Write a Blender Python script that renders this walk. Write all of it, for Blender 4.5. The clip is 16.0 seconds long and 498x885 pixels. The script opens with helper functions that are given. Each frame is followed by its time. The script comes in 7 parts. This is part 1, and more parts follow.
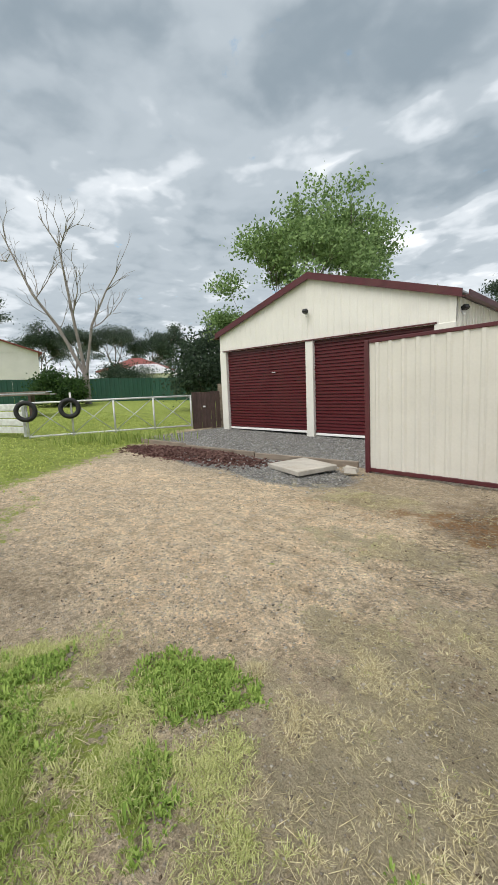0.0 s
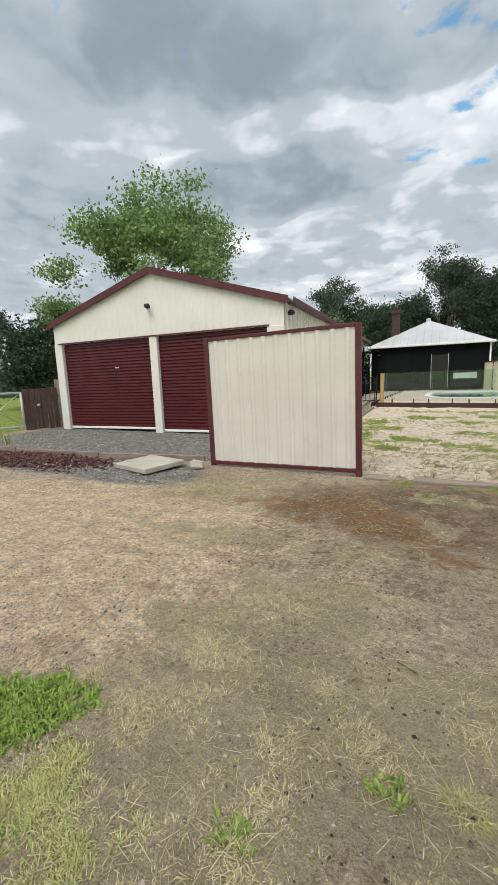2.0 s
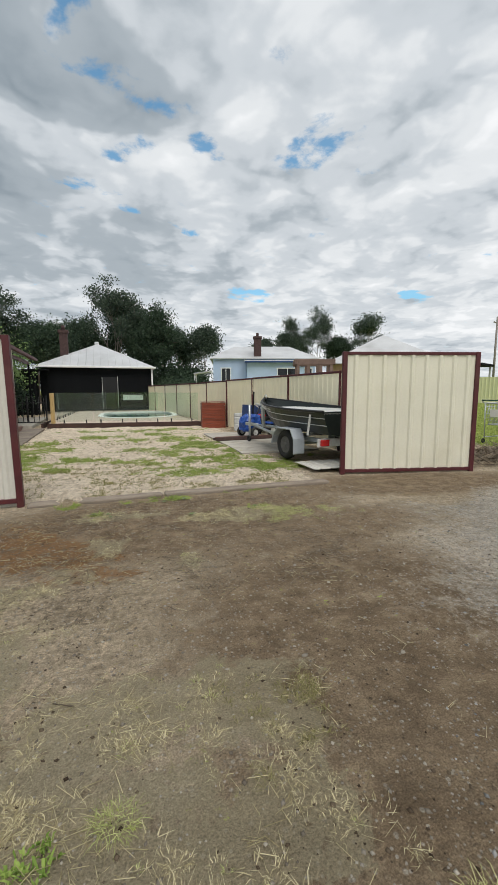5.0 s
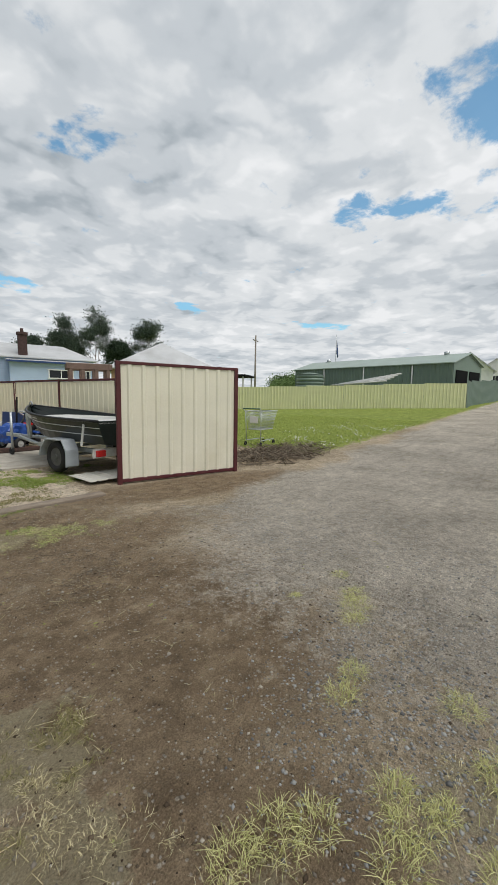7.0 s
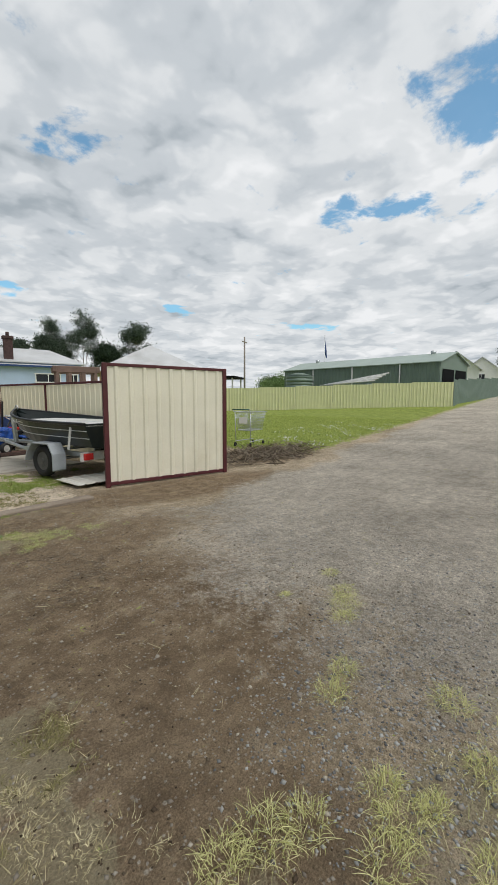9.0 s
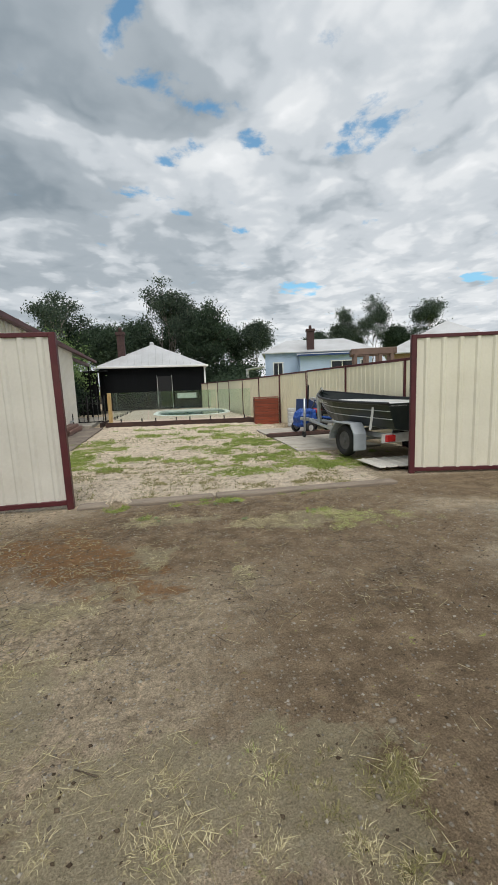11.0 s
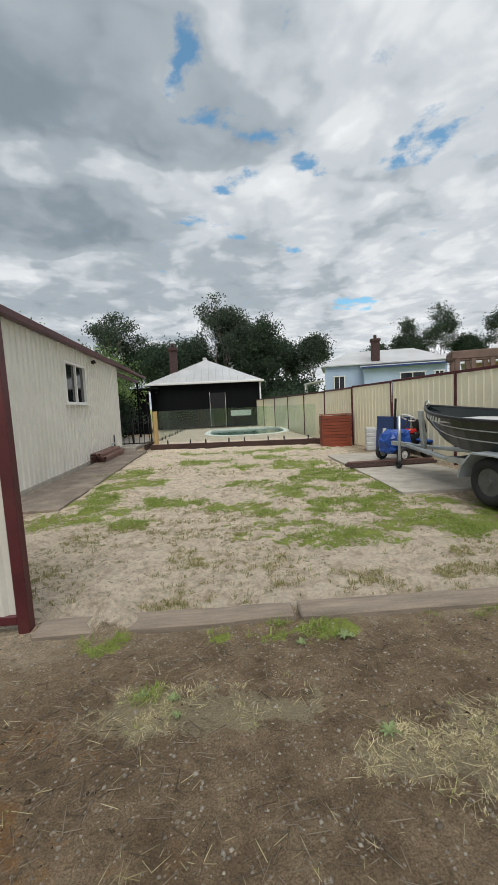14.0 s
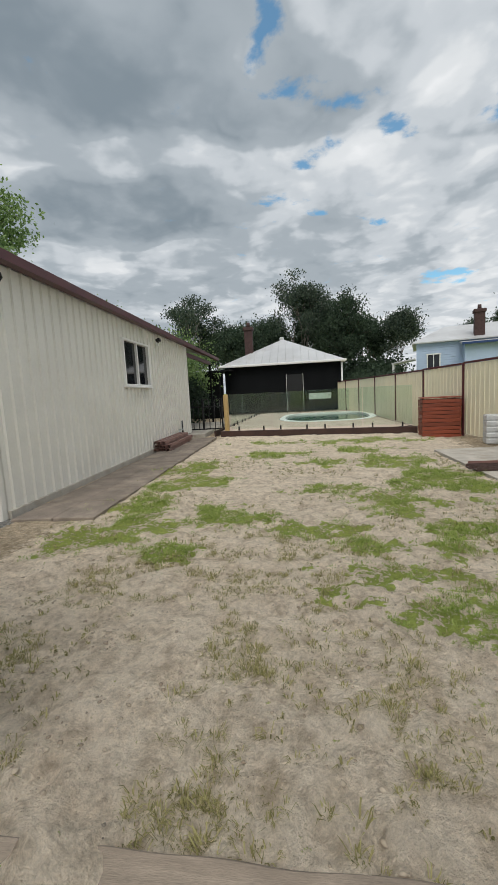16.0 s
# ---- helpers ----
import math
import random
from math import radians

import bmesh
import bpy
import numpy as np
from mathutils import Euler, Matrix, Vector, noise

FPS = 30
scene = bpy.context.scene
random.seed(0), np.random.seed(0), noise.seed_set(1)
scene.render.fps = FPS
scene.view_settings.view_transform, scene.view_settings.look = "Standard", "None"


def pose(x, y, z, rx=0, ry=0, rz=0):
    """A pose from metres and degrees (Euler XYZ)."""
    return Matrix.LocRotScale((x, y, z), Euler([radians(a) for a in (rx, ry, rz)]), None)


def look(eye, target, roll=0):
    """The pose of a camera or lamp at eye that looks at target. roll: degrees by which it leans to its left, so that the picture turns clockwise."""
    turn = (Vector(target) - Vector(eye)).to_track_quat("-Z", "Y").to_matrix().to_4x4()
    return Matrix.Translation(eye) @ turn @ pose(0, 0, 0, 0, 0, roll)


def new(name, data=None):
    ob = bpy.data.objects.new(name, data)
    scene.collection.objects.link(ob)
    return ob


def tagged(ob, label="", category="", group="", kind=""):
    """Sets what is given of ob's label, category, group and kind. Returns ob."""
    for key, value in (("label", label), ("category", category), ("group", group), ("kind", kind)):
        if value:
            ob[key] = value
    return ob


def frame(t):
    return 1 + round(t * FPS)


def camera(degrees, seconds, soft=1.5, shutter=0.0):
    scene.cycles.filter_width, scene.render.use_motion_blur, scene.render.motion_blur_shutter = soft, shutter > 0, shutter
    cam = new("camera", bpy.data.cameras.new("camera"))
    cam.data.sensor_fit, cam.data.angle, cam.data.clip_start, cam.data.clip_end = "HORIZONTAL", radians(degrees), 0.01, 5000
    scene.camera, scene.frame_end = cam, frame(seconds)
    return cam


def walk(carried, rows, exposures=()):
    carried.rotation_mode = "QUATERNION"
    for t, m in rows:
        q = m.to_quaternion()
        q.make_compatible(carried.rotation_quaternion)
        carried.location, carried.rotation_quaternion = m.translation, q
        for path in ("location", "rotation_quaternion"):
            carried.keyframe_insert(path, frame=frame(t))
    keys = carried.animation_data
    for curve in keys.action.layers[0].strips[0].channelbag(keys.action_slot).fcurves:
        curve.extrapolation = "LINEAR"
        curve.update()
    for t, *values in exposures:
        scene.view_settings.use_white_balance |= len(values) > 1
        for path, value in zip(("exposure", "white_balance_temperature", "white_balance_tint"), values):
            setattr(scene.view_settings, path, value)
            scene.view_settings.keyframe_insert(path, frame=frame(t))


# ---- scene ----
cam = camera(64.2, 16.0)
PATH = [
    (0, (0.9, -5.316, 1.36), (-0.581, -4.001, 1.084), -2.4),
    (0.5, (0.924, -5.303, 1.368), (-0.452, -3.879, 1.086), -2.2),
    (1, (0.966, -5.29, 1.377), (-0.283, -3.756, 1.082), -2.2),
    (1.5, (1.01, -5.28, 1.384), (-0.086, -3.637, 1.068), -2.3),
    (2, (1.045, -5.294, 1.368), (0.136, -3.543, 1.042), -2.2),
    (2.5, (1.07, -5.273, 1.358), (0.369, -3.429, 1.031), -2.1),
    (3, (1.1, -5.27, 1.359), (0.625, -3.353, 1.041), -1.8),
    (3.5, (1.138, -5.255, 1.357), (0.903, -3.292, 1.052), -1.9),
    (4, (1.165, -5.248, 1.36), (1.187, -3.269, 1.071), -1.2),
    (4.5, (1.199, -5.248, 1.362), (1.492, -3.289, 1.088), -0.9),
    (4.7, (1.211, -5.248, 1.359), (1.617, -3.308, 1.092), -0.7),
    (6.8, (1.32, -5.317, 1.407), (2.723, -3.91, 1.179), 1.3),
    (7, (1.323, -5.365, 1.438), (2.784, -4.018, 1.209), 0.9),
    (7.5, (1.332, -5.386, 1.435), (2.926, -4.197, 1.22), 1.0),
    (8, (1.324, -5.415, 1.442), (3.0, -4.344, 1.234), 1.0),
    (8.5, (1.335, -5.422, 1.439), (3.012, -4.351, 1.228), 0.5),
    (9, (1.35, -5.377, 1.419), (2.843, -4.064, 1.198), 0.1),
    (9.5, (1.352, -5.305, 1.394), (2.475, -3.668, 1.147), -0.3),
    (10, (1.344, -5.234, 1.368), (2.074, -3.393, 1.091), -0.7),
    (10.2, (1.339, -5.203, 1.355), (1.946, -3.318, 1.072), -1.1),
    (12.3, (1.286, -3.759, 1.297), (1.463, -1.783, 1.044), -2.0),
    (12.5, (1.296, -3.614, 1.306), (1.452, -1.635, 1.064), -2.0),
    (13, (1.332, -3.204, 1.305), (1.461, -1.22, 1.084), -2.3),
    (13.5, (1.355, -2.812, 1.296), (1.454, -0.824, 1.104), -2.6),
    (14, (1.323, -2.424, 1.306), (1.377, -0.433, 1.127), -2.8),
    (14.5, (1.312, -2.027, 1.288), (1.298, -0.035, 1.102), -3.1),
    (15, (1.262, -1.661, 1.27), (1.169, 0.327, 1.063), -3.0),
    (15.5, (1.198, -1.27, 1.273), (1.01, 0.709, 1.047), -2.9),
    (16, (1.241, -0.863, 1.281), (0.911, 1.094, 1.039), -3.1),
]
walk(cam, [(t, look(eye, target, roll)) for t, eye, target, roll in PATH],
     exposures=((0.0, 0.44), (3.5, 0.25), (7.0, -0.05), (8.5, -0.05), (10.0, 0.05), (12.5, 0.08), (16.0, 0.0)))

# ---- light: broken cloud, soft sun ----
SUN_EL, SUN_AZ = 60.0, 178.0


def sky_world():
    w = bpy.data.worlds.new("sky")
    scene.world = w
    w.use_nodes = True
    nt = w.node_tree
    nt.nodes.clear()
    N, L = nt.nodes.new, nt.links.new

    def math_node(op, a, b=None, clamp=False):
        n = N("ShaderNodeMath")
        n.operation, n.use_clamp = op, clamp
        for i, v in enumerate((a, b)):
            if v is None:
                continue
            if isinstance(v, (int, float)):
                n.inputs[i].default_value = v
            else:
                L(v, n.inputs[i])
        return n.outputs[0]

    tc = N("ShaderNodeTexCoord")
    sep = N("ShaderNodeSeparateXYZ")
    L(tc.outputs["Generated"], sep.inputs[0])
    up = math_node("ADD", math_node("MAXIMUM", sep.outputs[2], 0.0), 0.13)
    com = N("ShaderNodeCombineXYZ")
    L(math_node("DIVIDE", sep.outputs[0], up), com.inputs[0])
    L(math_node("DIVIDE", sep.outputs[1], up), com.inputs[1])

    def cloud_noise(scale, detail, rough, offset, distort=0.0):
        mp = N("ShaderNodeMapping")
        mp.inputs["Location"].default_value = offset
        L(com.outputs[0], mp.inputs["Vector"])
        n = N("ShaderNodeTexNoise")
        n.inputs["Scale"].default_value, n.inputs["Detail"].default_value = scale, detail
        n.inputs["Roughness"].default_value, n.inputs["Distortion"].default_value = rough, distort
        L(mp.outputs[0], n.inputs["Vector"])
        return n.outputs["Fac"]

    def ramp(fac, stops):
        r = N("ShaderNodeValToRGB")
        r.color_ramp.interpolation = "EASE"
        while len(r.color_ramp.elements) < len(stops):
            r.color_ramp.elements.new(0.5)
        for e, (p, c) in zip(r.color_ramp.elements, stops):
            e.position, e.color = p, (*c, 1)
        L(fac, r.inputs[0])
        return r.outputs[0]

    def smooth_noise(scale, detail, rough, offset):
        return cloud_noise(scale, detail, rough, offset, 0.0)

    # everything below is laid out on a cloud layer that the wind has folded a little
    fold = N("ShaderNodeTexNoise")
    fold.inputs["Scale"].default_value, fold.inputs["Detail"].default_value = 3.2, 4
    L(com.outputs[0], fold.inputs["Vector"])
    shift = N("ShaderNodeVectorMath")
    shift.operation = "MULTIPLY_ADD"
    L(fold.outputs["Color"], shift.inputs[0])
    shift.inputs[1].default_value, shift.inputs[2].default_value = (0.34, 0.34, 0), (-0.17, -0.17, 0)
    folded = N("ShaderNodeVectorMath")
    folded.operation = "ADD"
    L(com.outputs[0], folded.inputs[0])
    L(shift.outputs[0], folded.inputs[1])

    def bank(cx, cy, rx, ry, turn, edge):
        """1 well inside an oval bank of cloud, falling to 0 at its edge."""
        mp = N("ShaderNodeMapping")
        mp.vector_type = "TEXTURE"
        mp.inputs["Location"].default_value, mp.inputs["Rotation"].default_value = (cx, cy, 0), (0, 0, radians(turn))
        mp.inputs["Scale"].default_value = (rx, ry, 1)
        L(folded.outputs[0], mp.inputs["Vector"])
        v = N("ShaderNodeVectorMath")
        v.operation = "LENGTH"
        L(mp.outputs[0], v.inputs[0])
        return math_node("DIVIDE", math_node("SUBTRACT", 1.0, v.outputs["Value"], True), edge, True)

    def most(values):
        out = values[0]
        for v in values[1:]:
            out = math_node("MAXIMUM", out, v)
        return out

    # rounded billows with creases between them, at two sizes
    def billow(scale, detail, offset):
        mp = N("ShaderNodeMapping")
        mp.inputs["Location"].default_value = offset
        L(folded.outputs[0], mp.inputs["Vector"])
        v = N("ShaderNodeTexVoronoi")
        v.feature = "SMOOTH_F1"
        v.inputs["Scale"].default_value, v.inputs["Detail"].default_value = scale, detail
        v.inputs["Roughness"].default_value, v.inputs["Smoothness"].default_value = 0.55, 0.75
        L(mp.outputs[0], v.inputs["Vector"])
        return v.outputs["Distance"]

    # thinner cloud towards the east
    sepp = N("ShaderNodeSeparateXYZ")
    L(com.outputs[0], sepp.inputs[0])
    side = math_node("MULTIPLY", math_node("MAXIMUM", math_node("MINIMUM", sepp.outputs[0], 1.5), -0.6), -0.045)
    body = smooth_noise(1.5, 6, 0.52, (3.1, 1.7, 0))
    fine = cloud_noise(5.0, 8, 0.6, (0.4, 5.2, 0), 0.2)
    puffs = math_node("ADD", math_node("MULTIPLY", billow(2.6, 2.0, (1.3, 0.2, 0)), 0.5), math_node("MULTIPLY", billow(5.2, 2.0, (4.1, 2.2, 0)), 0.5))
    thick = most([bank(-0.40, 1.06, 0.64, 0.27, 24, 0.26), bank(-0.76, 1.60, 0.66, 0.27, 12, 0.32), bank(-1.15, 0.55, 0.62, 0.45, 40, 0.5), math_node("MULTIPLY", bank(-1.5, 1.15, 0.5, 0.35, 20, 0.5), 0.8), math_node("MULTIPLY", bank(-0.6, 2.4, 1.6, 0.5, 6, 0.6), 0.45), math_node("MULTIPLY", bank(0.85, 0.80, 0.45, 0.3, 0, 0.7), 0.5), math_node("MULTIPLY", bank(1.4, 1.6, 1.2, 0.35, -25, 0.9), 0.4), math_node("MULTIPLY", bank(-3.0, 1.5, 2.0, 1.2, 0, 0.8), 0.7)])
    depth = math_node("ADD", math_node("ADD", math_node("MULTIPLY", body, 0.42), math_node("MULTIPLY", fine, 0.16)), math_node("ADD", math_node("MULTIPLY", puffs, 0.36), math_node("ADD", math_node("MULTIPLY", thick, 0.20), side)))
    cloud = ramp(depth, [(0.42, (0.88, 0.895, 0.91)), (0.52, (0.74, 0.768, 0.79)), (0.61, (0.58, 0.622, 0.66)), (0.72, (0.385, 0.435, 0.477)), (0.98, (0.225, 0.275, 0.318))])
    # breaks in the cloud
    holes = [bank(x, y, a * 0.72, b * 0.72, turn, 0.9) for x, y, a, b, turn in ((0.08, 1.22, 0.26, 0.13, 28), (-0.10, 1.07, 0.10, 0.17, 20), (-0.18, 1.69, 0.24, 0.13, 12), (0.02, 1.47, 0.13, 0.10, 0), (0.29, 1.43, 0.13, 0.12, 0), (0.28, 1.91, 0.09, 0.20, -20), (0.66, 1.30, 0.16, 0.18, -30), (0.02, 1.80, 0.14, 0.10, 0), (1.26, 0.28, 0.46, 0.46, 10), (1.62, 0.12, 0.66, 0.55, 0), (1.64, 0.70, 0.60, 0.22, -58), (1.80, 2.25, 0.32, 0.22, 0), (2.75, 1.8, 0.5, 0.25, -30), (0.8, 2.6, 0.3, 0.3, 0))]
    ragged = math_node("MULTIPLY", math_node("SUBTRACT", cloud_noise(6.5, 8, 0.62, (7.2, 2.7, 0), 0.2), 0.5), 3.0)
    gap = ramp(math_node("ADD", most(holes), ragged), [(0.40, (0, 0, 0)), (0.95, (0.92, 0.92, 0.92))])
    low = ramp(sep.outputs[2], [(0.03, (0, 0, 0)), (0.16, (1, 1, 1))])
    nish = N("ShaderNodeTexSky")
    nish.sky_type, nish.sun_disc = "NISHITA", False
    nish.sun_elevation, nish.sun_rotation = radians(SUN_EL), radians(SUN_AZ)
    blue = N("ShaderNodeMix")
    blue.data_type, blue.blend_type = "RGBA", "MULTIPLY"
    blue.inputs[0].default_value = 1.0
    L(nish.outputs[0], blue.inputs[6])
    blue.inputs[7].default_value = (0.115, 0.175, 0.172, 1)
    mix = N("ShaderNodeMix")
    mix.data_type = "RGBA"
    L(math_node("MULTIPLY", gap, low), mix.inputs[0])
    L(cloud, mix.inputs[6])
    L(blue.outputs[2], mix.inputs[7])
    bg = N("ShaderNodeBackground")
    L(mix.outputs[2], bg.inputs[0])
    bg.inputs[1].default_value = 1.0
    out = N("ShaderNodeOutputWorld")
    L(bg.outputs[0], out.inputs[0])


sky_world()
sun = new("sun", bpy.data.lights.new("sun", "SUN"))
sun.data.energy, sun.data.angle, sun.data.color = 2.2, radians(42), (1.0, 0.95, 0.88)
az, el = radians(SUN_AZ), radians(SUN_EL)
sun.matrix_world = look((0, 0, 0), (-math.sin(az) * math.cos(el), -math.cos(az) * math.cos(el), -math.sin(el)))

# ---- materials ----


def node_kit(name):
    m = bpy.data.materials.new(name)
    m.use_nodes = True
    nt = m.node_tree
    return m, nt.nodes.new, nt.links.new, nt.nodes["Principled BSDF"], nt


def mat(name, base, rough=0.6, metal=0.0, var=0.18, scale=3.0, fine=45.0, bump=0.08, dirt=None, dirt_amount=0.0, per_object=0.0, coord="Object", stretch=(1, 1, 1)):
    """Paint, timber, metal, masonry: a base colour with broad and fine variation, stains and a fine relief."""
    m, N, L, bsdf, nt = node_kit(name)
    tc = N("ShaderNodeTexCoord")
    mp = N("ShaderNodeMapping")
    mp.inputs["Scale"].default_value = stretch
    L(tc.outputs[coord], mp.inputs[0])
    n1, n2 = N("ShaderNodeTexNoise"), N("ShaderNodeTexNoise")
    for n, s in ((n1, scale), (n2, fine)):
        n.inputs["Scale"].default_value, n.inputs["Detail"].default_value = s, 5
        L(mp.outputs[0], n.inputs["Vector"])
    add = N("ShaderNodeMath")
    add.operation = "MULTIPLY_ADD"
    L(n1.outputs["Fac"], add.inputs[0])
    add.inputs[1].default_value = 0.65
    half = N("ShaderNodeMath")
    half.operation = "MULTIPLY"
    L(n2.outputs["Fac"], half.inputs[0])
    half.inputs[1].default_value = 0.35
    L(half.outputs[0], add.inputs[2])
    last = add.outputs[0]
    if per_object:
        oi = N("ShaderNodeObjectInfo")
        po = N("ShaderNodeMath")
        po.operation = "MULTIPLY_ADD"
        L(oi.outputs["Random"], po.inputs[0])
        po.inputs[1].default_value = per_object
        L(last, po.inputs[2])
        last = po.outputs[0]
    r = N("ShaderNodeValToRGB")
    lo, hi = [max(0.0, c * (1 - var * 1.6)) for c in base], [min(1.0, c * (1 + var * 1.3)) for c in base]
    r.color_ramp.elements[0].position, r.color_ramp.elements[1].position = 0.3, 0.72 + per_object
    r.color_ramp.elements[0].color, r.color_ramp.elements[1].color = (*lo, 1), (*hi, 1)
    L(last, r.inputs[0])
    colour = r.outputs[0]
    if dirt:
        n3 = N("ShaderNodeTexNoise")
        n3.inputs["Scale"].default_value, n3.inputs["Detail"].default_value, n3.inputs["Roughness"].default_value = scale * 0.6, 8, 0.65
        L(mp.outputs[0], n3.inputs["Vector"])
        r3 = N("ShaderNodeValToRGB")
        r3.color_ramp.elements[0].position, r3.color_ramp.elements[1].position = 0.5, 0.72
        r3.color_ramp.elements[1].color = (dirt_amount,) * 3 + (1,)
        L(n3.outputs["Fac"], r3.inputs[0])
        mx = N("ShaderNodeMix")
        mx.data_type = "RGBA"
        L(r3.outputs[0], mx.inputs[0])
        L(colour, mx.inputs[6])
        mx.inputs[7].default_value = (*dirt, 1)
        colour = mx.outputs[2]
    L(colour, bsdf.inputs["Base Color"])
    bsdf.inputs["Roughness"].default_value, bsdf.inputs["Metallic"].default_value = rough, metal
    if bump:
        b = N("ShaderNodeBump")
        b.inputs["Strength"].default_value, b.inputs["Distance"].default_value = bump, 0.02
        L(n2.outputs["Fac"], b.inputs["Height"])
        L(b.outputs[0], bsdf.inputs["Normal"])
    return m


def leaf_mat(name, dark, light, rough=0.55):
    m, N, L, bsdf, nt = node_kit(name)
    g = N("ShaderNodeNewGeometry")
    r = N("ShaderNodeValToRGB")
    r.color_ramp.elements[0].color, r.color_ramp.elements[1].color = (*dark, 1), (*light, 1)
    L(g.outputs["Random Per Island"], r.inputs[0])
    L(r.outputs[0], bsdf.inputs["Base Color"])
    bsdf.inputs["Roughness"].default_value = rough
    bsdf.inputs["Specular IOR Level"].default_value = 0.15
    tr = N("ShaderNodeBsdfTranslucent")
    L(r.outputs[0], tr.inputs[0])
    ms = N("ShaderNodeMixShader")
    ms.inputs[0].default_value = 0.42
    L(bsdf.outputs[0], ms.inputs[1])
    L(tr.outputs[0], ms.inputs[2])
    L(ms.outputs[0], nt.nodes["Material Output"].inputs[0])
    return m


def glass_mat(name, tint, rough=0.02):
    m, N, L, bsdf, nt = node_kit(name)
    bsdf.inputs["Base Color"].default_value = (*tint, 1)
    bsdf.inputs["Roughness"].default_value = rough
    bsdf.inputs["Transmission Weight"].default_value = 1.0
    bsdf.inputs["IOR"].default_value = 1.45
    return m


CREAM = mat("cream_sheet", (0.60, 0.585, 0.53), 0.42, 0, 0.05, 1.6, 30, 0.03, (0.40, 0.36, 0.29), 0.2)
YELLOW_CREAM = mat("primrose_sheet", (0.72, 0.695, 0.575), 0.4, 0, 0.05, 1.6, 30, 0.03, (0.42, 0.36, 0.2), 0.22)
SHED_SHEET = mat("off_white_sheet", (0.71, 0.695, 0.645), 0.42, 0, 0.05, 1.2, 25, 0.03, (0.40, 0.36, 0.29), 0.18)
MAROON = mat("maroon_steel", (0.080, 0.013, 0.018), 0.45, 0, 0.2, 4, 60, 0.06, (0.12, 0.055, 0.04), 0.35)
BURGUNDY = mat("burgundy_roller_steel", (0.085, 0.009, 0.013), 0.4, 0, 0.12, 1.5, 40, 0.03)
ROOF_GREY = mat("zinc_roof", (0.55, 0.56, 0.57), 0.45, 0.3, 0.12, 0.7, 20, 0.05, (0.3, 0.29, 0.28), 0.4, stretch=(1, 1, 1))
WHITE = mat("white_paint", (0.78, 0.78, 0.76), 0.45, 0, 0.05, 3, 40, 0.03)
CONCRETE = mat("weathered_concrete", (0.42, 0.39, 0.34), 0.85, 0, 0.2, 4, 90, 0.25, (0.22, 0.18, 0.13), 0.6)
TIMBER_GREY = mat("grey_weathered_timber", (0.25, 0.205, 0.16), 0.85, 0, 0.3, 4, 70, 0.3, (0.13, 0.1, 0.075), 0.6, stretch=(0.7, 5, 5))
TIMBER_DARK = mat("dark_old_timber", (0.085, 0.052, 0.045), 0.8, 0, 0.3, 5, 60, 0.3, stretch=(4, 4, 1))
TIMBER_RED = mat("red_stained_timber", (0.21, 0.045, 0.020), 0.55, 0, 0.3, 5, 60, 0.15, per_object=0.25, stretch=(1, 6, 6))
TIMBER_RAW = mat("treated_pine", (0.44, 0.31, 0.13), 0.7, 0, 0.2, 4, 60, 0.2, stretch=(5, 5, 1))
SLEEPER = mat("dark_stained_sleeper", (0.05, 0.024, 0.018), 0.7, 0, 0.3, 4, 60, 0.2)
GALV = mat("galvanised_steel", (0.50, 0.53, 0.55), 0.42, 0.75, 0.12, 9, 60, 0.04)
STEEL_WHITE = mat("chalky_white_steel", (0.62, 0.63, 0.62), 0.6, 0.1, 0.15, 8, 60, 0.05, (0.25, 0.16, 0.1), 0.3)
BLACK = mat("black_paint", (0.012, 0.012, 0.013), 0.4, 0.2, 0.1, 6, 50, 0.03)
RUBBER = mat("black_rubber", (0.018, 0.018, 0.019), 0.8, 0, 0.2, 8, 90, 0.15)
CHARCOAL = mat("charcoal_boards", (0.009, 0.010, 0.011), 0.9, 0, 0.15, 2, 40, 0.06)
CHARCOAL.node_tree.nodes["Principled BSDF"].inputs["Specular IOR Level"].default_value = 0.1
# same primrose made lighter and yellower; the lightness makes up for its shaded side
FENCE_CREAM_LIFTED = mat("lifted_primrose_sheet", (0.84, 0.785, 0.59), 0.4, 0, 0.05, 1.6, 30, 0.03, (0.42, 0.36, 0.2), 0.2)
DARK_GLASS, = [mat("dark_window_glass", (0.012, 0.014, 0.016), 0.06, 0, 0.1, 2, 10, 0.0)]
POOL_GLASS = glass_mat("pool_glass", (0.82, 0.93, 0.88))
DIRTY_PAVING = mat("dirty_old_paving", (0.20, 0.165, 0.135), 0.9, 0, 0.25, 3, 70, 0.4, (0.40, 0.34, 0.27), 0.7)
PAVER = mat("beige_paving", (0.47, 0.38, 0.31), 0.8, 0, 0.14, 2, 60, 0.15, (0.3, 0.24, 0.19), 0.4)
GREEN_SHEET = mat("green_sheet", (0.16, 0.22, 0.185), 0.45, 0, 0.08, 1, 30, 0.03)
GREEN_DARK = mat("dark_green_sheet", (0.02, 0.085, 0.055), 0.5, 0, 0.12, 1, 30, 0.03)
LEMON = mat("lemon_sheet", (0.66, 0.67, 0.40), 0.45, 0, 0.06, 1, 30, 0.03, (0.3, 0.3, 0.16), 0.3)
BLUE_WALL = mat("pale_blue_boards", (0.41, 0.52, 0.69), 0.55, 0, 0.06, 1.5, 30, 0.05)
BRICK = mat("red_brown_brick", (0.062, 0.033, 0.031), 0.85, 0, 0.3, 6, 50, 0.3)
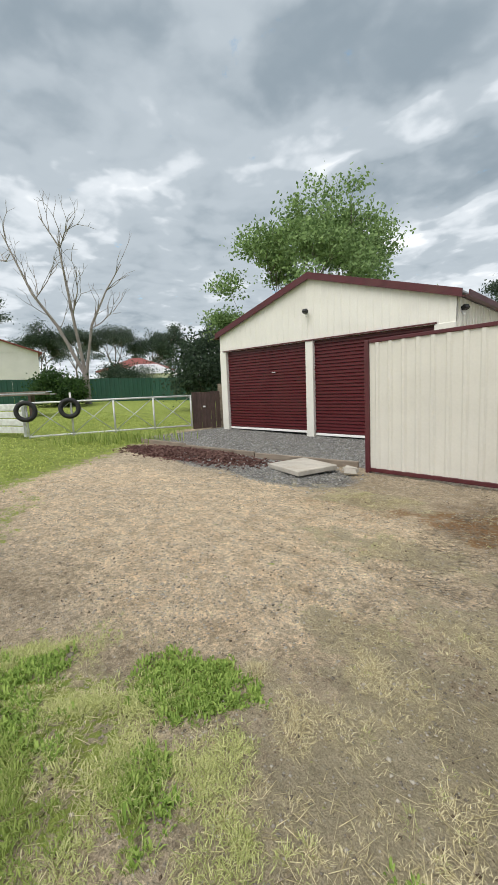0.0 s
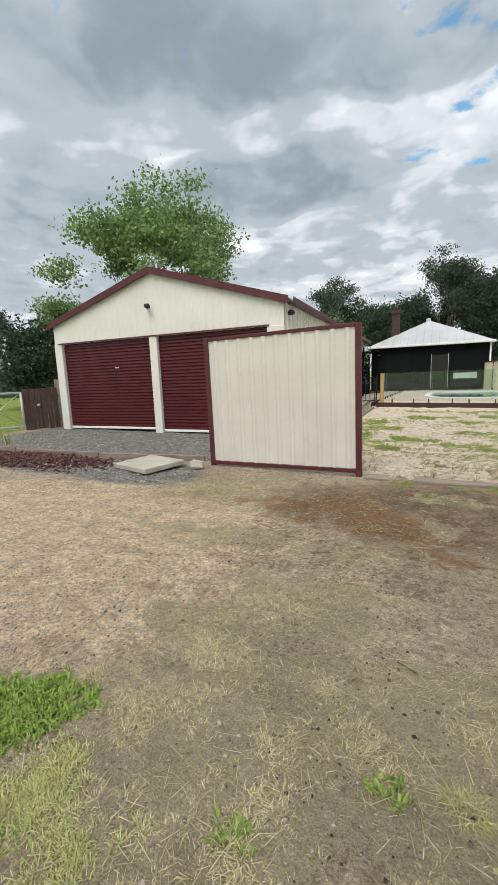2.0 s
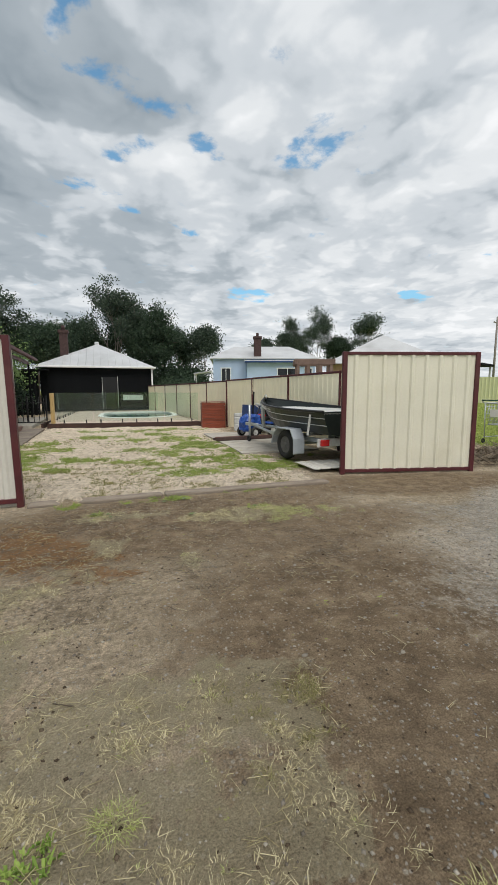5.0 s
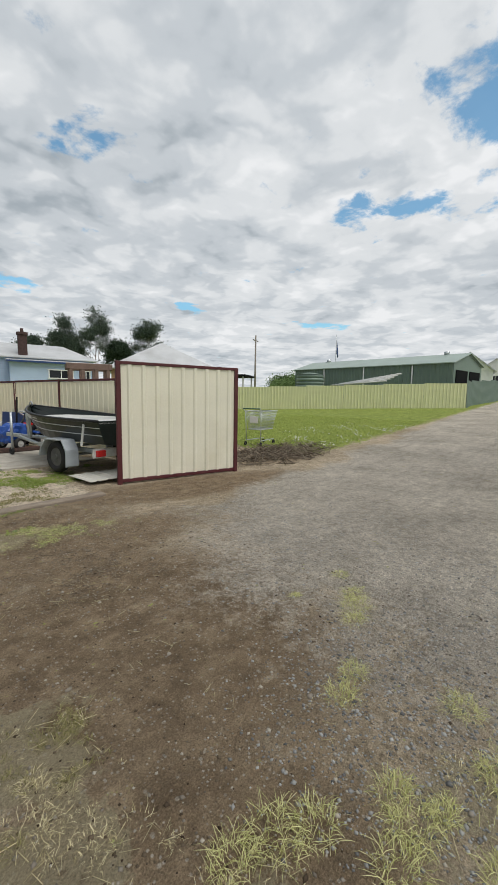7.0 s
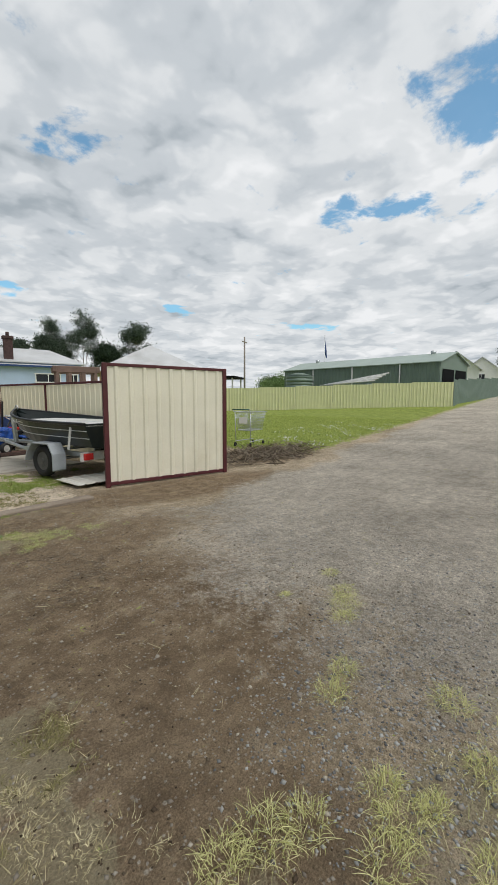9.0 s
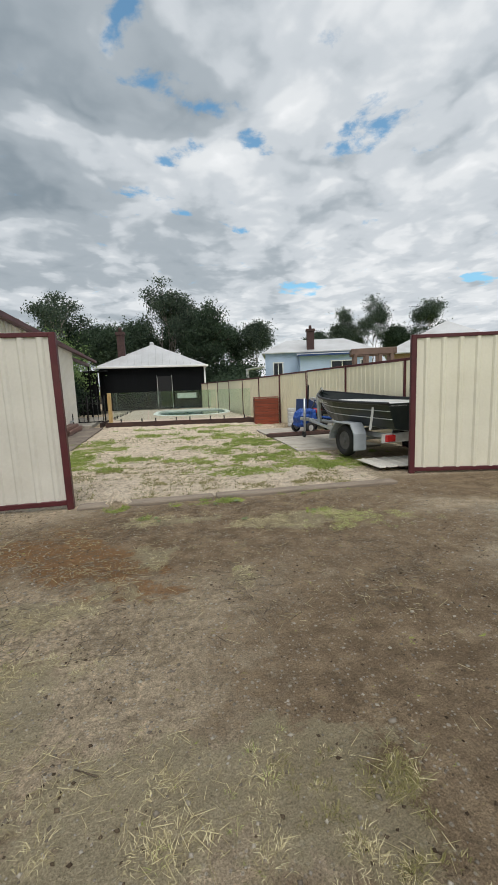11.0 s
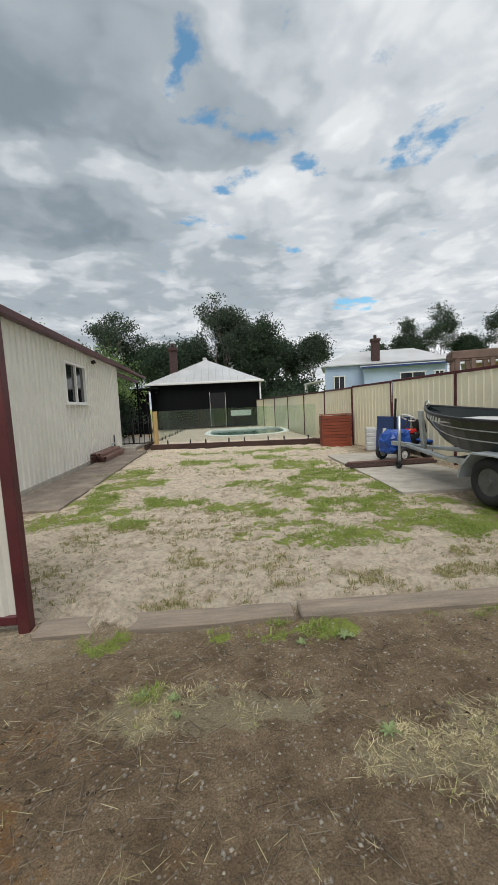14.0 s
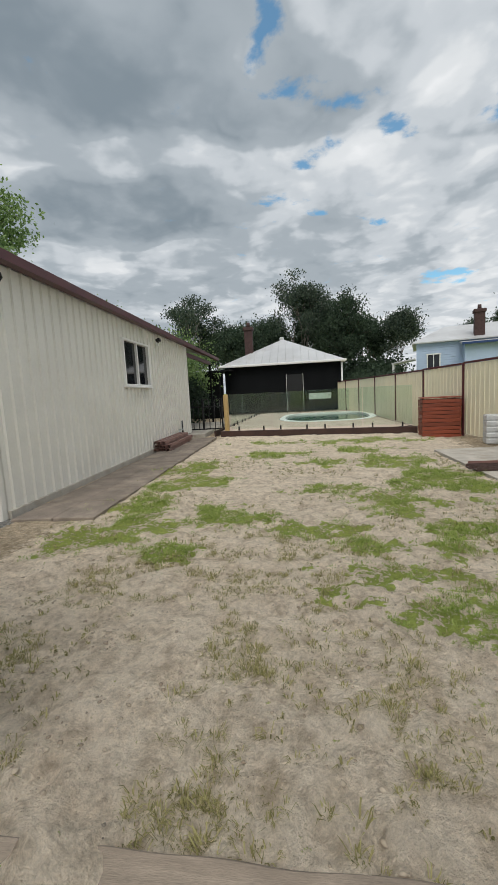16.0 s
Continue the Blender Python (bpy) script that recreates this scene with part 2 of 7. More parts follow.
BRICK_TAN = mat("tan_brick", (0.42, 0.27, 0.16), 0.8, 0, 0.15, 4, 40, 0.2)
TILE_RED = mat("red_roof_tiles", (0.20, 0.05, 0.04), 0.7, 0, 0.2, 3, 40, 0.2)
TILE_BLUE = mat("slate_blue_roof", (0.10, 0.13, 0.18), 0.6, 0, 0.15, 3, 40, 0.1)
BARK = mat("grey_bark", (0.13, 0.105, 0.085), 0.9, 0, 0.35, 3, 30, 0.5, stretch=(3, 3, 0.6))
BARK_PALE = mat("pale_dead_wood", (0.25, 0.22, 0.20), 0.85, 0, 0.3, 3, 30, 0.4, stretch=(3, 3, 0.6))
BLUE_PLASTIC = mat("blue_plastic", (0.015, 0.07, 0.32), 0.35, 0, 0.1, 6, 50, 0.03)
NAVY_SIGN = mat("navy_sign_face", (0.02, 0.05, 0.17), 0.45, 0, 0.1, 3, 50, 0.02)
BOAT_PAINT = mat("black_green_boat_paint", (0.010, 0.016, 0.016), 0.28, 0.1, 0.2, 4, 60, 0.03, (0.06, 0.06, 0.055), 0.3)
ALU = mat("bare_aluminium", (0.62, 0.64, 0.65), 0.4, 0.6, 0.12, 3, 60, 0.05, (0.25, 0.25, 0.24), 0.4)
RED_LENS = mat("red_lamp_lens", (0.45, 0.02, 0.02), 0.25, 0, 0.1, 9, 60, 0.02)
MULCH = mat("red_brown_bark_chip", (0.16, 0.055, 0.042), 0.9, 0, 0.4, 9, 60, 0.3)
PIPE_MAROON = mat("dull_maroon_batten", (0.22, 0.12, 0.10), 0.5, 0.1, 0.2, 4, 50, 0.05)
LEAF_BRIGHT = leaf_mat("fresh_green_leaves", (0.10, 0.17, 0.06), (0.30, 0.42, 0.17))
LEAF_GUM = leaf_mat("olive_gum_leaves", (0.04, 0.065, 0.05), (0.12, 0.155, 0.11))
LEAF_DARK = leaf_mat("dark_green_leaves", (0.028, 0.048, 0.033), (0.085, 0.125, 0.078))
LEAF_SHRUB = leaf_mat("shrub_leaves", (0.02, 0.05, 0.015), (0.07, 0.13, 0.035))
GRASS_GREEN = leaf_mat("green_grass", (0.19, 0.27, 0.055), (0.41, 0.48, 0.15))
GRASS_DRY = leaf_mat("straw_grass", (0.48, 0.41, 0.23), (0.85, 0.78, 0.53))
GRASS_MIX = leaf_mat("yellow_green_grass", (0.34, 0.38, 0.13), (0.72, 0.72, 0.37))
WEED = leaf_mat("broadleaf_weed", (0.15, 0.25, 0.045), (0.40, 0.52, 0.14))

# ---- the lie of the land ----


def soft(v, w=3.0):
    return np.where(v > 0, v * v / (np.abs(v) + w), 0.0)


def rise(x, y):
    """Height of the ground: nearly level yard, rising gently east along the lane and west past the paddock gate."""
    x, y = np.asarray(x, float), np.asarray(y, float)
    return 0.048 * soft(x - 6.0) + 0.020 * soft(-x - 3.5) + 0.026 * soft(-x - 10.0) - 0.05 * np.clip((y - 6) / 6, 0, 1)


def gz(x, y):
    return float(rise(x, y))


def grain(x, y, f, seed=0):
    """Smooth random field between 0 and 1, f cells to the metre."""
    x, y = np.asarray(x, float) * f + 17.3 * seed, np.asarray(y, float) * f - 9.1 * seed
    i, j = np.floor(x), np.floor(y)
    u, v = x - i, y - j
    u, v = u * u * (3 - 2 * u), v * v * (3 - 2 * v)

    def at(a, b):
        h = np.sin(a * 127.1 + b * 311.7 + seed * 74.7) * 43758.5453
        return h - np.floor(h)

    return (at(i, j) * (1 - u) + at(i + 1, j) * u) * (1 - v) + (at(i, j + 1) * (1 - u) + at(i + 1, j + 1) * u) * v


def rough_field(x, y, f, seed=0, octaves=4):
    out, k, total = 0.0, 1.0, 0.0
    for o in range(octaves):
        out, total = out + k * grain(x, y, f * 2.03 ** o, seed + 5 * o), total + k
        k *= 0.55
    return out / total


def ell(x, y, cx, cy, rx, ry, turn=0.0):
    c, s = math.cos(radians(turn)), math.sin(radians(turn))
    u, v = (x - cx) * c + (y - cy) * s, -(x - cx) * s + (y - cy) * c
    return np.clip(1.25 - 0.5 * np.sqrt((u / rx) ** 2 + (v / ry) ** 2) ** 1.5, 0, 1)


def blob(x, y, cx, cy, rx, ry, turn=0.0, ragged=1.6):
    """A patch with a ragged outline."""
    x, y = np.asarray(x, float), np.asarray(y, float)
    c, s = math.cos(radians(turn)), math.sin(radians(turn))
    out = np.zeros(x.shape)
    u, v = (x - cx) * c + (y - cy) * s, -(x - cx) * s + (y - cy) * c
    r = np.sqrt((u / rx) ** 2 + (v / ry) ** 2)
    near = r < 2.2
    if near.any():
        n = rough_field(x[near], y[near], min(9.0, max(2.6, 1.1 / min(rx, ry))), 3)
        out[near] = np.clip(0.5 + 1.5 * (1 - r[near]) + ragged * 2.2 * (n - 0.5), 0, 1) * np.clip((2.2 - r[near]) * 2, 0, 1)
    return out


def half(x, y, x0, y0, x1, y1, w=0.35):
    """1 on the left of the line from the first point to the second, 0 on its right."""
    nx, ny = -(y1 - y0), x1 - x0
    d = ((x - x0) * nx + (y - y0) * ny) / math.hypot(nx, ny)
    return np.clip(0.5 + d / (2 * w), 0, 1)


COUCH = ((-0.95, 2.45, 0.32, 0.26, 20), (-0.45, 2.80, 0.42, 0.3, 10), (0.15, 3.2, 0.36, 0.26, 0), (0.02, 2.15, 0.14, 0.16, 0), (-0.65, 4.8, 0.36, 0.34, 0), (-1.05, 3.6, 0.26, 0.4, 0), (-0.95, 6.0, 0.3, 0.5, 0), (1.05, 2.8, 0.36, 0.14, 0), (1.3, 4.3, 0.4, 0.16, 0), (3.1, 4.4, 0.42, 1.15, 8), (3.4, 2.6, 0.9, 0.5, 0), (2.6, 6.1, 0.42, 0.8, 10), (1.9, 2.4, 0.26, 0.22, 0), (2.05, 1.38, 0.3, 0.12, -10), (1.7, 1.85, 0.26, 0.13, 0), (2.5, 1.25, 0.28, 0.14, 0), (1.4, 1.58, 0.14, 0.08, 0), (2.05, 3.6, 0.3, 0.3, 0), (1.9, 9.4, 1.4, 0.38, -5), (1.6, 6.3, 0.5, 0.25, 0), (0.3, 7.4, 0.5, 0.3, 0), (4.0, 1.6, 0.8, 0.35, 0), (2.3, 7.9, 0.4, 0.5, 0))
DRY = ((0.55, -4.1, 0.75, 0.45, 10), (1.2, -3.65, 0.55, 0.25, 0), (0.2, -3.15, 0.5, 0.25, 0), (1.8, -3.82, 0.17, 0.24, 0), (1.55, -4.25, 0.4, 0.2, 0), (0.3, -4.55, 0.6, 0.3, 0), (-0.15, -3.6, 0.45, 0.2, -10), (0.27, -2.42, 0.34, 0.16, 0), (0.98, -1.65, 0.16, 0.2, 0), (1.1, -0.78, 0.36, 0.16, 0), (2.0, -1.05, 0.24, 0.16, 0), (2.65, -1.15, 0.42, 0.24, 0), (1.68, -2.1, 0.12, 0.16, 0), (0.78, -2.15, 0.2, 0.12, 0), (-1.6, -1.3, 0.8, 0.25, 0), (-0.7, -2.4, 0.6, 0.22, 10), (3.1, -5.5, 0.7, 0.35, 0), (1.2, -4.75, 0.7, 0.25, 0), (-0.7, -4.95, 0.5, 0.35, 0))


def zones(x, y):
    wx, wy = x + 0.20 * np.sin(1.9 * y + 1) + 0.10 * np.sin(5.3 * y + 2 * x), y + 0.18 * np.sin(1.6 * x) + 0.10 * np.sin(4.7 * x - 2 * y)
    sand = np.minimum.reduce([half(x, y, -3, -0.02, 4.5, 0.06, 0.07), half(x, y, -1.75, 12, -1.4, 0, 0.4), half(x, y, 3.9, 0, 4.6, 12, 0.5), half(x, y, 6, 10.9, -4, 12.6, 0.4)])
    sand = np.maximum(sand, ell(x, y, 0.5, -0.05, 0.12, 0.07))
    lane = np.minimum.reduce([half(wx, wy, 4.4, -1.6, 3.0, -5.2, 1.1), half(wx, wy, 14.0, -0.35, 4.4, -1.3, 0.4), half(wx, wy, 3.0, -5.25, 40, -4.2, 0.3)])
    field = np.minimum(half(x, y, 9.6, 0.0, 40.0, 1.6, 0.35), half(x, y, 8.6, 6, 9.8, -2, 0.3))
    south = half(x, y, 40, -4.3, 5.0, -5.2, 0.3) * np.clip((x - 4.0) / 1.5, 0, 1)
    west = np.minimum(half(x, y, -5.0, -5.5, -8.6, -0.5, 0.5), 1)
    drive = np.minimum.reduce([half(x, y, -9.2, -0.5, -2.4, 0.2, 0.06), np.clip((3.7 - y) / 0.2, 0, 1), np.clip((x + 9.7) / 0.3, 0, 1), np.clip((-2.0 - x) / 0.3, 0, 1)])
    drive = np.maximum(drive, 0.8 * np.maximum(ell(x, y, -3.6, -0.7, 1.3, 0.6, -8), ell(x, y, -5.2, -0.9, 1.0, 0.5)))
    grass = np.maximum.reduce([field, south, west, np.clip((-x - 9.8) / 0.6, 0, 1), np.clip((y - 12.5) / 1, 0, 1) * np.clip((x - 6.5), 0, 1), 0.8 * blob(x, y, -0.62, -4.47, 0.25, 0.2, 20, 0.9), 0.6 * blob(x, y, -0.7, -4.98, 0.5, 0.36), 0.5 * blob(x, y, -0.25, -4.83, 0.18, 0.14), 0.45 * blob(x, y, -1.15, -5.05, 0.3, 0.3), 0.5 * blob(x, y, -4.3, -4.5, 0.9, 0.3, -30)])
    grass = grass * (1 - drive)
    for e in COUCH:
        grass = np.maximum(grass, 0.64 * blob(x, y, e[0], e[1], 1.25 * e[2], 1.25 * e[3], e[4], 2.8))
    for e in ((1.75, -0.22, 0.36, 0.08, 4), (0.47, -0.26, 0.13, 0.08, 0), (1.19, -0.22, 0.07, 0.06, 0), (2.69, -0.88, 0.2, 0.12, 0)):
        grass = np.maximum(grass, 0.6 * blob(x, y, *e))
    dry = np.maximum.reduce([blob(x, y, *e) for e in DRY])
    tan = np.maximum.reduce([ell(x, y, -3.0, -2.9, 2.4, 1.2, 12), ell(x, y, -1.4, -3.7, 0.9, 0.6, 12), ell(x, y, -5.3, -3.2, 1.2, 1.0)])
    rust = np.maximum.reduce([a * blob(x, y, *e) for a, e in ((0.8, (-0.5, -1.42, 0.95, 0.32, 0)), (1.0, (0.86, -2.15, 0.3, 0.16, -10)), (0.85, (0.45, -1.6, 0.45, 0.4, 0)), (0.8, (0.72, -1.85, 0.35, 0.2, 0)), (0.5, (0.3, -0.95, 0.45, 0.2, 0)), (0.5, (-1.5, -1.7, 0.6, 0.25, 0)))])
    damp = np.maximum.reduce([0.95 * ell(x, y, 1.3, -1.2, 1.7, 0.75, 0), ell(x, y, 2.7, -3.3, 1.0, 1.0, 40), 1.0 * ell(x, y, 1.8, -0.8, 1.7, 0.6, 0), 0.8 * ell(x, y, 3.1, -1.8, 1.2, 0.5, 15), 1.1 * ell(x, y, 5.4, -0.45, 1.6, 0.5, -10), 1.0 * ell(x, y, 1.9, -4.6, 0.5, 0.6, 30), 0.7 * ell(x, y, 8.6, 0.6, 0.9, 0.8)])
    mulch = ell(x, y, -5.9, -0.95, 1.5, 0.42, 8)
    return sand, grass, lane, tan, rust, drive, damp, dry, mulch


def ground_material():
    m, N, L, bsdf, nt = node_kit("yard_ground")
    tc = N("ShaderNodeTexCoord")

    def noise_fac(scale, detail=6, rough=0.6):
        n = N("ShaderNodeTexNoise")
        n.inputs["Scale"].default_value, n.inputs["Detail"].default_value, n.inputs["Roughness"].default_value = scale, detail, rough
        L(tc.outputs["Object"], n.inputs["Vector"])
        return n.outputs["Fac"]

    def two(fac, a, b, lo=0.35, hi=0.65):
        r = N("ShaderNodeValToRGB")
        r.color_ramp.elements[0].position, r.color_ramp.elements[1].position = lo, hi
        r.color_ramp.elements[0].color, r.color_ramp.elements[1].color = (*a, 1), (*b, 1)
        L(fac, r.inputs[0])
        return r.outputs[0]

    def mixed(fac, a, b, kind="MIX", amount=None):
        n = N("ShaderNodeMix")
        n.data_type, n.blend_type = "RGBA", kind
        if amount is None:
            L(fac, n.inputs[0])
        else:
            n.inputs[0].default_value = amount
        L(a, n.inputs[6])
        L(b, n.inputs[7])
        return n.outputs[2]

    broad, mid, fine, grit = noise_fac(0.7), noise_fac(4.5, 8, 0.68), noise_fac(26, 8, 0.7), noise_fac(140, 4, 0.7)
    vor = N("ShaderNodeTexVoronoi")
    vor.inputs["Scale"].default_value = 48
    L(tc.outputs["Object"], vor.inputs["Vector"])
    stone = N("ShaderNodeSeparateColor")
    L(vor.outputs["Color"], stone.inputs[0])
    ragged = N("ShaderNodeMath")
    ragged.operation = "ADD"
    L(mid, ragged.inputs[0])
    L(fine, ragged.inputs[1])

    def mask(attr, channel, lo=0.42, hi=0.62, rag=0.55, most=1.0):
        a = N("ShaderNodeAttribute")
        a.attribute_name = attr
        s = N("ShaderNodeSeparateColor")
        L(a.outputs["Color"], s.inputs[0])
        off = N("ShaderNodeMath")
        off.operation = "MULTIPLY_ADD"
        L(ragged.outputs[0], off.inputs[0])
        off.inputs[1].default_value = rag
        L(s.outputs[channel], off.inputs[2])
        sub = N("ShaderNodeMath")
        sub.operation = "SUBTRACT"
        L(off.outputs[0], sub.inputs[0])
        sub.inputs[1].default_value = rag
        r = N("ShaderNodeMapRange")
        r.interpolation_type = "SMOOTHSTEP"
        r.inputs[1].default_value, r.inputs[2].default_value = lo, hi
        r.inputs[4].default_value = most
        L(sub.outputs[0], r.inputs[0])
        return r.outputs[0]

    dirt = mixed(None, two(broad, (0.44, 0.362, 0.262), (0.65, 0.55, 0.42)), two(fine, (0.62, 0.6, 0.57), (1.25, 1.24, 1.22), 0.3, 0.7), "MULTIPLY", 0.9)
    tan = mixed(None, two(mid, (0.70, 0.54, 0.36), (0.88, 0.74, 0.55)), two(stone.outputs[0], (0.72, 0.72, 0.72), (1.15, 1.15, 1.15), 0.1, 0.9), "MULTIPLY", 0.8)
    damp = two(mid, (0.215, 0.156, 0.10), (0.39, 0.298, 0.20))
    lane = mixed(None, two(broad, (0.43, 0.392, 0.338), (0.61, 0.562, 0.49)), two(stone.outputs[1], (0.7, 0.7, 0.71), (1.3, 1.3, 1.3), 0.1, 0.95), "MULTIPLY", 0.5)
    drive = mixed(None, two(mid, (0.20, 0.20, 0.195), (0.33, 0.325, 0.31)), two(stone.outputs[2], (0.45, 0.46, 0.48), (1.6, 1.58, 1.55), 0.1, 0.95), "MULTIPLY", 0.9)
    sand = mixed(None, two(mid, (0.70, 0.59, 0.46), (0.88, 0.775, 0.635), 0.34, 0.6), two(fine, (0.70, 0.69, 0.66), (1.12, 1.12, 1.12), 0.32, 0.6), "MULTIPLY", 0.85)
    sand = mixed(None, sand, two(noise_fac(9, 8, 0.75), (0.55, 0.50, 0.43), (1.06, 1.06, 1.06), 0.38, 0.5), "MULTIPLY", 0.4)
    dry = two(grit, (0.28, 0.242, 0.16), (0.56, 0.495, 0.33), 0.3, 0.7)
    green = mixed(None, two(mid, (0.20, 0.27, 0.055), (0.40, 0.46, 0.12)), two(fine, (0.55, 0.55, 0.5), (1.25, 1.25, 1.2)), "MULTIPLY", 0.8)
    rust = two(fine, (0.20, 0.082, 0.022), (0.36, 0.185, 0.066))
    mulch = two(fine, (0.10, 0.035, 0.03), (0.22, 0.10, 0.085))
    col = mixed(mask("zone_b", 0, 0.2, 0.8, 1.0), dirt, tan)
    col = mixed(mask("zone_c", 0, 0.3, 0.8, 1.2), col, damp)
    col = mixed(mask("zone_a", 2, 0.25, 0.75, 1.0), col, lane)
    col = mixed(mask("zone_b", 2, 0.45, 0.55, 0.25), col, drive)
    # pale stones, dark crumbs doubling as painted pit shade, each picked cell by cell
    def speckle(scale, share, size, colour, amount, over):
        v = N("ShaderNodeTexVoronoi")
        v.inputs["Scale"].default_value = scale
        L(tc.outputs["Object"], v.inputs["Vector"])
        c = N("ShaderNodeSeparateColor")
        L(v.outputs["Color"], c.inputs[0])

        def step(src, at, low_side, soft_=0.02):
            r = N("ShaderNodeMapRange")
            r.inputs[1].default_value, r.inputs[2].default_value = at - soft_, at + soft_
            r.inputs[3].default_value, r.inputs[4].default_value = (1, 0) if low_side else (0, 1)
            L(src, r.inputs[0])
            return r.outputs[0]

        def times(a, b):
            n = N("ShaderNodeMath")
            n.operation = "MULTIPLY"
            L(a, n.inputs[0])
            if isinstance(b, float):
                n.inputs[1].default_value = b
            else:
                L(b, n.inputs[1])
            return n.outputs[0]

        f = times(times(step(c.outputs[0], share, True), step(v.outputs["Distance"], size, True, 0.07)), amount)
        n = N("ShaderNodeMix")
        n.data_type = "RGBA"
        L(f, n.inputs[0])
        L(over, n.inputs[6])
        n.inputs[7].default_value = (*colour, 1)
        return n.outputs[2]

    col = speckle(85, 0.30, 0.36, (0.14, 0.11, 0.085), 0.3, col)
    col = speckle(60, 0.16, 0.34, (0.60, 0.56, 0.50), 0.6, col)
    col = speckle(27, 0.10, 0.30, (0.12, 0.095, 0.07), 0.35, col)
    col = speckle(31, 0.09, 0.27, (0.56, 0.52, 0.45), 0.65, col)
    # hollows' shade painted in, and bare scuffs, a hand to a stride across
    col = mixed(None, col, two(noise_fac(7.5, 6, 0.62), (0.55, 0.53, 0.50), (1.22, 1.22, 1.21), 0.36, 0.56), "MULTIPLY", 0.35)
    col = mixed(None, col, two(grit, (0.50, 0.49, 0.47), (1.5, 1.5, 1.5), 0.28, 0.72), "MULTIPLY", 0.75)
    col = mixed(None, col, two(fine, (0.72, 0.71, 0.69), (1.25, 1.25, 1.24), 0.32, 0.68), "MULTIPLY", 0.6)
    col = mixed(mask("zone_a", 0, 0.35, 0.65, 0.9), col, sand)
    col = mixed(None, col, two(grit, (0.72, 0.71, 0.69), (1.25, 1.25, 1.25), 0.28, 0.72), "MULTIPLY", 0.5)
    col = mixed(mask("zone_b", 1, 0.3, 0.95, 2.4, 0.7), col, rust)
    col = mixed(mask("zone_c", 1, 0.3, 0.75, 2.2, 0.7), col, dry)
    col = mixed(mask("zone_c", 2), col, mulch)
    col = mixed(mask("zone_a", 1, 0.42, 0.6, 2.0), col, green)
    smp = N("ShaderNodeMapping")
    smp.inputs["Scale"].default_value, smp.inputs["Rotation"].default_value = (0.9, 4.2, 1), (0, 0, radians(-14))
    L(tc.outputs["Object"], smp.inputs[0])
    streak = N("ShaderNodeTexNoise")
    streak.inputs["Scale"].default_value, streak.inputs["Detail"].default_value, streak.inputs["Roughness"].default_value = 1.6, 8, 0.66
    L(smp.outputs[0], streak.inputs["Vector"])
    col = mixed(None, col, two(streak.outputs["Fac"], (0.66, 0.64, 0.61), (1.24, 1.24, 1.23), 0.36, 0.64), "MULTIPLY", 0.3)
    L(col, bsdf.inputs["Base Color"])
    bsdf.inputs["Roughness"].default_value = 0.95
    bsdf.inputs["Specular IOR Level"].default_value = 0.2
    h = N("ShaderNodeMath")
    h.operation = "MULTIPLY_ADD"
    L(vor.outputs["Distance"], h.inputs[0])
    h.inputs[1].default_value = -0.5
    L(grit, h.inputs[2])
    h2 = N("ShaderNodeMath")
    h2.operation = "MULTIPLY_ADD"
    L(fine, h2.inputs[0])
    h2.inputs[1].default_value = 1.6
    L(h.outputs[0], h2.inputs[2])
    b = N("ShaderNodeBump")
    b.inputs["Strength"].default_value, b.inputs["Distance"].default_value = 1.0, 0.035
    L(h2.outputs[0], b.inputs["Height"])
    L(b.outputs[0], bsdf.inputs["Normal"])
    return m


def lattice(stops):
    out = []
    for a, b, step in stops:
        out += list(np.arange(a, b - 1e-6, step))
    return np.array(out + [stops[-1][1]])


def prints():
    """Where feet have scuffed the soft sand: x, y, length, width, direction, depth."""
    rng = random.Random(77)
    out = [(0.42, 0.02, 0.10, 0.06, 20, 0.020), (0.55, -0.04, 0.08, 0.05, 80, 0.018), (0.50, 0.12, 0.09, 0.06, 140, 0.018), (0.24, 0.2, 0.1, 0.06, 60, 0.016), (0.66, 0.05, 0.07, 0.05, 10, 0.016)]
    for k in range(240):
        y = 0.12 + 8.5 * rng.random() ** 1.7
        out.append((rng.uniform(-1.4, 3.4), y, rng.uniform(0.06, 0.14), rng.uniform(0.035, 0.06), rng.uniform(0, 180), rng.uniform(0.006, 0.016)))
    return out


PRINTS = prints()


def wrinkle(x, y):
    """Small unevenness of bare earth: soft humps, clods, scuffs and footprints."""
    x, y = np.asarray(x, float), np.asarray(y, float)
    out = 0.020 * (rough_field(x, y, 1.9, 11, 3) - 0.5) + 0.022 * (rough_field(x, y, 7.0, 12, 2) - 0.5) + 0.010 * (grain(x, y, 19.0, 13) - 0.5)
    out += 0.075 * np.exp(-((x - 0.5) / 0.13) ** 2 - ((y + 0.06) / 0.1) ** 2)
    for cx, cy, a, b, turn, deep in PRINTS:
        m = (np.abs(x - cx) < 2.2 * a) & (np.abs(y - cy) < 2.2 * a)
        if m.any():
            c, s = math.cos(radians(turn)), math.sin(radians(turn))
            u, v = ((x[m] - cx) * c + (y[m] - cy) * s) / a, (-(x[m] - cx) * s + (y[m] - cy) * c) / b
            r2 = u * u + v * v
            out[m] += deep * (0.45 * np.exp(-(np.sqrt(r2) - 1.35) ** 2 * 6) - np.exp(-r2 ** 2)) * 0.8
    return out


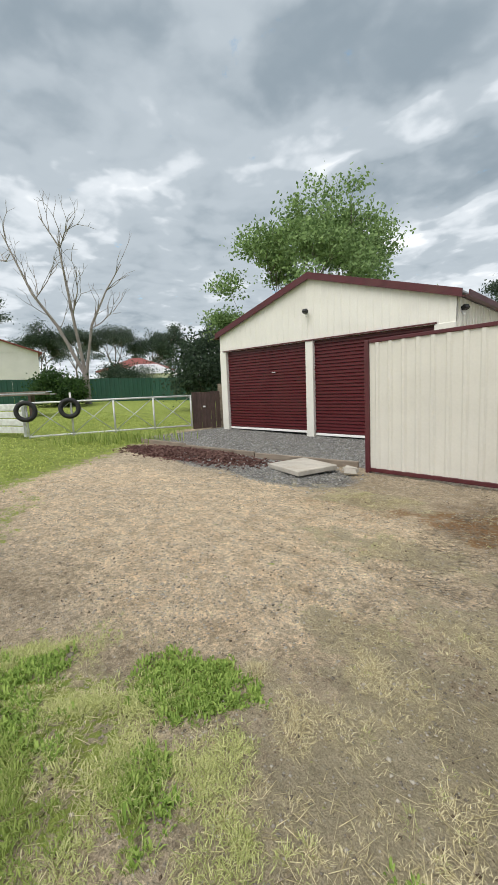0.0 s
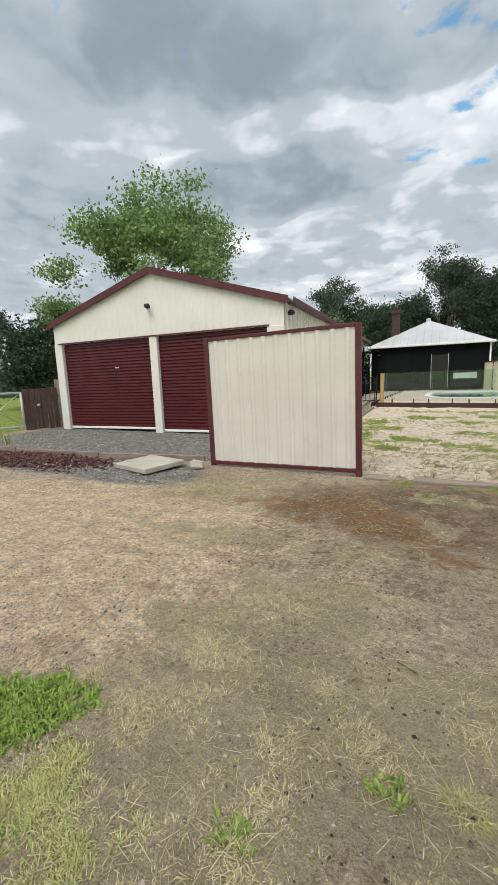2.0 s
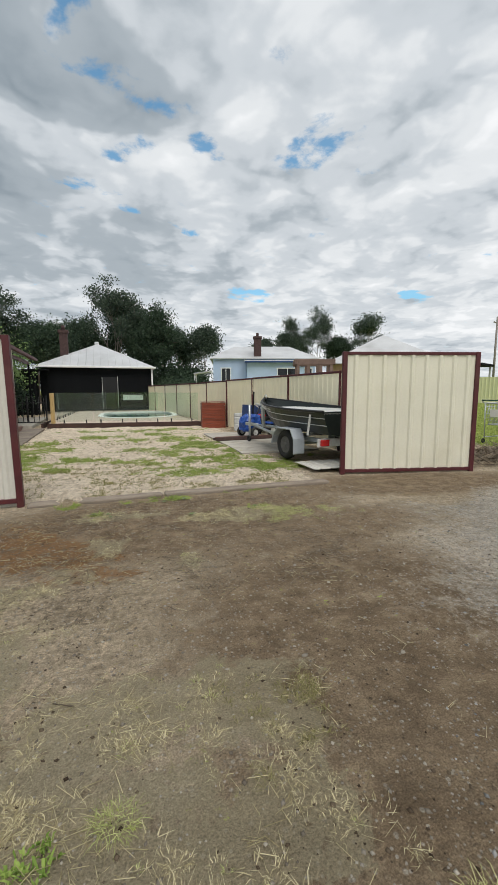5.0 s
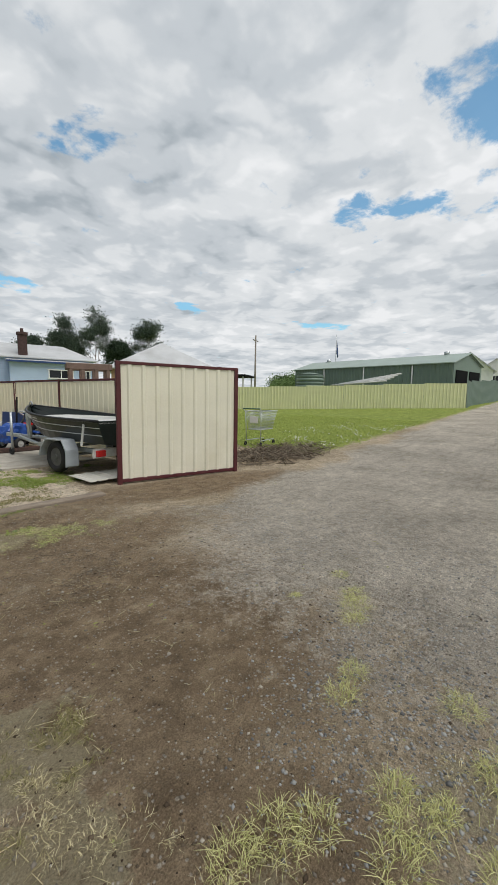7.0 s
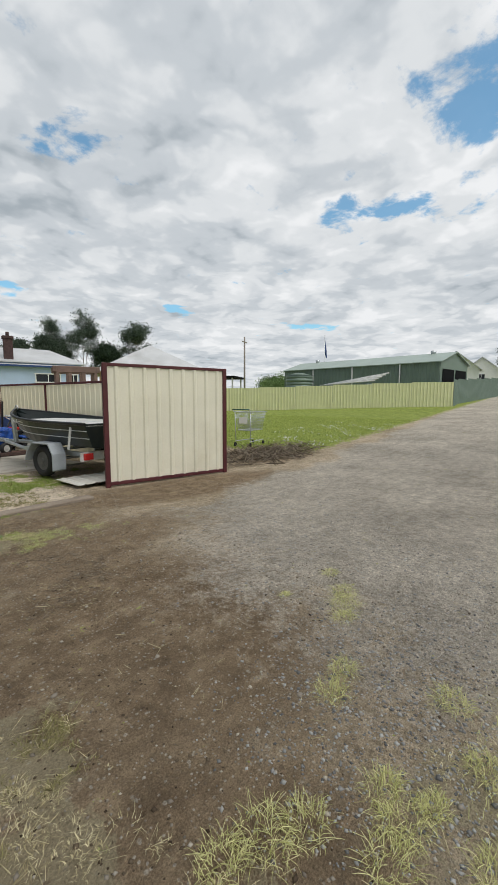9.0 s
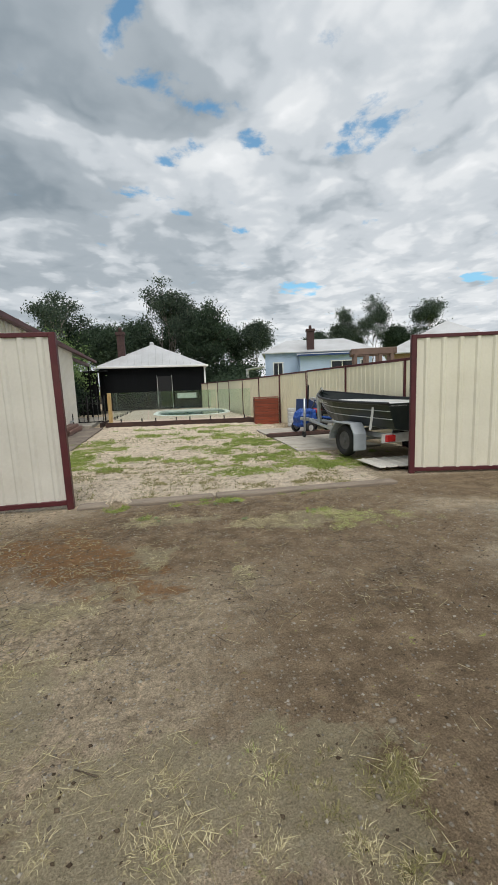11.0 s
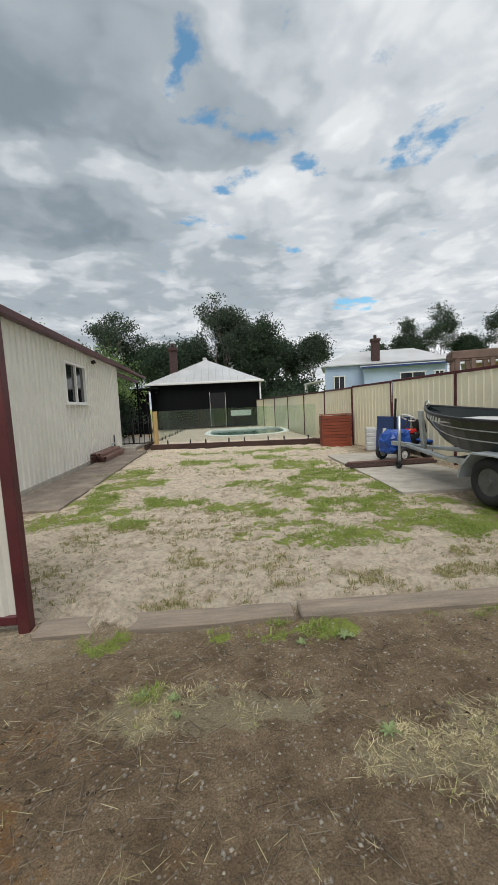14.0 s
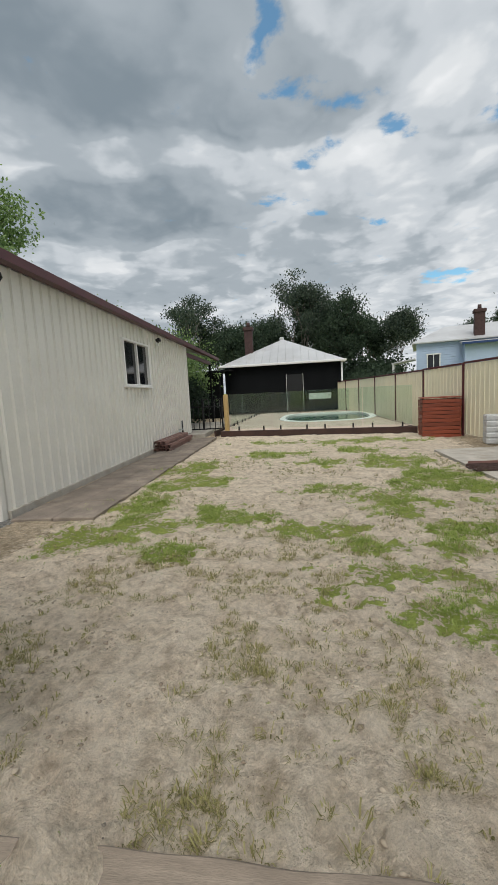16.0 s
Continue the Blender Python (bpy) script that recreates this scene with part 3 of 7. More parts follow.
def build_ground():
    xs = lattice([(-900, -120, 60), (-120, -40, 8), (-40, -12, 1), (-12, -5, 0.18), (-5, -1.6, 0.05), (-1.6, 3.4, 0.028), (3.4, 6.5, 0.06), (6.5, 14, 0.15), (14, 40, 1), (40, 120, 8), (120, 900, 60)])
    ys = lattice([(-900, -120, 60), (-120, -20, 8), (-20, -7, 0.6), (-7, -0.2, 0.045), (-0.2, 3.0, 0.028), (3.0, 6, 0.06), (6, 14, 0.12), (14, 40, 1), (40, 120, 8), (120, 900, 60)])
    X, Y = np.meshgrid(xs, ys)
    near = np.clip((14 - np.hypot(X - 0.5, Y - 2)) / 4, 0, 1)
    Z = zones(X, Y)
    H = rise(np.clip(X, -60, 110), Y) + wrinkle(X, Y) * near * (0.8 + 1.4 * Z[0]) + 0.07 * Z[8] * near - 0.008
    # the pool shell hangs below the deck
    H = H - 1.6 * ((X > -1.4) & (X < 3.9) & (Y > 13.1) & (Y < 20.9))
    ny, nx = X.shape
    me = bpy.data.meshes.new("ground")
    me.vertices.add(nx * ny)
    me.vertices.foreach_set("co", np.stack([X, Y, H], -1).ravel())
    i = (np.arange(ny - 1)[:, None] * nx + np.arange(nx - 1)[None, :]).ravel()
    quads = np.stack([i, i + 1, i + nx + 1, i + nx], -1)
    me.loops.add(quads.size)
    me.loops.foreach_set("vertex_index", quads.ravel())
    me.polygons.add(len(quads))
    me.polygons.foreach_set("loop_start", np.arange(len(quads)) * 4)
    me.update()
    for name, ids in (("zone_a", (0, 1, 2)), ("zone_b", (3, 4, 5)), ("zone_c", (6, 7, 8))):
        at = me.attributes.new(name, "FLOAT_COLOR", "POINT")
        at.data.foreach_set("color", np.stack([Z[k] for k in ids] + [np.ones_like(X)], -1).ravel())
    me.polygons.foreach_set("use_smooth", np.ones(len(quads), bool))
    me.materials.append(ground_material())
    ob = new("ground", me)
    tagged(ob, "bare brown earth, pale sand, gravel lane and green paddock grass", "ground", kind="structure")


build_ground()

# ---- builders ----


def bm_box(bm, c, s, turn=0.0, bevel=0.0, tilt=(0, 0)):
    """A box with centre c and full sizes s, turned about z by turn degrees, its edges worn by bevel."""
    m = Matrix.LocRotScale(c, Euler((radians(tilt[0]), radians(tilt[1]), radians(turn))), None)
    t = bmesh.new()
    bmesh.ops.create_cube(t, size=1.0, matrix=Matrix.Diagonal((*s, 1)))
    if bevel:
        bmesh.ops.bevel(t, geom=t.edges[:], offset=bevel, segments=1, profile=0.5, affect="EDGES")
    bm_join(bm, t, m)
    return bm


def bm_join(bm, other, m=None):
    ids = {}
    for v in other.verts:
        ids[v] = bm.verts.new(m @ v.co if m else v.co)
    for f in other.faces:
        nf = bm.faces.new([ids[v] for v in f.verts])
        nf.smooth = f.smooth
    other.free()


def bm_tube(bm, a, b, r, r2=None, sides=8):
    a, b = Vector(a), Vector(b)
    q = (b - a).to_track_quat("Z", "Y")
    rings = []
    for p, rad in ((a, r), (b, r if r2 is None else r2)):
        rings.append([bm.verts.new(p + q @ Vector((rad * math.cos(k * math.tau / sides), rad * math.sin(k * math.tau / sides), 0))) for k in range(sides)])
    for k in range(sides):
        f = bm.faces.new([rings[0][k], rings[0][(k + 1) % sides], rings[1][(k + 1) % sides], rings[1][k]])
        f.smooth = True
    bm.faces.new(rings[0][::-1])
    bm.faces.new(rings[1])
    return bm


def bm_path(bm, pts, r, sides=8):
    """One tube swept along points."""
    rows = []
    for k, p in enumerate(pts):
        a, b = Vector(pts[max(k - 1, 0)]), Vector(pts[min(k + 1, len(pts) - 1)])
        q = (b - a).to_track_quat("Z", "Y")
        rows.append([bm.verts.new(Vector(p) + q @ Vector((r * math.cos(j * math.tau / sides), r * math.sin(j * math.tau / sides), 0))) for j in range(sides)])
    for a, b in zip(rows, rows[1:]):
        for j in range(sides):
            f = bm.faces.new([a[j], a[(j + 1) % sides], b[(j + 1) % sides], b[j]])
            f.smooth = True
    bm.faces.new(rows[0][::-1])
    bm.faces.new(rows[-1])
    return bm


def bm_ring(bm, c, axis, R, r, seg=28, sides=10, squash=1.0):
    """A torus round axis; squash widens it along the axis."""
    q = Vector(axis).to_track_quat("Z", "Y")
    rows = []
    for i in range(seg):
        a = i * math.tau / seg
        row = []
        for j in range(sides):
            b = j * math.tau / sides
            p = Vector(((R + r * math.cos(b)) * math.cos(a), (R + r * math.cos(b)) * math.sin(a), squash * r * math.sin(b)))
            row.append(bm.verts.new(Vector(c) + q @ p))
        rows.append(row)
    for i in range(seg):
        for j in range(sides):
            f = bm.faces.new([rows[i][j], rows[(i + 1) % seg][j], rows[(i + 1) % seg][(j + 1) % sides], rows[i][(j + 1) % sides]])
            f.smooth = True
    return bm


def bm_prism(bm, outline, y0, y1):
    """An outline of (x, z) points carried from y0 to y1."""
    a = [bm.verts.new((x, y0, z)) for x, z in outline]
    b = [bm.verts.new((x, y1, z)) for x, z in outline]
    n = len(outline)
    for k in range(n):
        bm.faces.new([a[k], a[(k + 1) % n], b[(k + 1) % n], b[k]])
    bm.faces.new(a[::-1])
    bm.faces.new(b)
    return bm


def bm_plate(bm, outline, z0, z1):
    a = [bm.verts.new((x, y, z0)) for x, y in outline]
    b = [bm.verts.new((x, y, z1)) for x, y in outline]
    n = len(outline)
    for k in range(n):
        bm.faces.new([a[k], a[(k + 1) % n], b[(k + 1) % n], b[k]])
    bm.faces.new(a[::-1])
    bm.faces.new(b)
    return bm


def rib_profile(width, pitch, rib, depth, start=None):
    """Points (x, y) across a ribbed sheet; ribs stand proud towards -y."""
    pts, x = [(0.0, 0.0)], pitch / 2 if start is None else start
    while x + rib < width:
        pts += [(x, 0.0), (x + rib * 0.28, -depth), (x + rib * 0.72, -depth), (x + rib, 0.0)]
        x += pitch
    return pts + [(width, 0.0)]


def bm_sheet(bm, width, height, pitch=0.19, rib=0.05, depth=0.02, thick=0.012, z0=0.0, top=None, start=None):
    """A ribbed sheet in x and z. top(x): its upper edge."""
    top = top or (lambda x: z0 + height)
    pts = rib_profile(width, pitch, rib, depth, start)
    f = [(bm.verts.new((x, y, z0)), bm.verts.new((x, y, top(x)))) for x, y in pts]
    g = [(bm.verts.new((x, y + thick, z0)), bm.verts.new((x, y + thick, top(x)))) for x, y in pts]
    for k in range(len(pts) - 1):
        bm.faces.new([f[k][0], f[k + 1][0], f[k + 1][1], f[k][1]])
        bm.faces.new([g[k + 1][0], g[k][0], g[k][1], g[k + 1][1]])
        bm.faces.new([f[k][1], f[k + 1][1], g[k + 1][1], g[k][1]])
        bm.faces.new([f[k + 1][0], f[k][0], g[k][0], g[k + 1][0]])
    for k, s in ((0, 1), (-1, -1)):
        bm.faces.new([f[k][0], f[k][1], g[k][1], g[k][0]][::s])
    return bm


def mesh_of(name, bm, material):
    me = bpy.data.meshes.new(name)
    bmesh.ops.recalc_face_normals(bm, faces=bm.faces[:])
    bm.to_mesh(me)
    bm.free()
    me.materials.append(material)
    return me


def part(name, bm, material, parent, label="", m=None):
    """One mesh under a thing or under a part. bm may be a ready mesh."""
    me = mesh_of(name, bm, material) if isinstance(bm, bmesh.types.BMesh) else bm
    ob = new(name, me)
    ob.parent = parent
    if m is not None:
        ob.matrix_basis = m
    if label:
        tagged(ob, label)
    return ob


def thing(name, label, category, x, y, z=None, turn=0.0, group="", kind="", tilt=(0, 0)):
    ob = new(name)
    ob.empty_display_size = 0.2
    ob.matrix_basis = pose(x, y, gz(x, y) if z is None else z, tilt[0], tilt[1], turn)
    return tagged(ob, label, category, group, kind)


def B(c, s, turn=0.0, bevel=0.0, tilt=(0, 0)):
    return bm_box(bmesh.new(), c, s, turn, bevel, tilt)


def T(a, b, r, r2=None, sides=8):
    return bm_tube(bmesh.new(), a, b, r, r2, sides)


def from_arrays(name, verts, faces, material):
    me = bpy.data.meshes.new(name)
    me.from_pydata(verts, [], faces)
    me.materials.append(material)
    return me

# ---- the double garage ----


def roller_door(parent, x0, x1, z0, z1, y):
    d = part("roller_door", B(((x0 + x1) / 2, y + 0.05, (z0 + z1) / 2), (x1 - x0, 0.02, z1 - z0)), BURGUNDY, parent, "closed burgundy steel roller door")
    pitch = 0.083
    bm = bmesh.new()
    w = x1 - x0
    bm_prism(bm, [(0, 0.004), (0, pitch - 0.004), (w, pitch - 0.004), (w, 0.004)], 0.0, 0.03)
    for v in bm.verts:
        if v.co.y < 0.01:
            v.co.z = pitch / 2 + (v.co.z - pitch / 2) * 0.55
    me = mesh_of("slat", bm, BURGUNDY)
    for k in range(int((z1 - z0 - 0.06) / pitch)):
        part("slat", me, None, d, m=pose(x0, y + 0.012, z0 + 0.06 + k * pitch))
    part("bottom_rail", B(((x0 + x1) / 2, y + 0.03, z0 + 0.03), (w, 0.05, 0.06), 0, 0.006), WHITE, d, "pale aluminium bottom rail")
    part("lock", B(((x0 + x1) / 2 + 0.35, y - 0.004, z0 + 1.65), (0.12, 0.025, 0.03), 0, 0.005), STEEL_WHITE, d)
    return d


def sliding_window(parent, u, z, w, h, m):
    win = part("window", B((u + w / 2, 0.03, z + h / 2), (w, 0.02, h)), DARK_GLASS, parent, "sliding window with dark glass", m)
    f = 0.045
    for c, s in (((u + w / 2, -0.01, z + f / 2), (w, 0.08, f)), ((u + w / 2, -0.01, z + h - f / 2), (w, 0.08, f)), ((u + f / 2, -0.01, z + h / 2), (f, 0.08, h - 2 * f)), ((u + w - f / 2, -0.01, z + h / 2), (f, 0.08, h - 2 * f)), ((u + w * 0.52, -0.005, z + h / 2), (f, 0.06, h - 2 * f))):
        part("frame", B(c, s, 0, 0.005), WHITE, win)
    part("sill", B((u + w / 2, -0.03, z - 0.015), (w + 0.06, 0.1, 0.03), 0, 0.005), WHITE, win)


def flood_light(x, y, z, turn, label):
    t = thing("flood_light", label, "wall light", x, y, z, turn)
    part("bracket", B((0, -0.02, 0), (0.07, 0.04, 0.09), 0, 0.006), WHITE, t)
    part("sensor", B((0, -0.055, -0.065), (0.06, 0.07, 0.05), 0, 0.012), WHITE, t)
    part("lamp_head", B((0, -0.09, 0.05), (0.13, 0.11, 0.09), 0, 0.015, (-25, 0)), BLACK, t, "black lamp head")


GT = 4.0
W, WALL_END, ROOF_END, EAVE, RIDGE = 6.85, 9.27, 14.5, 2.99, 4.02


def garage():
    g = thing("garage", "off-white steel garage with burgundy trim and two roller doors", "garage", -2.30, 3.03, 0.0, GT)
    top = lambda x: EAVE + (RIDGE - EAVE) * (1 - abs(x - W / 2) / (W / 2))
    gable = bmesh.new()
    pts = rib_profile(W, 0.2, 0.05, 0.008)
    pts.append((W / 2, 0.0))
    pts = sorted(set(pts))
    f = [(gable.verts.new((x, yy, 2.46)), gable.verts.new((x, yy, top(x)))) for x, yy in pts]
    b = [(gable.verts.new((x, 0.06, 2.46)), gable.verts.new((x, 0.06, top(x)))) for x, yy in pts]
    for k in range(len(pts) - 1):
        gable.faces.new([f[k][0], f[k + 1][0], f[k + 1][1], f[k][1]])
        gable.faces.new([b[k + 1][0], b[k][0], b[k][1], b[k + 1][1]])
        gable.faces.new([f[k + 1][0], f[k][0], b[k][0], b[k + 1][0]])
        gable.faces.new([f[k][1], f[k + 1][1], b[k + 1][1], b[k][1]])
    part("gable_wall", gable, SHED_SHEET, g, "off-white ribbed steel gable", pose(-W, 0, 0))
    for x0, x1, n in ((-W, -6.58, "corner_post"), (-3.58, -3.35, "door_post"), (-0.40, 0.0, "corner_post")):
        part(n, B(((x0 + x1) / 2, 0.03, 1.22), (x1 - x0, 0.12, 2.48), 0, 0.01), SHED_SHEET, g)
    roller_door(g, -6.58, -3.58, 0.09, 2.46, 0.05)
    roller_door(g, -3.35, -0.40, 0.04, 2.46, 0.05)
    part("head_trim", B((-3.52, -0.035, 2.475), (6.35, 0.03, 0.03)), MAROON, g)
    # side wall towards the yard, with a window through it
    u0, z0, ww, wh = 3.74, 1.58, 1.52, 0.98
    side = lambda y: pose(0, y, 0, 0, 0, 90)
    part("side_wall", bm_sheet(bmesh.new(), u0, EAVE - 0.05, 0.205, 0.04, 0.028, 0.05), SHED_SHEET, g, "off-white ribbed steel wall", side(0.06))
    part("side_wall", bm_sheet(bmesh.new(), ww, z0, 0.205, 0.04, 0.028, 0.05, 0, start=0.09), SHED_SHEET, g, "", side(0.06 + u0))
    part("side_wall", bm_sheet(bmesh.new(), ww, EAVE - 0.05 - z0 - wh, 0.205, 0.04, 0.028, 0.05, z0 + wh, start=0.09), SHED_SHEET, g, "", side(0.06 + u0))
    part("side_wall", bm_sheet(bmesh.new(), WALL_END - 0.06 - u0 - ww, EAVE - 0.05, 0.205, 0.04, 0.028, 0.05, start=0.05), SHED_SHEET, g, "", side(0.06 + u0 + ww))
    sliding_window(g, u0 + 0.06, z0, ww, wh, side(0))
    part("plinth", B((0.0, WALL_END / 2, 0.02), (0.09, WALL_END - 0.14, 0.12)), CONCRETE, g)
    part("back_wall", B((-W / 2, WALL_END - 0.03, EAVE / 2), (W - 0.1, 0.06, EAVE)), SHED_SHEET, g)
    part("far_wall", B((-W + 0.03, WALL_END / 2, EAVE / 2), (0.06, WALL_END - 0.2, EAVE - 0.05)), SHED_SHEET, g)
    # roof sheets, barge trim and gutters
    for s in (-1, 1):
        x_e = -W / 2 + s * (W / 2 + 0.12)
        z_e = EAVE - 0.035 + 0.03
        bm = bmesh.new()
        ridge = [(-W / 2, RIDGE + 0.03)]
        bm_prism(bm, [(-W / 2, RIDGE + 0.02), (x_e, z_e), (x_e, z_e + 0.03), (-W / 2, RIDGE + 0.06)], -0.06, ROOF_END)
        part("roof_sheet", bm, ROOF_GREY, g, "grey ribbed steel roof")
        bm = bmesh.new()
        bm_prism(bm, [(-W / 2, RIDGE - 0.07), (x_e, z_e - 0.10), (x_e, z_e + 0.06), (-W / 2, RIDGE + 0.09)], -0.10, -0.06)
        part("barge_board", bm, MAROON, g, "burgundy barge trim")
        gut = bmesh.new()
        gx = x_e + s * 0.06
        bm_prism(gut, [(gx - 0.065, z_e - 0.09), (gx + 0.065, z_e - 0.09), (gx + 0.07, z_e + 0.02), (gx + 0.055, z_e + 0.02), (gx + 0.05, z_e - 0.075), (gx - 0.065, z_e - 0.075)], -0.08, ROOF_END)
        part("gutter", gut, MAROON, g, "burgundy gutter")
    # verandah beyond the wall
    for u in (14.05,):
        part("verandah_post", B((-0.12, u, 1.35), (0.08, 0.08, 2.9), 0, 0.01), CHARCOAL, g)
    part("verandah_beam", B((-0.12, 11.3, 2.76), (0.08, 5.6, 0.14)), MAROON, g)
    part("inner_wall", B((-1.9, 10.4, 1.35), (0.08, 3.8, 2.7)), CHARCOAL, g)
    part("side_door", B((-1.2, WALL_END + 0.02, 1.05), (0.82, 0.04, 2.04), 0, 0.004), WHITE, g, "white side door")
    part("slab_step", B((-0.35, 11.3, 0.0), (1.9, 5.6, 0.16), 0, 0.015), CONCRETE, g, "pale concrete verandah slab")
    return g


garage()
GM = pose(-2.30, 3.03, 0, 0, 0, GT)


def on_garage(u, y, z):
    return GM @ Vector((u, y, z))


p = on_garage(-3.48, -0.04, 3.13)
flood_light(p.x, p.y, p.z, GT, "black and white sensor floodlight on the garage gable")
p = on_garage(0.02, 0.25, 2.68)
flood_light(p.x, p.y, p.z, GT + 60, "black floodlight under the garage eave")
p = on_garage(0.03, 5.9, 2.7)
flood_light(p.x, p.y, p.z, GT + 90, "small black floodlight under the eave past the window")


def batten_stack():
    p = on_garage(0.28, 5.1, 0)
    t = thing("batten_stack", "stack of dull maroon steel battens on the ground by the wall", "metal battens", p.x, p.y, 0, GT)
    for r in range(3):
        for k in range(4 - (r == 2)):
            bm = bmesh.new()
            x, z = -0.2 + k * 0.105 + 0.02 * (r % 2), 0.02 + r * 0.085
            bm_prism(bm, [(x - 0.045, z), (x - 0.03, z + 0.07), (x + 0.03, z + 0.07), (x + 0.045, z), (x + 0.036, z), (x + 0.024, z + 0.06), (x - 0.024, z + 0.06), (x - 0.036, z)], 0.03 * ((k + r) % 3), 2.3 + 0.05 * ((k * 2 + r) % 3))
            part("batten", bm, PIPE_MAROON, t)
    for y in (0.3, 1.9):
        part("bearer", B((-0.05, y, 0.0), (0.5, 0.09, 0.05)), TIMBER_DARK, t)


batten_stack()
p = on_garage(0.1, 7.7, 0)
tap = thing("standpipe", "dark garden tap standpipe beside the garage wall", "garden tap", p.x, p.y, -0.03, GT)
part("pipe", T((0, 0, 0), (0, 0, 0.62), 0.022), BLACK, tap)
part("second_pipe", T((-0.06, -0.12, 0), (-0.06, -0.12, 0.36), 0.02), GALV, tap)
part("elbow", T((-0.06, -0.12, 0.35), (0.05, -0.12, 0.37), 0.022), GALV, tap)

# ---- the two upright fence panels at the yard's mouth ----


def gate_panel(name, label, x0, y0, x1, y1, height, sheet, pitch, rib, depth, lean, post=0.075, z=0.0):
    w = math.hypot(x1 - x0, y1 - y0)
    t = thing(name, label, "fence panel", x0, y0, z, math.degrees(math.atan2(y1 - y0, x1 - x0)), "panels at the yard mouth", tilt=(0, lean))
    part("sheet", bm_sheet(bmesh.new(), w - 2 * post + 0.03, height - 0.10, pitch, rib, depth, 0.01, 0.05), sheet, t, "", pose(post - 0.015, 0, 0))
    for x in (post / 2, w - post / 2):
        part("post", B((x, 0.005, height / 2 - 0.03), (post, 0.07, height + 0.06), 0, 0.006), MAROON, t)
    part("top_rail", B((w / 2, 0.005, height - 0.025), (w - 2 * post, 0.055, 0.05), 0, 0.006), MAROON, t)
    part("bottom_rail", B((w / 2, 0.005, 0.045), (w - 2 * post, 0.055, 0.06), 0, 0.006), MAROON, t)
    return t


lp = gate_panel("fence_panel", "cream ribbed steel panel in a burgundy frame", -2.38, -0.02, -0.005, -0.04, 1.97, CREAM, 0.2, 0.085, 0.017, -0.7)
rp = gate_panel("fence_panel", "muddy-footed primrose ribbed steel panel in a burgundy frame", 4.53, 0.47, 6.77, -0.02, 1.97, YELLOW_CREAM, 0.235, 0.085, 0.022, 0)

# ---- edging, slab, path ----
for x0, x1, y0, y1 in ((0.04, 1.615, -0.075, -0.025), (1.65, 4.05, -0.03, 0.02)):
    t = thing("edging_sleeper", "grey weathered timber sleeper set flush in the dirt", "edging", (x0 + x1) / 2, (y0 + y1) / 2, 0, math.degrees(math.atan2(y1 - y0, x1 - x0)), "sleepers across the yard mouth")
    bm = B((0, 0, -0.02), (math.hypot(x1 - x0, y1 - y0), 0.18, 0.10), 0, 0.012)
    bmesh.ops.subdivide_edges(bm, edges=[e for e in bm.edges if e.calc_length() > 1], cuts=26, use_grid_fill=True)
    for v in bm.verts:
        w = noise.noise(Vector((v.co.x * 4 + x0, v.co.y * 9, v.co.z * 5)))
        v.co.y += 0.010 * w
        v.co.z += 0.009 * noise.noise(Vector((v.co.x * 3 + 7, v.co.y * 6, x0)))
    part("timber", bm, TIMBER_GREY, t)
pts = [(-8.9, -0.62), (-6.8, -0.42), (-4.7, -0.2), (-2.62, 0.16)]
for (x0, y0), (x1, y1) in zip(pts, pts[1:]):
    t = thing("drive_edging", "thin grey timber board edging the gravel drive", "edging", (x0 + x1) / 2, (y0 + y1) / 2, gz((x0 + x1) / 2, 0), math.degrees(math.atan2(y1 - y0, x1 - x0)), "boards along the drive")
    part("board", B((0, 0, 0.02), (math.hypot(x1 - x0, y1 - y0) - 0.02, 0.05, 0.16), 0, 0.006), TIMBER_GREY, t)
t = thing("concrete_slab", "square pale concrete slab lying on gravel", "concrete slab", -3.25, -0.52, 0.03, -16, tilt=(1.5, -1.0))
part("slab", B((0, 0, 0.03), (0.92, 0.72, 0.075), 0, 0.008), CONCRETE, t)
t = thing("concrete_lump", "broken lump of pale concrete beside the panel foot", "rubble", -2.42, -0.38, 0.03, 20)
bm = B((0, 0, 0.04), (0.19, 0.12, 0.09), 0, 0.02)
for v in bm.verts:
    v.co += Vector((random.uniform(-0.03, 0.03), random.uniform(-0.02, 0.02), random.uniform(-0.02, 0.03)))
part("lump", bm, CONCRETE, t)
path = thing("path", "dirty worn paving strip along the garage wall", "path", 0, 0, 0, 0, kind="structure")
path.matrix_basis = GM @ pose(0.08, 0, 0)
for k in range(11):
    for j in range(2):
        part("paving_slab", B((0.27 + j * 0.5 + 0.01 * (k % 3), 0.3 + k * 0.72, -0.012 + 0.006 * ((k * 3 + j) % 3)), (0.485, 0.70, 0.06), random.uniform(-1.5, 1.5), 0.006), DIRTY_PAVING, path)

# ---- boundary fence along the yard ----


def fence_x(y):
    return 6.05 - 0.095 * y - 0.0022 * y * y


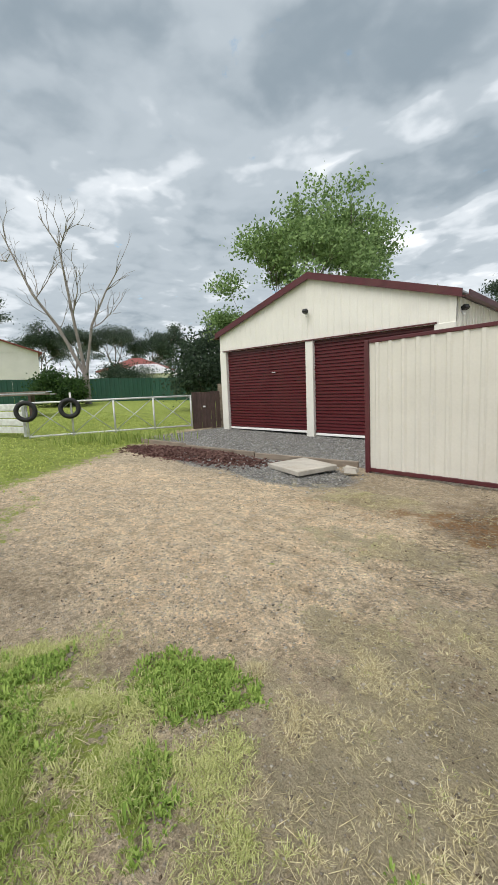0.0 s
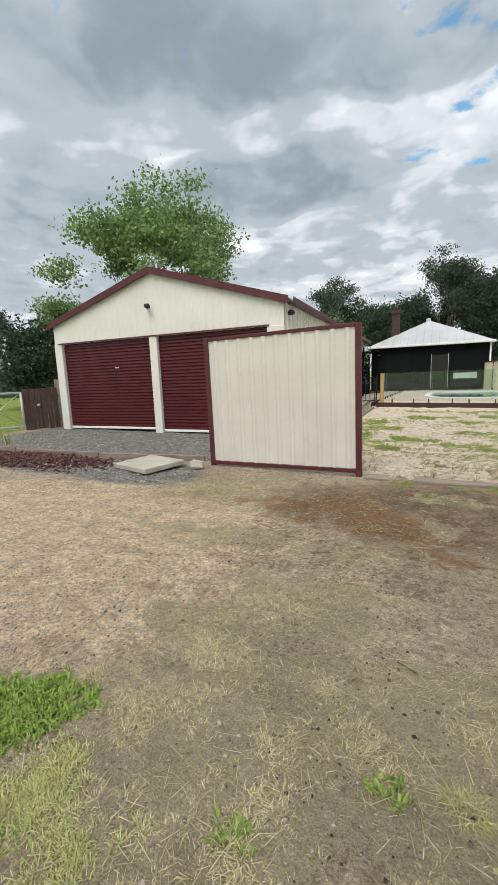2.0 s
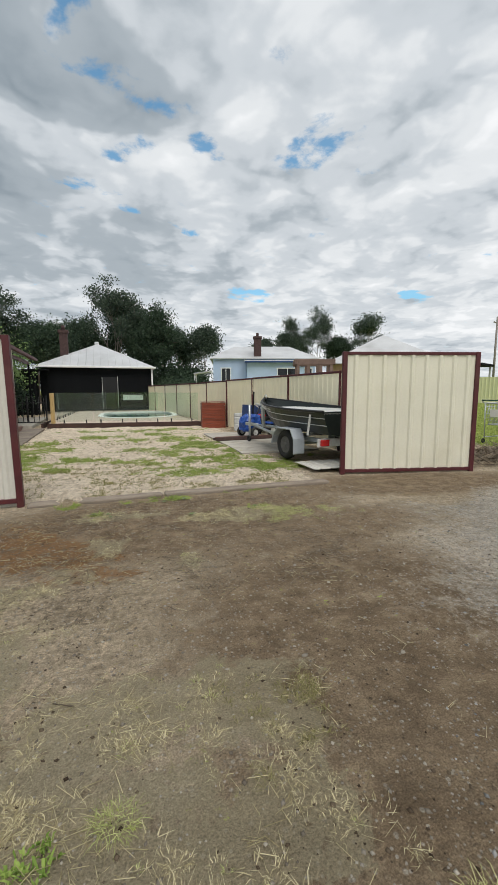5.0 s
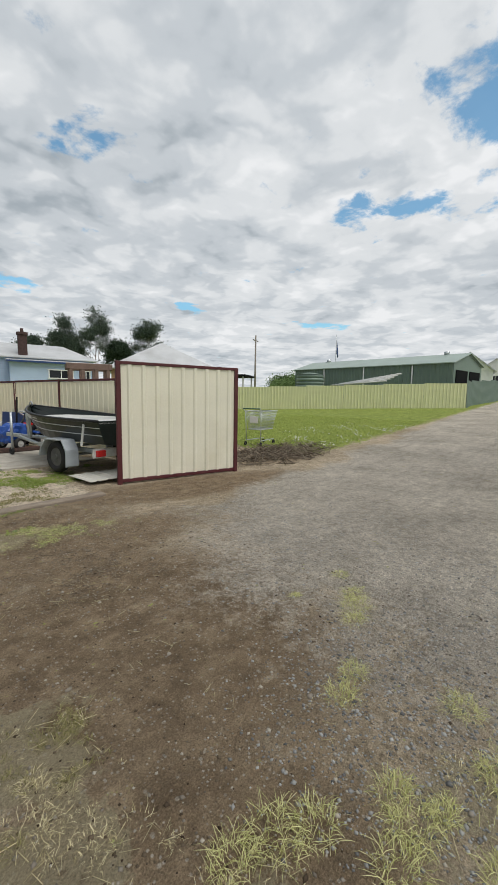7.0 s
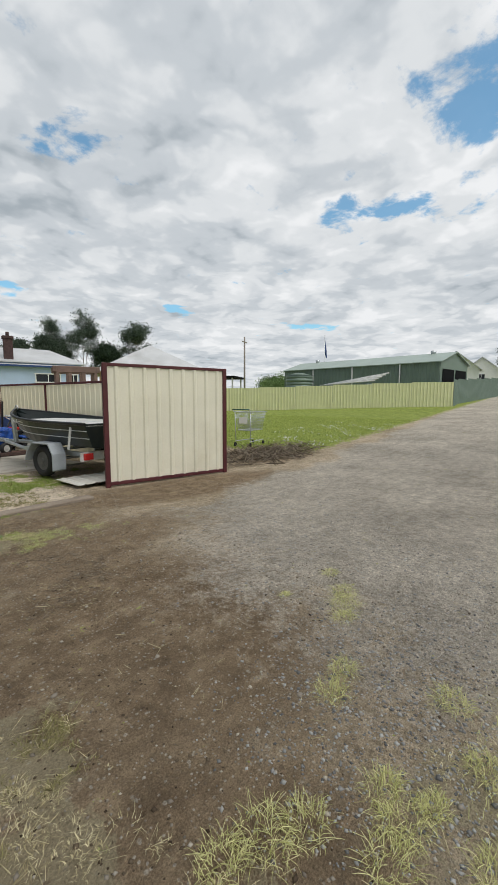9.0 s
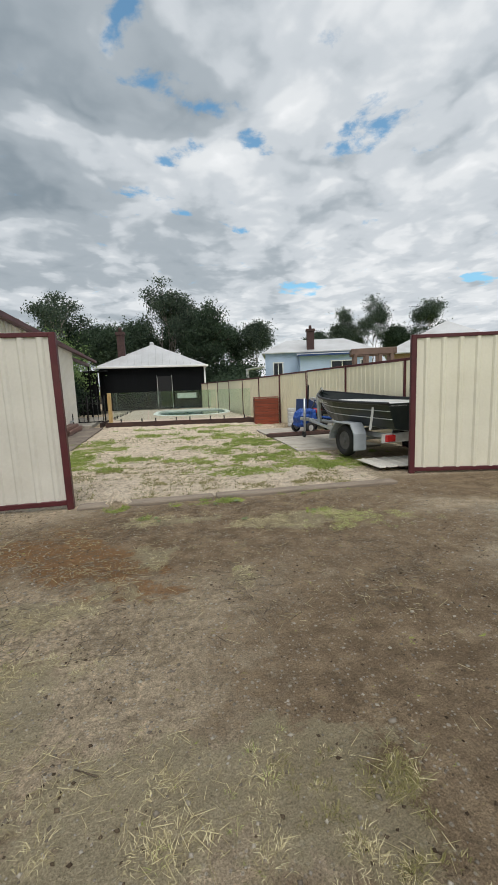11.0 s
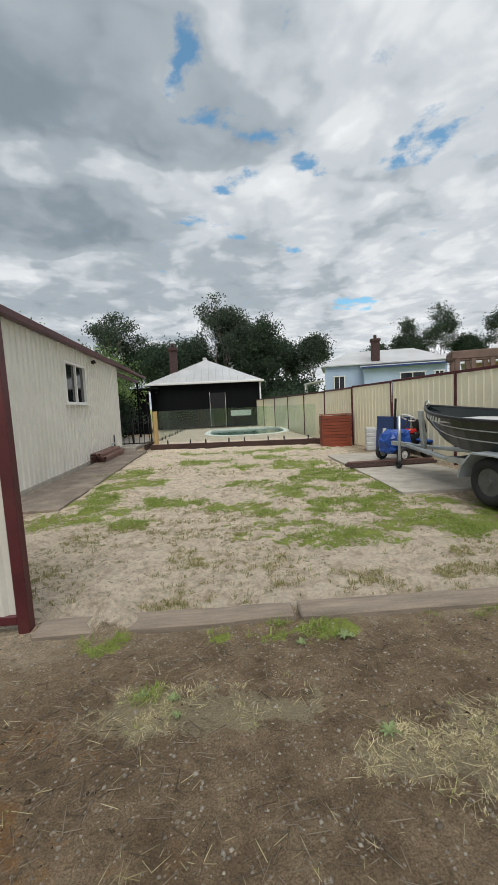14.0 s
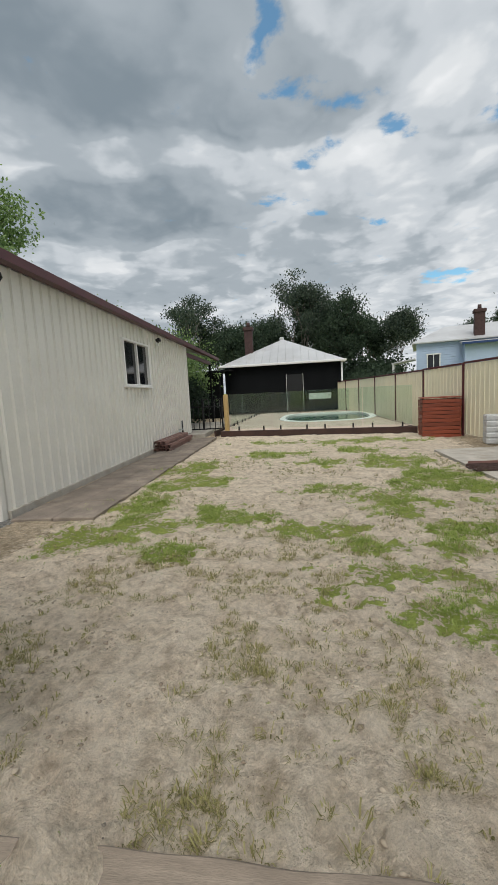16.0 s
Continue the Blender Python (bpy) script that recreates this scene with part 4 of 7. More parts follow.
def boundary_fence():
    ys = [0.35 + 2.36 * k for k in range(11)]
    t = thing("boundary_fence", "primrose ribbed steel fence with dark red posts and rail", "fence", fence_x(ys[0]), ys[0], 0)
    ox, oy = fence_x(ys[0]), ys[0]
    for k, yv in enumerate(ys):
        lean = (0, 0, 0, 2.5, 1.2, 0, 0, 0, 0, 0, 0)[k]
        part("post", B((0, 0, 0.89), (0.06, 0.05, 1.86), 0, 0.005), MAROON, t, "", pose(fence_x(yv) - ox, yv - oy, gz(5, yv) - 0.02, -lean, 0, 0))
    for a, b in zip(ys, ys[1:]):
        xa, xb = fence_x(a), fence_x(b)
        w = math.hypot(xb - xa, b - a)
        ang = math.degrees(math.atan2(b - a, xb - xa))
        m = pose(xb - ox, b - oy, gz(5, a) - 0.02, 0, 0, ang + 180)
        part("sheet", bm_sheet(bmesh.new(), w - 0.06, 1.72, 0.19, 0.06, 0.013, 0.01, 0.04), FENCE_CREAM_LIFTED, t, "", m @ pose(0.03, 0, 0))
        part("rail", B((w / 2, 0, 1.79), (w - 0.06, 0.05, 0.05), 0, 0.005), MAROON, t, "", m)


boundary_fence()

# ---- pool deck, pool and glass fence ----
DECK = [(-1.78, 11.72), (4.1, 10.95), (3.3, 21.6), (-1.95, 21.6)]
POOL_C, POOL_R = (1.75, 16.9), (1.85, 2.75)


def pool_outline(grow, n=40):
    out = []
    for k in range(n):
        a = k * math.tau / n
        c, s = math.cos(a), math.sin(a)
        e = 0.55 if s > -0.2 else 0.72
        out.append((POOL_C[0] + (POOL_R[0] + grow) * math.copysign(abs(c) ** e, c), POOL_C[1] + (POOL_R[1] + grow) * math.copysign(abs(s) ** e, s)))
    return out


def water_material():
    m, N, L, bsdf, nt = node_kit("pool_water")
    bsdf.inputs["Base Color"].default_value = (0.02, 0.085, 0.065, 1)
    bsdf.inputs["Roughness"].default_value = 0.12
    bsdf.inputs["Specular IOR Level"].default_value = 0.08
    n = N("ShaderNodeTexNoise")
    n.inputs["Scale"].default_value = 5
    b = N("ShaderNodeBump")
    b.inputs["Strength"].default_value, b.inputs["Distance"].default_value = 0.15, 0.02
    L(n.outputs["Fac"], b.inputs["Height"])
    L(b.outputs[0], bsdf.inputs["Normal"])
    return m


def pool():
    n = 40
    deck = thing("pool_deck", "raised beige paved deck round the pool with a dark sleeper edge", "deck", 0, 0, 0)
    hole = pool_outline(0.0, n)
    # deck surface as a ring of pieces round the pool
    bm = bmesh.new()
    outer = []
    for x, y in hole:
        dx, dy = x - POOL_C[0], y - POOL_C[1]
        best = 99
        for (ax, ay), (bx, by) in zip(DECK, DECK[1:] + DECK[:1]):
            den = dx * (by - ay) - dy * (bx - ax)
            if abs(den) < 1e-9:
                continue
            s = ((ax - POOL_C[0]) * (by - ay) - (ay - POOL_C[1]) * (bx - ax)) / den
            if 0 < s < best:
                best = s
        outer.append((POOL_C[0] + dx * best, POOL_C[1] + dy * best))
    for z, flip in ((0.13, False), (0.02, True)):
        a = [bm.verts.new((x, y, z)) for x, y in hole]
        b = [bm.verts.new((x, y, z)) for x, y in outer]
        for k in range(n):
            q = [a[k], b[k], b[(k + 1) % n], a[(k + 1) % n]]
            bm.faces.new(q[::-1] if flip else q)
    part("paving", bm, PAVER, deck, "beige paving")
    (ax, ay), (bx, by) = DECK[0], DECK[1]
    L_, ang = math.hypot(bx - ax, by - ay), math.degrees(math.atan2(by - ay, bx - ax))
    part("sleeper_edge", B((L_ / 2, -0.03, 0.02), (L_, 0.06, 0.24), 0, 0.008), SLEEPER, deck, "dark stained sleeper edge", pose(ax, ay, -0.01, 0, 0, ang))
    part("side_edge", B((-1.98, 16.66, 0.02), (0.06, 9.9, 0.22)), SLEEPER, deck)
    part("side_edge", B((0, 0, 0.02), (0.06, 10.7, 0.22), math.degrees(math.atan2(0.65, 10.65))), SLEEPER, deck, "", pose(3.66, 16.27, 0))
    pl = thing("pool", "in-ground pool with green water and a white rim", "swimming pool", 0, 0, 0)
    bm = bmesh.new()
    i, o = pool_outline(-0.1, n), pool_outline(0.14, n)
    vi = [[bm.verts.new((x, y, z)) for x, y in ring] for ring, z in ((i, -0.3), (i, 0.155), (o, 0.155), (o, 0.132))]
    for r in range(3):
        for k in range(n):
            bm.faces.new([vi[r][k], vi[r + 1][k], vi[r + 1][(k + 1) % n], vi[r][(k + 1) % n]])
    part("coping", bm, WHITE, pl, "white moulded rim")
    part("water", bm_plate(bmesh.new(), pool_outline(-0.11, n), -0.2, 0.07), water_material(), pl, "still green water")
    # glass fence
    gf = thing("glass_pool_fence", "frameless glass pool fence on black spigots", "pool fence", 0, 0, 0)

    def run(p0, p1, count):
        w = math.hypot(p1[0] - p0[0], p1[1] - p0[1]) / count
        a = math.degrees(math.atan2(p1[1] - p0[1], p1[0] - p0[0]))
        for k in range(count):
            f = k / count
            m = pose(p0[0] + (p1[0] - p0[0]) * f, p0[1] + (p1[1] - p0[1]) * f, 0.12, 0, 0, a)
            pane = part("pane", B((w / 2, 0, 0.62), (w - 0.03, 0.012, 1.12)), POOL_GLASS, gf, "clear glass panel", m)
            pane.visible_shadow = False
            for s in (0.2, 0.8):
                bm = B((0, 0, 0.07), (0.045, 0.05, 0.14), 0, 0.008)
                bm_box(bm, (0, 0, 0.005), (0.09, 0.09, 0.014), 0, 0.003)
                part("spigot", bm, BLACK, gf, "", m @ pose(w * s, 0, 0))

    run((-1.45, 11.76), (4.0, 11.04), 4)
    run((-1.72, 20.9), (-1.72, 12.2), 5)
    run((-1.7, 21.0), (3.2, 21.0), 4)
    pp = thing("timber_post", "square treated pine post at the corner of the pool fence", "post", -1.58, 11.78, -0.1, -7)
    part("post", B((0, 0, 0.68), (0.13, 0.13, 1.44), 0, 0.01), TIMBER_RAW, pp)


pool()


def loop_fence():
    t = thing("loop_top_fence", "black tubular pool fence with looped tops", "pool fence", -3.55, 13.1, -0.05, 0)
    for z in (0.15, 0.95):
        part("rail", B((0.75, 0, z), (1.6, 0.03, 0.04), 0, 0.004), BLACK, t)
    for k in range(8):
        x = 0.04 + k * 0.2
        part("bar", T((x, 0, 0.08), (x, 0, 1.13), 0.013, None, 6), BLACK, t)
        if k % 2 == 0 and k < 7:
            bm = bmesh.new()
            for j in range(6):
                a0, a1 = math.pi * j / 6, math.pi * (j + 1) / 6
                bm_tube(bm, (x + 0.1 - 0.1 * math.cos(a0), 0, 1.13 + 0.1 * math.sin(a0)), (x + 0.1 - 0.1 * math.cos(a1), 0, 1.13 + 0.1 * math.sin(a1)), 0.013, None, 6)
            part("loop", bm, BLACK, t)
    for x in (0.0, 1.52, 0.8):
        part("post", B((x, 0, 0.6), (0.05, 0.05, 1.3), 0, 0.004), BLACK, t)


loop_fence()


def slat_box():
    t = thing("pump_box", "red-stained timber slat box beside the fence", "timber box", 4.38, 9.95, -0.07, -5)
    w, d, h = 0.86, 0.62, 1.02
    for sx in (-1, 1):
        for sy in (-1, 1):
            part("leg", B((sx * (w / 2 - 0.05), sy * (d / 2 - 0.05), h / 2 - 0.02), (0.07, 0.07, h - 0.05)), TIMBER_DARK, t)
    # a dark solid box fills the inside, so the gaps between slats are dark
    part("lining", B((0, 0, 0.48), (w - 0.07, d - 0.07, 0.9)), SLEEPER, t, "dark solid box behind the slats")
    n = 10
    for k in range(n):
        z = 0.06 + k * (h - 0.06) / n
        for sy in (-1, 1):
            part("slat", B((random.uniform(-0.006, 0.006), sy * d / 2, z), (w + 0.03, 0.022, 0.085), 0, 0.004, (0, random.uniform(-0.4, 0.4))), TIMBER_RED, t)
        for sx in (-1, 1):
            part("slat", B((sx * w / 2, 0, z), (0.022, d - 0.03, 0.085), 0, 0.004), TIMBER_RED, t)
    for k in range(6):
        part("lid_slat", B((0, -d / 2 + 0.05 + k * 0.105, h - 0.01), (w + 0.04, 0.09, 0.025), 0, 0.004), TIMBER_RED, t)


slat_box()

# ---- concrete pad, boat and trailer, little tractor, sign ----
t = thing("concrete_pad", "old cracked concrete pad beside the fence", "concrete pad", 0, 0, 0, kind="structure")
part("slab", bm_plate(bmesh.new(), [(3.55, 2.9), (5.4, 2.95), (5.15, 4.4), (3.55, 4.36)], -0.05, 0.03), CONCRETE, t)
part("slab", bm_plate(bmesh.new(), [(3.55, 4.385), (5.15, 4.425), (4.95, 7.4), (3.5, 7.2)], -0.05, 0.025), CONCRETE, t)


GUARD_GREY = mat("blue_grey_guard_paint", (0.42, 0.46, 0.50), 0.5, 0.1, 0.1, 5, 50, 0.04, (0.2, 0.17, 0.14), 0.3)
RIM_DARK = mat("grimy_steel_rim", (0.12, 0.12, 0.12), 0.6, 0.3, 0.25, 9, 60, 0.1)


PALE_DECK = mat("pale_grey_deck", (0.60, 0.61, 0.60), 0.55, 0.1, 0.12, 2, 40, 0.05, (0.3, 0.3, 0.28), 0.4)


def wheel(parent, c, R, width, tyre_label="worn black tyre", seg=24):
    x, y, z = c
    bm = bm_ring(bmesh.new(), c, (1, 0, 0), R * 0.76, R * 0.24, seg, 10, width / (R * 0.48))
    w = part("wheel", bm, RUBBER, parent, tyre_label)
    bm = bmesh.new()
    bm_tube(bm, (x - width * 0.3, y, z), (x + width * 0.3, y, z), R * 0.56, None, 20)
    bm_tube(bm, (x - width * 0.42, y, z), (x + width * 0.42, y, z), R * 0.16, None, 12)
    for k in range(5):
        a = k * math.tau / 5
        bm_tube(bm, (x - width * 0.34, y + R * 0.34 * math.cos(a), z + R * 0.34 * math.sin(a)), (x + width * 0.34, y + R * 0.34 * math.cos(a), z + R * 0.34 * math.sin(a)), R * 0.05, None, 6)
    part("rim", bm, RIM_DARK if R > 0.25 else STEEL_WHITE, w, "dull steel rim")
    return w


BX, BY, BT = 4.94, 2.12, 11.0


def boat_trailer():
    t = thing("boat_trailer", "galvanised boat trailer with grey mudguards", "boat trailer", BX, BY, 0.02, BT)
    for s in (-1, 1):
        wheel(t, (s * 0.74, 0, 0.29), 0.29, 0.17)
        bm = bmesh.new()
        arc = [(-0.40, 0.16), (-0.40, 0.44), (-0.28, 0.62), (0.20, 0.62), (0.36, 0.46), (0.42, 0.30)]
        outer = [(y, z) for y, z in arc]
        inner = [(y * 0.955, z - 0.018) for y, z in arc]
        loop = outer + inner[::-1]
        va = [bm.verts.new((s * 0.74 - 0.125, y, z)) for y, z in loop]
        vb = [bm.verts.new((s * 0.74 + 0.125, y, z)) for y, z in loop]
        m_ = len(loop)
        for k in range(m_):
            bm.faces.new([va[k], va[(k + 1) % m_], vb[(k + 1) % m_], vb[k]])
        for k in range(len(arc) - 1):
            for ring in (va, vb):
                bm.faces.new([ring[k], ring[k + 1], ring[m_ - 2 - k], ring[m_ - 1 - k]])
        part("mudguard", bm, GUARD_GREY, t, "grey steel mudguard")
        part("side_rail", B((s * 0.48, 0.05, 0.42), (0.06, 2.0, 0.08), 0, 0.006), GALV, t)
        part("draw_rail", T((s * 0.48, 1.05, 0.42), (0.03 * s, 2.65, 0.44), 0.036), GALV, t)
        part("tail_lamp", B((s * 0.62, -1.02, 0.42), (0.17, 0.06, 0.11), 0, 0.01), RED_LENS, t, "red tail lamp")
    part("axle", T((-0.7, 0, 0.29), (0.7, 0, 0.29), 0.03), GALV, t)
    part("tail_bar", B((0, -0.98, 0.42), (1.5, 0.04, 0.15), 0, 0.006), STEEL_WHITE, t, "white tail light board")
    for y in (-0.85, 0.3, 1.0):
        part("cross_member", B((0, y, 0.42), (0.95, 0.06, 0.06), 0, 0.005), GALV, t)
    part("tongue", B((0, 2.85, 0.45), (0.08, 0.6, 0.08), 0, 0.006), GALV, t)
    part("winch_post", B((0, 2.25, 0.75), (0.07, 0.08, 0.66), 0, 0.006, (-8, 0)), GALV, t)
    part("jockey_stem", T((-0.12, 2.75, 0.14), (-0.12, 2.75, 0.98), 0.028), GALV, t)
    part("jockey_arm", T((-0.12, 2.75, 0.94), (-0.02, 2.9, 0.98), 0.014), GALV, t)
    j = part("jockey_wheel", bm_ring(bmesh.new(), (-0.12, 2.78, 0.09), (1, 0, 0), 0.06, 0.03, 16, 8), RUBBER, t, "small black jockey wheel")
    return t


def boat():
    t = thing("aluminium_boat", "open black aluminium dinghy with pale stripes on its trailer", "boat", BX, BY, 0.02, BT, tilt=(0.4, 0))
    length, stern = 3.25, -1.1
    # hull sections: half beam at gunwale, chine, keel, with heights
    secs = []
    n = 15
    for k in range(n):
        f = k / (n - 1)
        y = stern + length * f
        g = 0.74 * (1 - max(0, (f - 0.42) / 0.58) ** 2.3)
        ch = 0.60 * (1 - max(0, (f - 0.35) / 0.6) ** 2.0) if f < 0.95 else 0.0
        ch = max(ch, 0.0)
        gzv = 0.98 + 0.16 * max(0, (f - 0.3) / 0.7) ** 1.8
        cz = 0.58 + 0.40 * max(0, (f - 0.5) / 0.5) ** 2.0
        kz = 0.48 + 0.45 * max(0, (f - 0.6) / 0.4) ** 2.6
        secs.append((y, max(g, 0.015), gzv, max(ch, 0.012), cz, kz))
    bm = bmesh.new()
    rows = []
    for y, g, gh, ch, cz, kz in secs:
        row = [(-g, gh), (-(g * 0.65 + ch * 0.35), gh * 0.6 + cz * 0.4), (-ch, cz), (0, kz), (ch, cz), (g * 0.65 + ch * 0.35, gh * 0.6 + cz * 0.4), (g, gh)]
        rows.append([bm.verts.new((x, y, z)) for x, z in row])
    for a, b in zip(rows, rows[1:]):
        for k in range(6):
            bm.faces.new([a[k], a[k + 1], b[k + 1], b[k]])
    bm.faces.new(rows[0])
    bm.faces.new(rows[-1][::-1])
    bmesh.ops.remove_doubles(bm, verts=bm.verts[:], dist=0.004)
    hull = part("hull", bm, BOAT_PAINT, t, "black painted hull")
    md = hull.modifiers.new("thickness", "SOLIDIFY")
    md.thickness, md.offset = 0.02, -1
    # inside floor, thwarts, gunwale and pressed strakes
    bm = bmesh.new()
    fl = [(-0.85 * c, y, gh - 0.16) for y, g, gh, c, cz, kz in secs[:-2]]
    bm_plate(bm, [(-0.96 * g, y) for y, g, *_ in secs[:-3]] + [(0.96 * g, y) for y, g, *_ in secs[:-3]][::-1], 0.935, 0.955)
    part("cover_board", bm, PALE_DECK, t, "pale aluminium deck inside")
    for s in (-1, 1):
        gun = bm_path(bmesh.new(), [(s * a[1], a[0], a[2]) for a in secs], 0.026)
        st1, st2 = [bm_path(bmesh.new(), [(s * (a[1] * (1 - f) + a[3] * f + 0.006), a[0], a[2] * (1 - f) + a[4] * f) for a in secs[:-1]], 0.008, 6) for f in (0.30, 0.62)]
        part("gunwale", gun, BLACK, t, "dark rolled gunwale")
        part("strake", st1, ALU, t, "pale pressed strake")
        part("strake", st2, ALU, t)
    part("thwart", B((0, -0.2, 0.95), (1.38, 0.28, 0.03), 0, 0.006), ALU, t)
    part("transom_pad", B((0, stern + 0.03, 0.82), (0.5, 0.05, 0.3), 0, 0.01), TIMBER_DARK, t)
    part("bow_eye", bm_ring(bmesh.new(), (0, stern + length - 0.02, 1.17), (1, 0, 0), 0.05, 0.012, 16, 6), GALV, t)
    part("tie_strap", B((-0.735, -0.7, 0.77), (0.012, 0.05, 0.46), 0, 0.0, (0, 8)), STEEL_WHITE, t, "pale tie-down strap")
    # six illegible marks along the port bow
    for k in range(6):
        f = 0.66 + 0.033 * k
        i = int(f * (n - 1))
        u = f * (n - 1) - i
        a, b = secs[i], secs[i + 1]
        v = [a[j] * (1 - u) + b[j] * u for j in range(6)]
        ang = math.degrees(math.atan2(b[1] - a[1], b[0] - a[0]))
        h = 0.14
        x = -(v[1] * (1 - h) + v[3] * h) - 0.012
        part("registration_mark", B((0, 0, 0), (0.008, 0.055, 0.10), 0, 0.002), WHITE, t, "white registration mark", pose(x, v[0], v[2] * (1 - h) + v[4] * h, 0, 8, ang))
    return t


boat_trailer()
boat()


def mini_tractor():
    t = thing("ride_on_mower", "small blue ride-on machine with black tyres", "ride-on mower", 4.95, 6.0, 0.03, 114)
    for x, y, R, w in ((-0.32, -0.25, 0.17, 0.15), (0.32, -0.25, 0.17, 0.15), (-0.30, 0.42, 0.15, 0.12), (0.30, 0.42, 0.15, 0.12)):
        wheel(t, (x, y, R), R, w, "knobbly black tyre", 18)
    part("chassis", B((0, 0, 0.2), (0.46, 0.85, 0.09), 0, 0.015), BLACK, t)
    bm = B((0, 0.34, 0.44), (0.42, 0.56, 0.40), 0, 0.06)
    bmesh.ops.subdivide_edges(bm, edges=[e for e in bm.edges if e.calc_length() > 0.2], cuts=7, use_grid_fill=True)
    for v in bm.verts:
        if v.co.y > 0.45:
            v.co.z -= 0.1 * (v.co.y - 0.35) / 0.3
        v.co += 0.05 * noise.noise_vector(v.co * 9)
    part("cover", bm, BLUE_PLASTIC, t, "crumpled blue plastic cover over the bonnet")
    part("guard", B((-0.3, -0.24, 0.38), (0.2, 0.4, 0.06), 0, 0.02, (6, -8)), BLUE_PLASTIC, t)
    part("guard", B((0.3, -0.24, 0.38), (0.2, 0.4, 0.06), 0, 0.02, (6, 8)), BLUE_PLASTIC, t)
    part("engine", B((0, -0.05, 0.38), (0.34, 0.34, 0.28), 0, 0.03), BLACK, t)
    part("fuel_tank", B((0.02, -0.1, 0.58), (0.26, 0.22, 0.12), 0, 0.03), RED_LENS, t, "red fuel tank")
    part("seat", B((0, -0.24, 0.52), (0.36, 0.32, 0.1), 0, 0.03), BLACK, t)
    part("seat_back", B((0, -0.38, 0.68), (0.36, 0.07, 0.3), 0, 0.03, (-12, 0)), BLACK, t)
    part("steering_column", T((0, 0.15, 0.5), (0, -0.05, 0.86), 0.02), BLACK, t)
    part("steering_wheel", bm_ring(bmesh.new(), (0, -0.06, 0.87), (0, -0.5, 0.87), 0.15, 0.016, 20, 6), STEEL_WHITE, t)


mini_tractor()
t = thing("sign_board", "navy sign board with white lettering shapes leaning on the fence", "sign", 5.08, 7.15, 0.0, -80, tilt=(0, 0))
board = part("board", B((0, 0, 0.46), (1.4, 0.03, 0.88), 0, 0.004, (-4, 0)), NAVY_SIGN, t)
for x, z, w, h in ((-0.30, 0.50, 0.16, 0.20), (-0.02, 0.46, 0.07, 0.17), (0.22, 0.50, 0.20, 0.20)):
    part("white_mark", B((x, -0.022 + (z - 0.46) * 0.07, z), (w, 0.008, h), 0, 0.002, (-4, 0)), WHITE, t, "plain white shape")
t = thing("plastic_crate", "pale grey ribbed plastic box by the sign", "crate", 4.9, 8.1, -0.02, -10)
for k in range(5):
    part("rib", B((0, 0, 0.07 + k * 0.12), (0.30, 0.34, 0.10), 0, 0.012), STEEL_WHITE, t)
part("core", B((0, 0, 0.31), (0.28, 0.32, 0.6)), STEEL_WHITE, t)
t = thing("steel_stake", "black steel stake standing against the fence", "stake", 5.0, 6.85, 0.0, 0, tilt=(0, 3))
part("stake", B((0, 0, 0.66), (0.045, 0.03, 1.35), 0, 0.004), BLACK, t)
for k, (x, y, a) in enumerate(((4.3, 5.35, 3), (4.34, 5.2, 5), (4.4, 5.52, 1))):
    t = thing("steel_channel", "long dark steel channel lying on the concrete pad", "steel offcut", x, y, 0.028, a, "offcuts on the pad")
    bm = B((0, 0, 0.012), (1.75, 0.12, 0.02), 0, 0.003)
    for s in (-1, 1):
        bm_box(bm, (0, s * 0.055, 0.035), (1.75, 0.01, 0.05))
    part("channel", bm, PIPE_MAROON if k == 2 else TIMBER_DARK, t)
t = thing("spare_sheet", "loose cream ribbed sheet lying on the ground behind the panel", "roof sheet", 4.15, 0.62, 0.035, 2)
part("sheet", bm_sheet(bmesh.new(), 1.5, 0.75, 0.19, 0.05, 0.012, 0.008), CREAM, t, "", pose(0, 0, 0.03, -90, 0, 0))

# ---- paddock gate with tyres, timber corner, far-left barrier ----


def paddock_gate():
    ax, ay, bx, by = -11.5, -2.55, -9.72, 1.72
    L_ = math.hypot(bx - ax, by - ay)
    t = thing("paddock_gate", "long white tubular steel gate with crossed wire braces", "gate", ax, ay, gz(ax, ay) + 0.02, math.degrees(math.atan2(by - ay, bx - ax)))
    H_ = 1.02
    for z in (0.08, H_):
        part("rail", T((0, 0, z), (L_, 0, z), 0.028), STEEL_WHITE, t)
    for k in range(5):
        x = L_ * k / 4
        part("upright", T((x, 0, 0.02), (x, 0, H_ + (0.25 if k in (1,) else 0.02)), 0.028), STEEL_WHITE, t)
        if k < 4:
            x2 = L_ * (k + 1) / 4
            for z0, z1 in ((0.08, H_), (H_, 0.08)):
                part("brace", T((x, 0.01, z0), (x2, 0.01, z1), 0.012, None, 6), GALV, t)
    ux, uy = (bx - ax) / L_, (by - ay) / L_
    for s, z, lab in ((0.0, 0.82, "bald black tyre hung on the gate post"), (1.12, 0.86, "black car tyre hung on the gate's top rail")):
        x, y = ax + ux * s, ay + uy * s
        w = thing("hanging_tyre", lab, "tyre", x + uy * 0.1, y - ux * 0.1, gz(x, y) + z, 0, "tyres on the gate")
        part("tyre", bm_ring(bmesh.new(), (0, 0, 0), (uy, -ux, 0.08), 0.235, 0.065, 32, 10, 1.3), RUBBER, w)


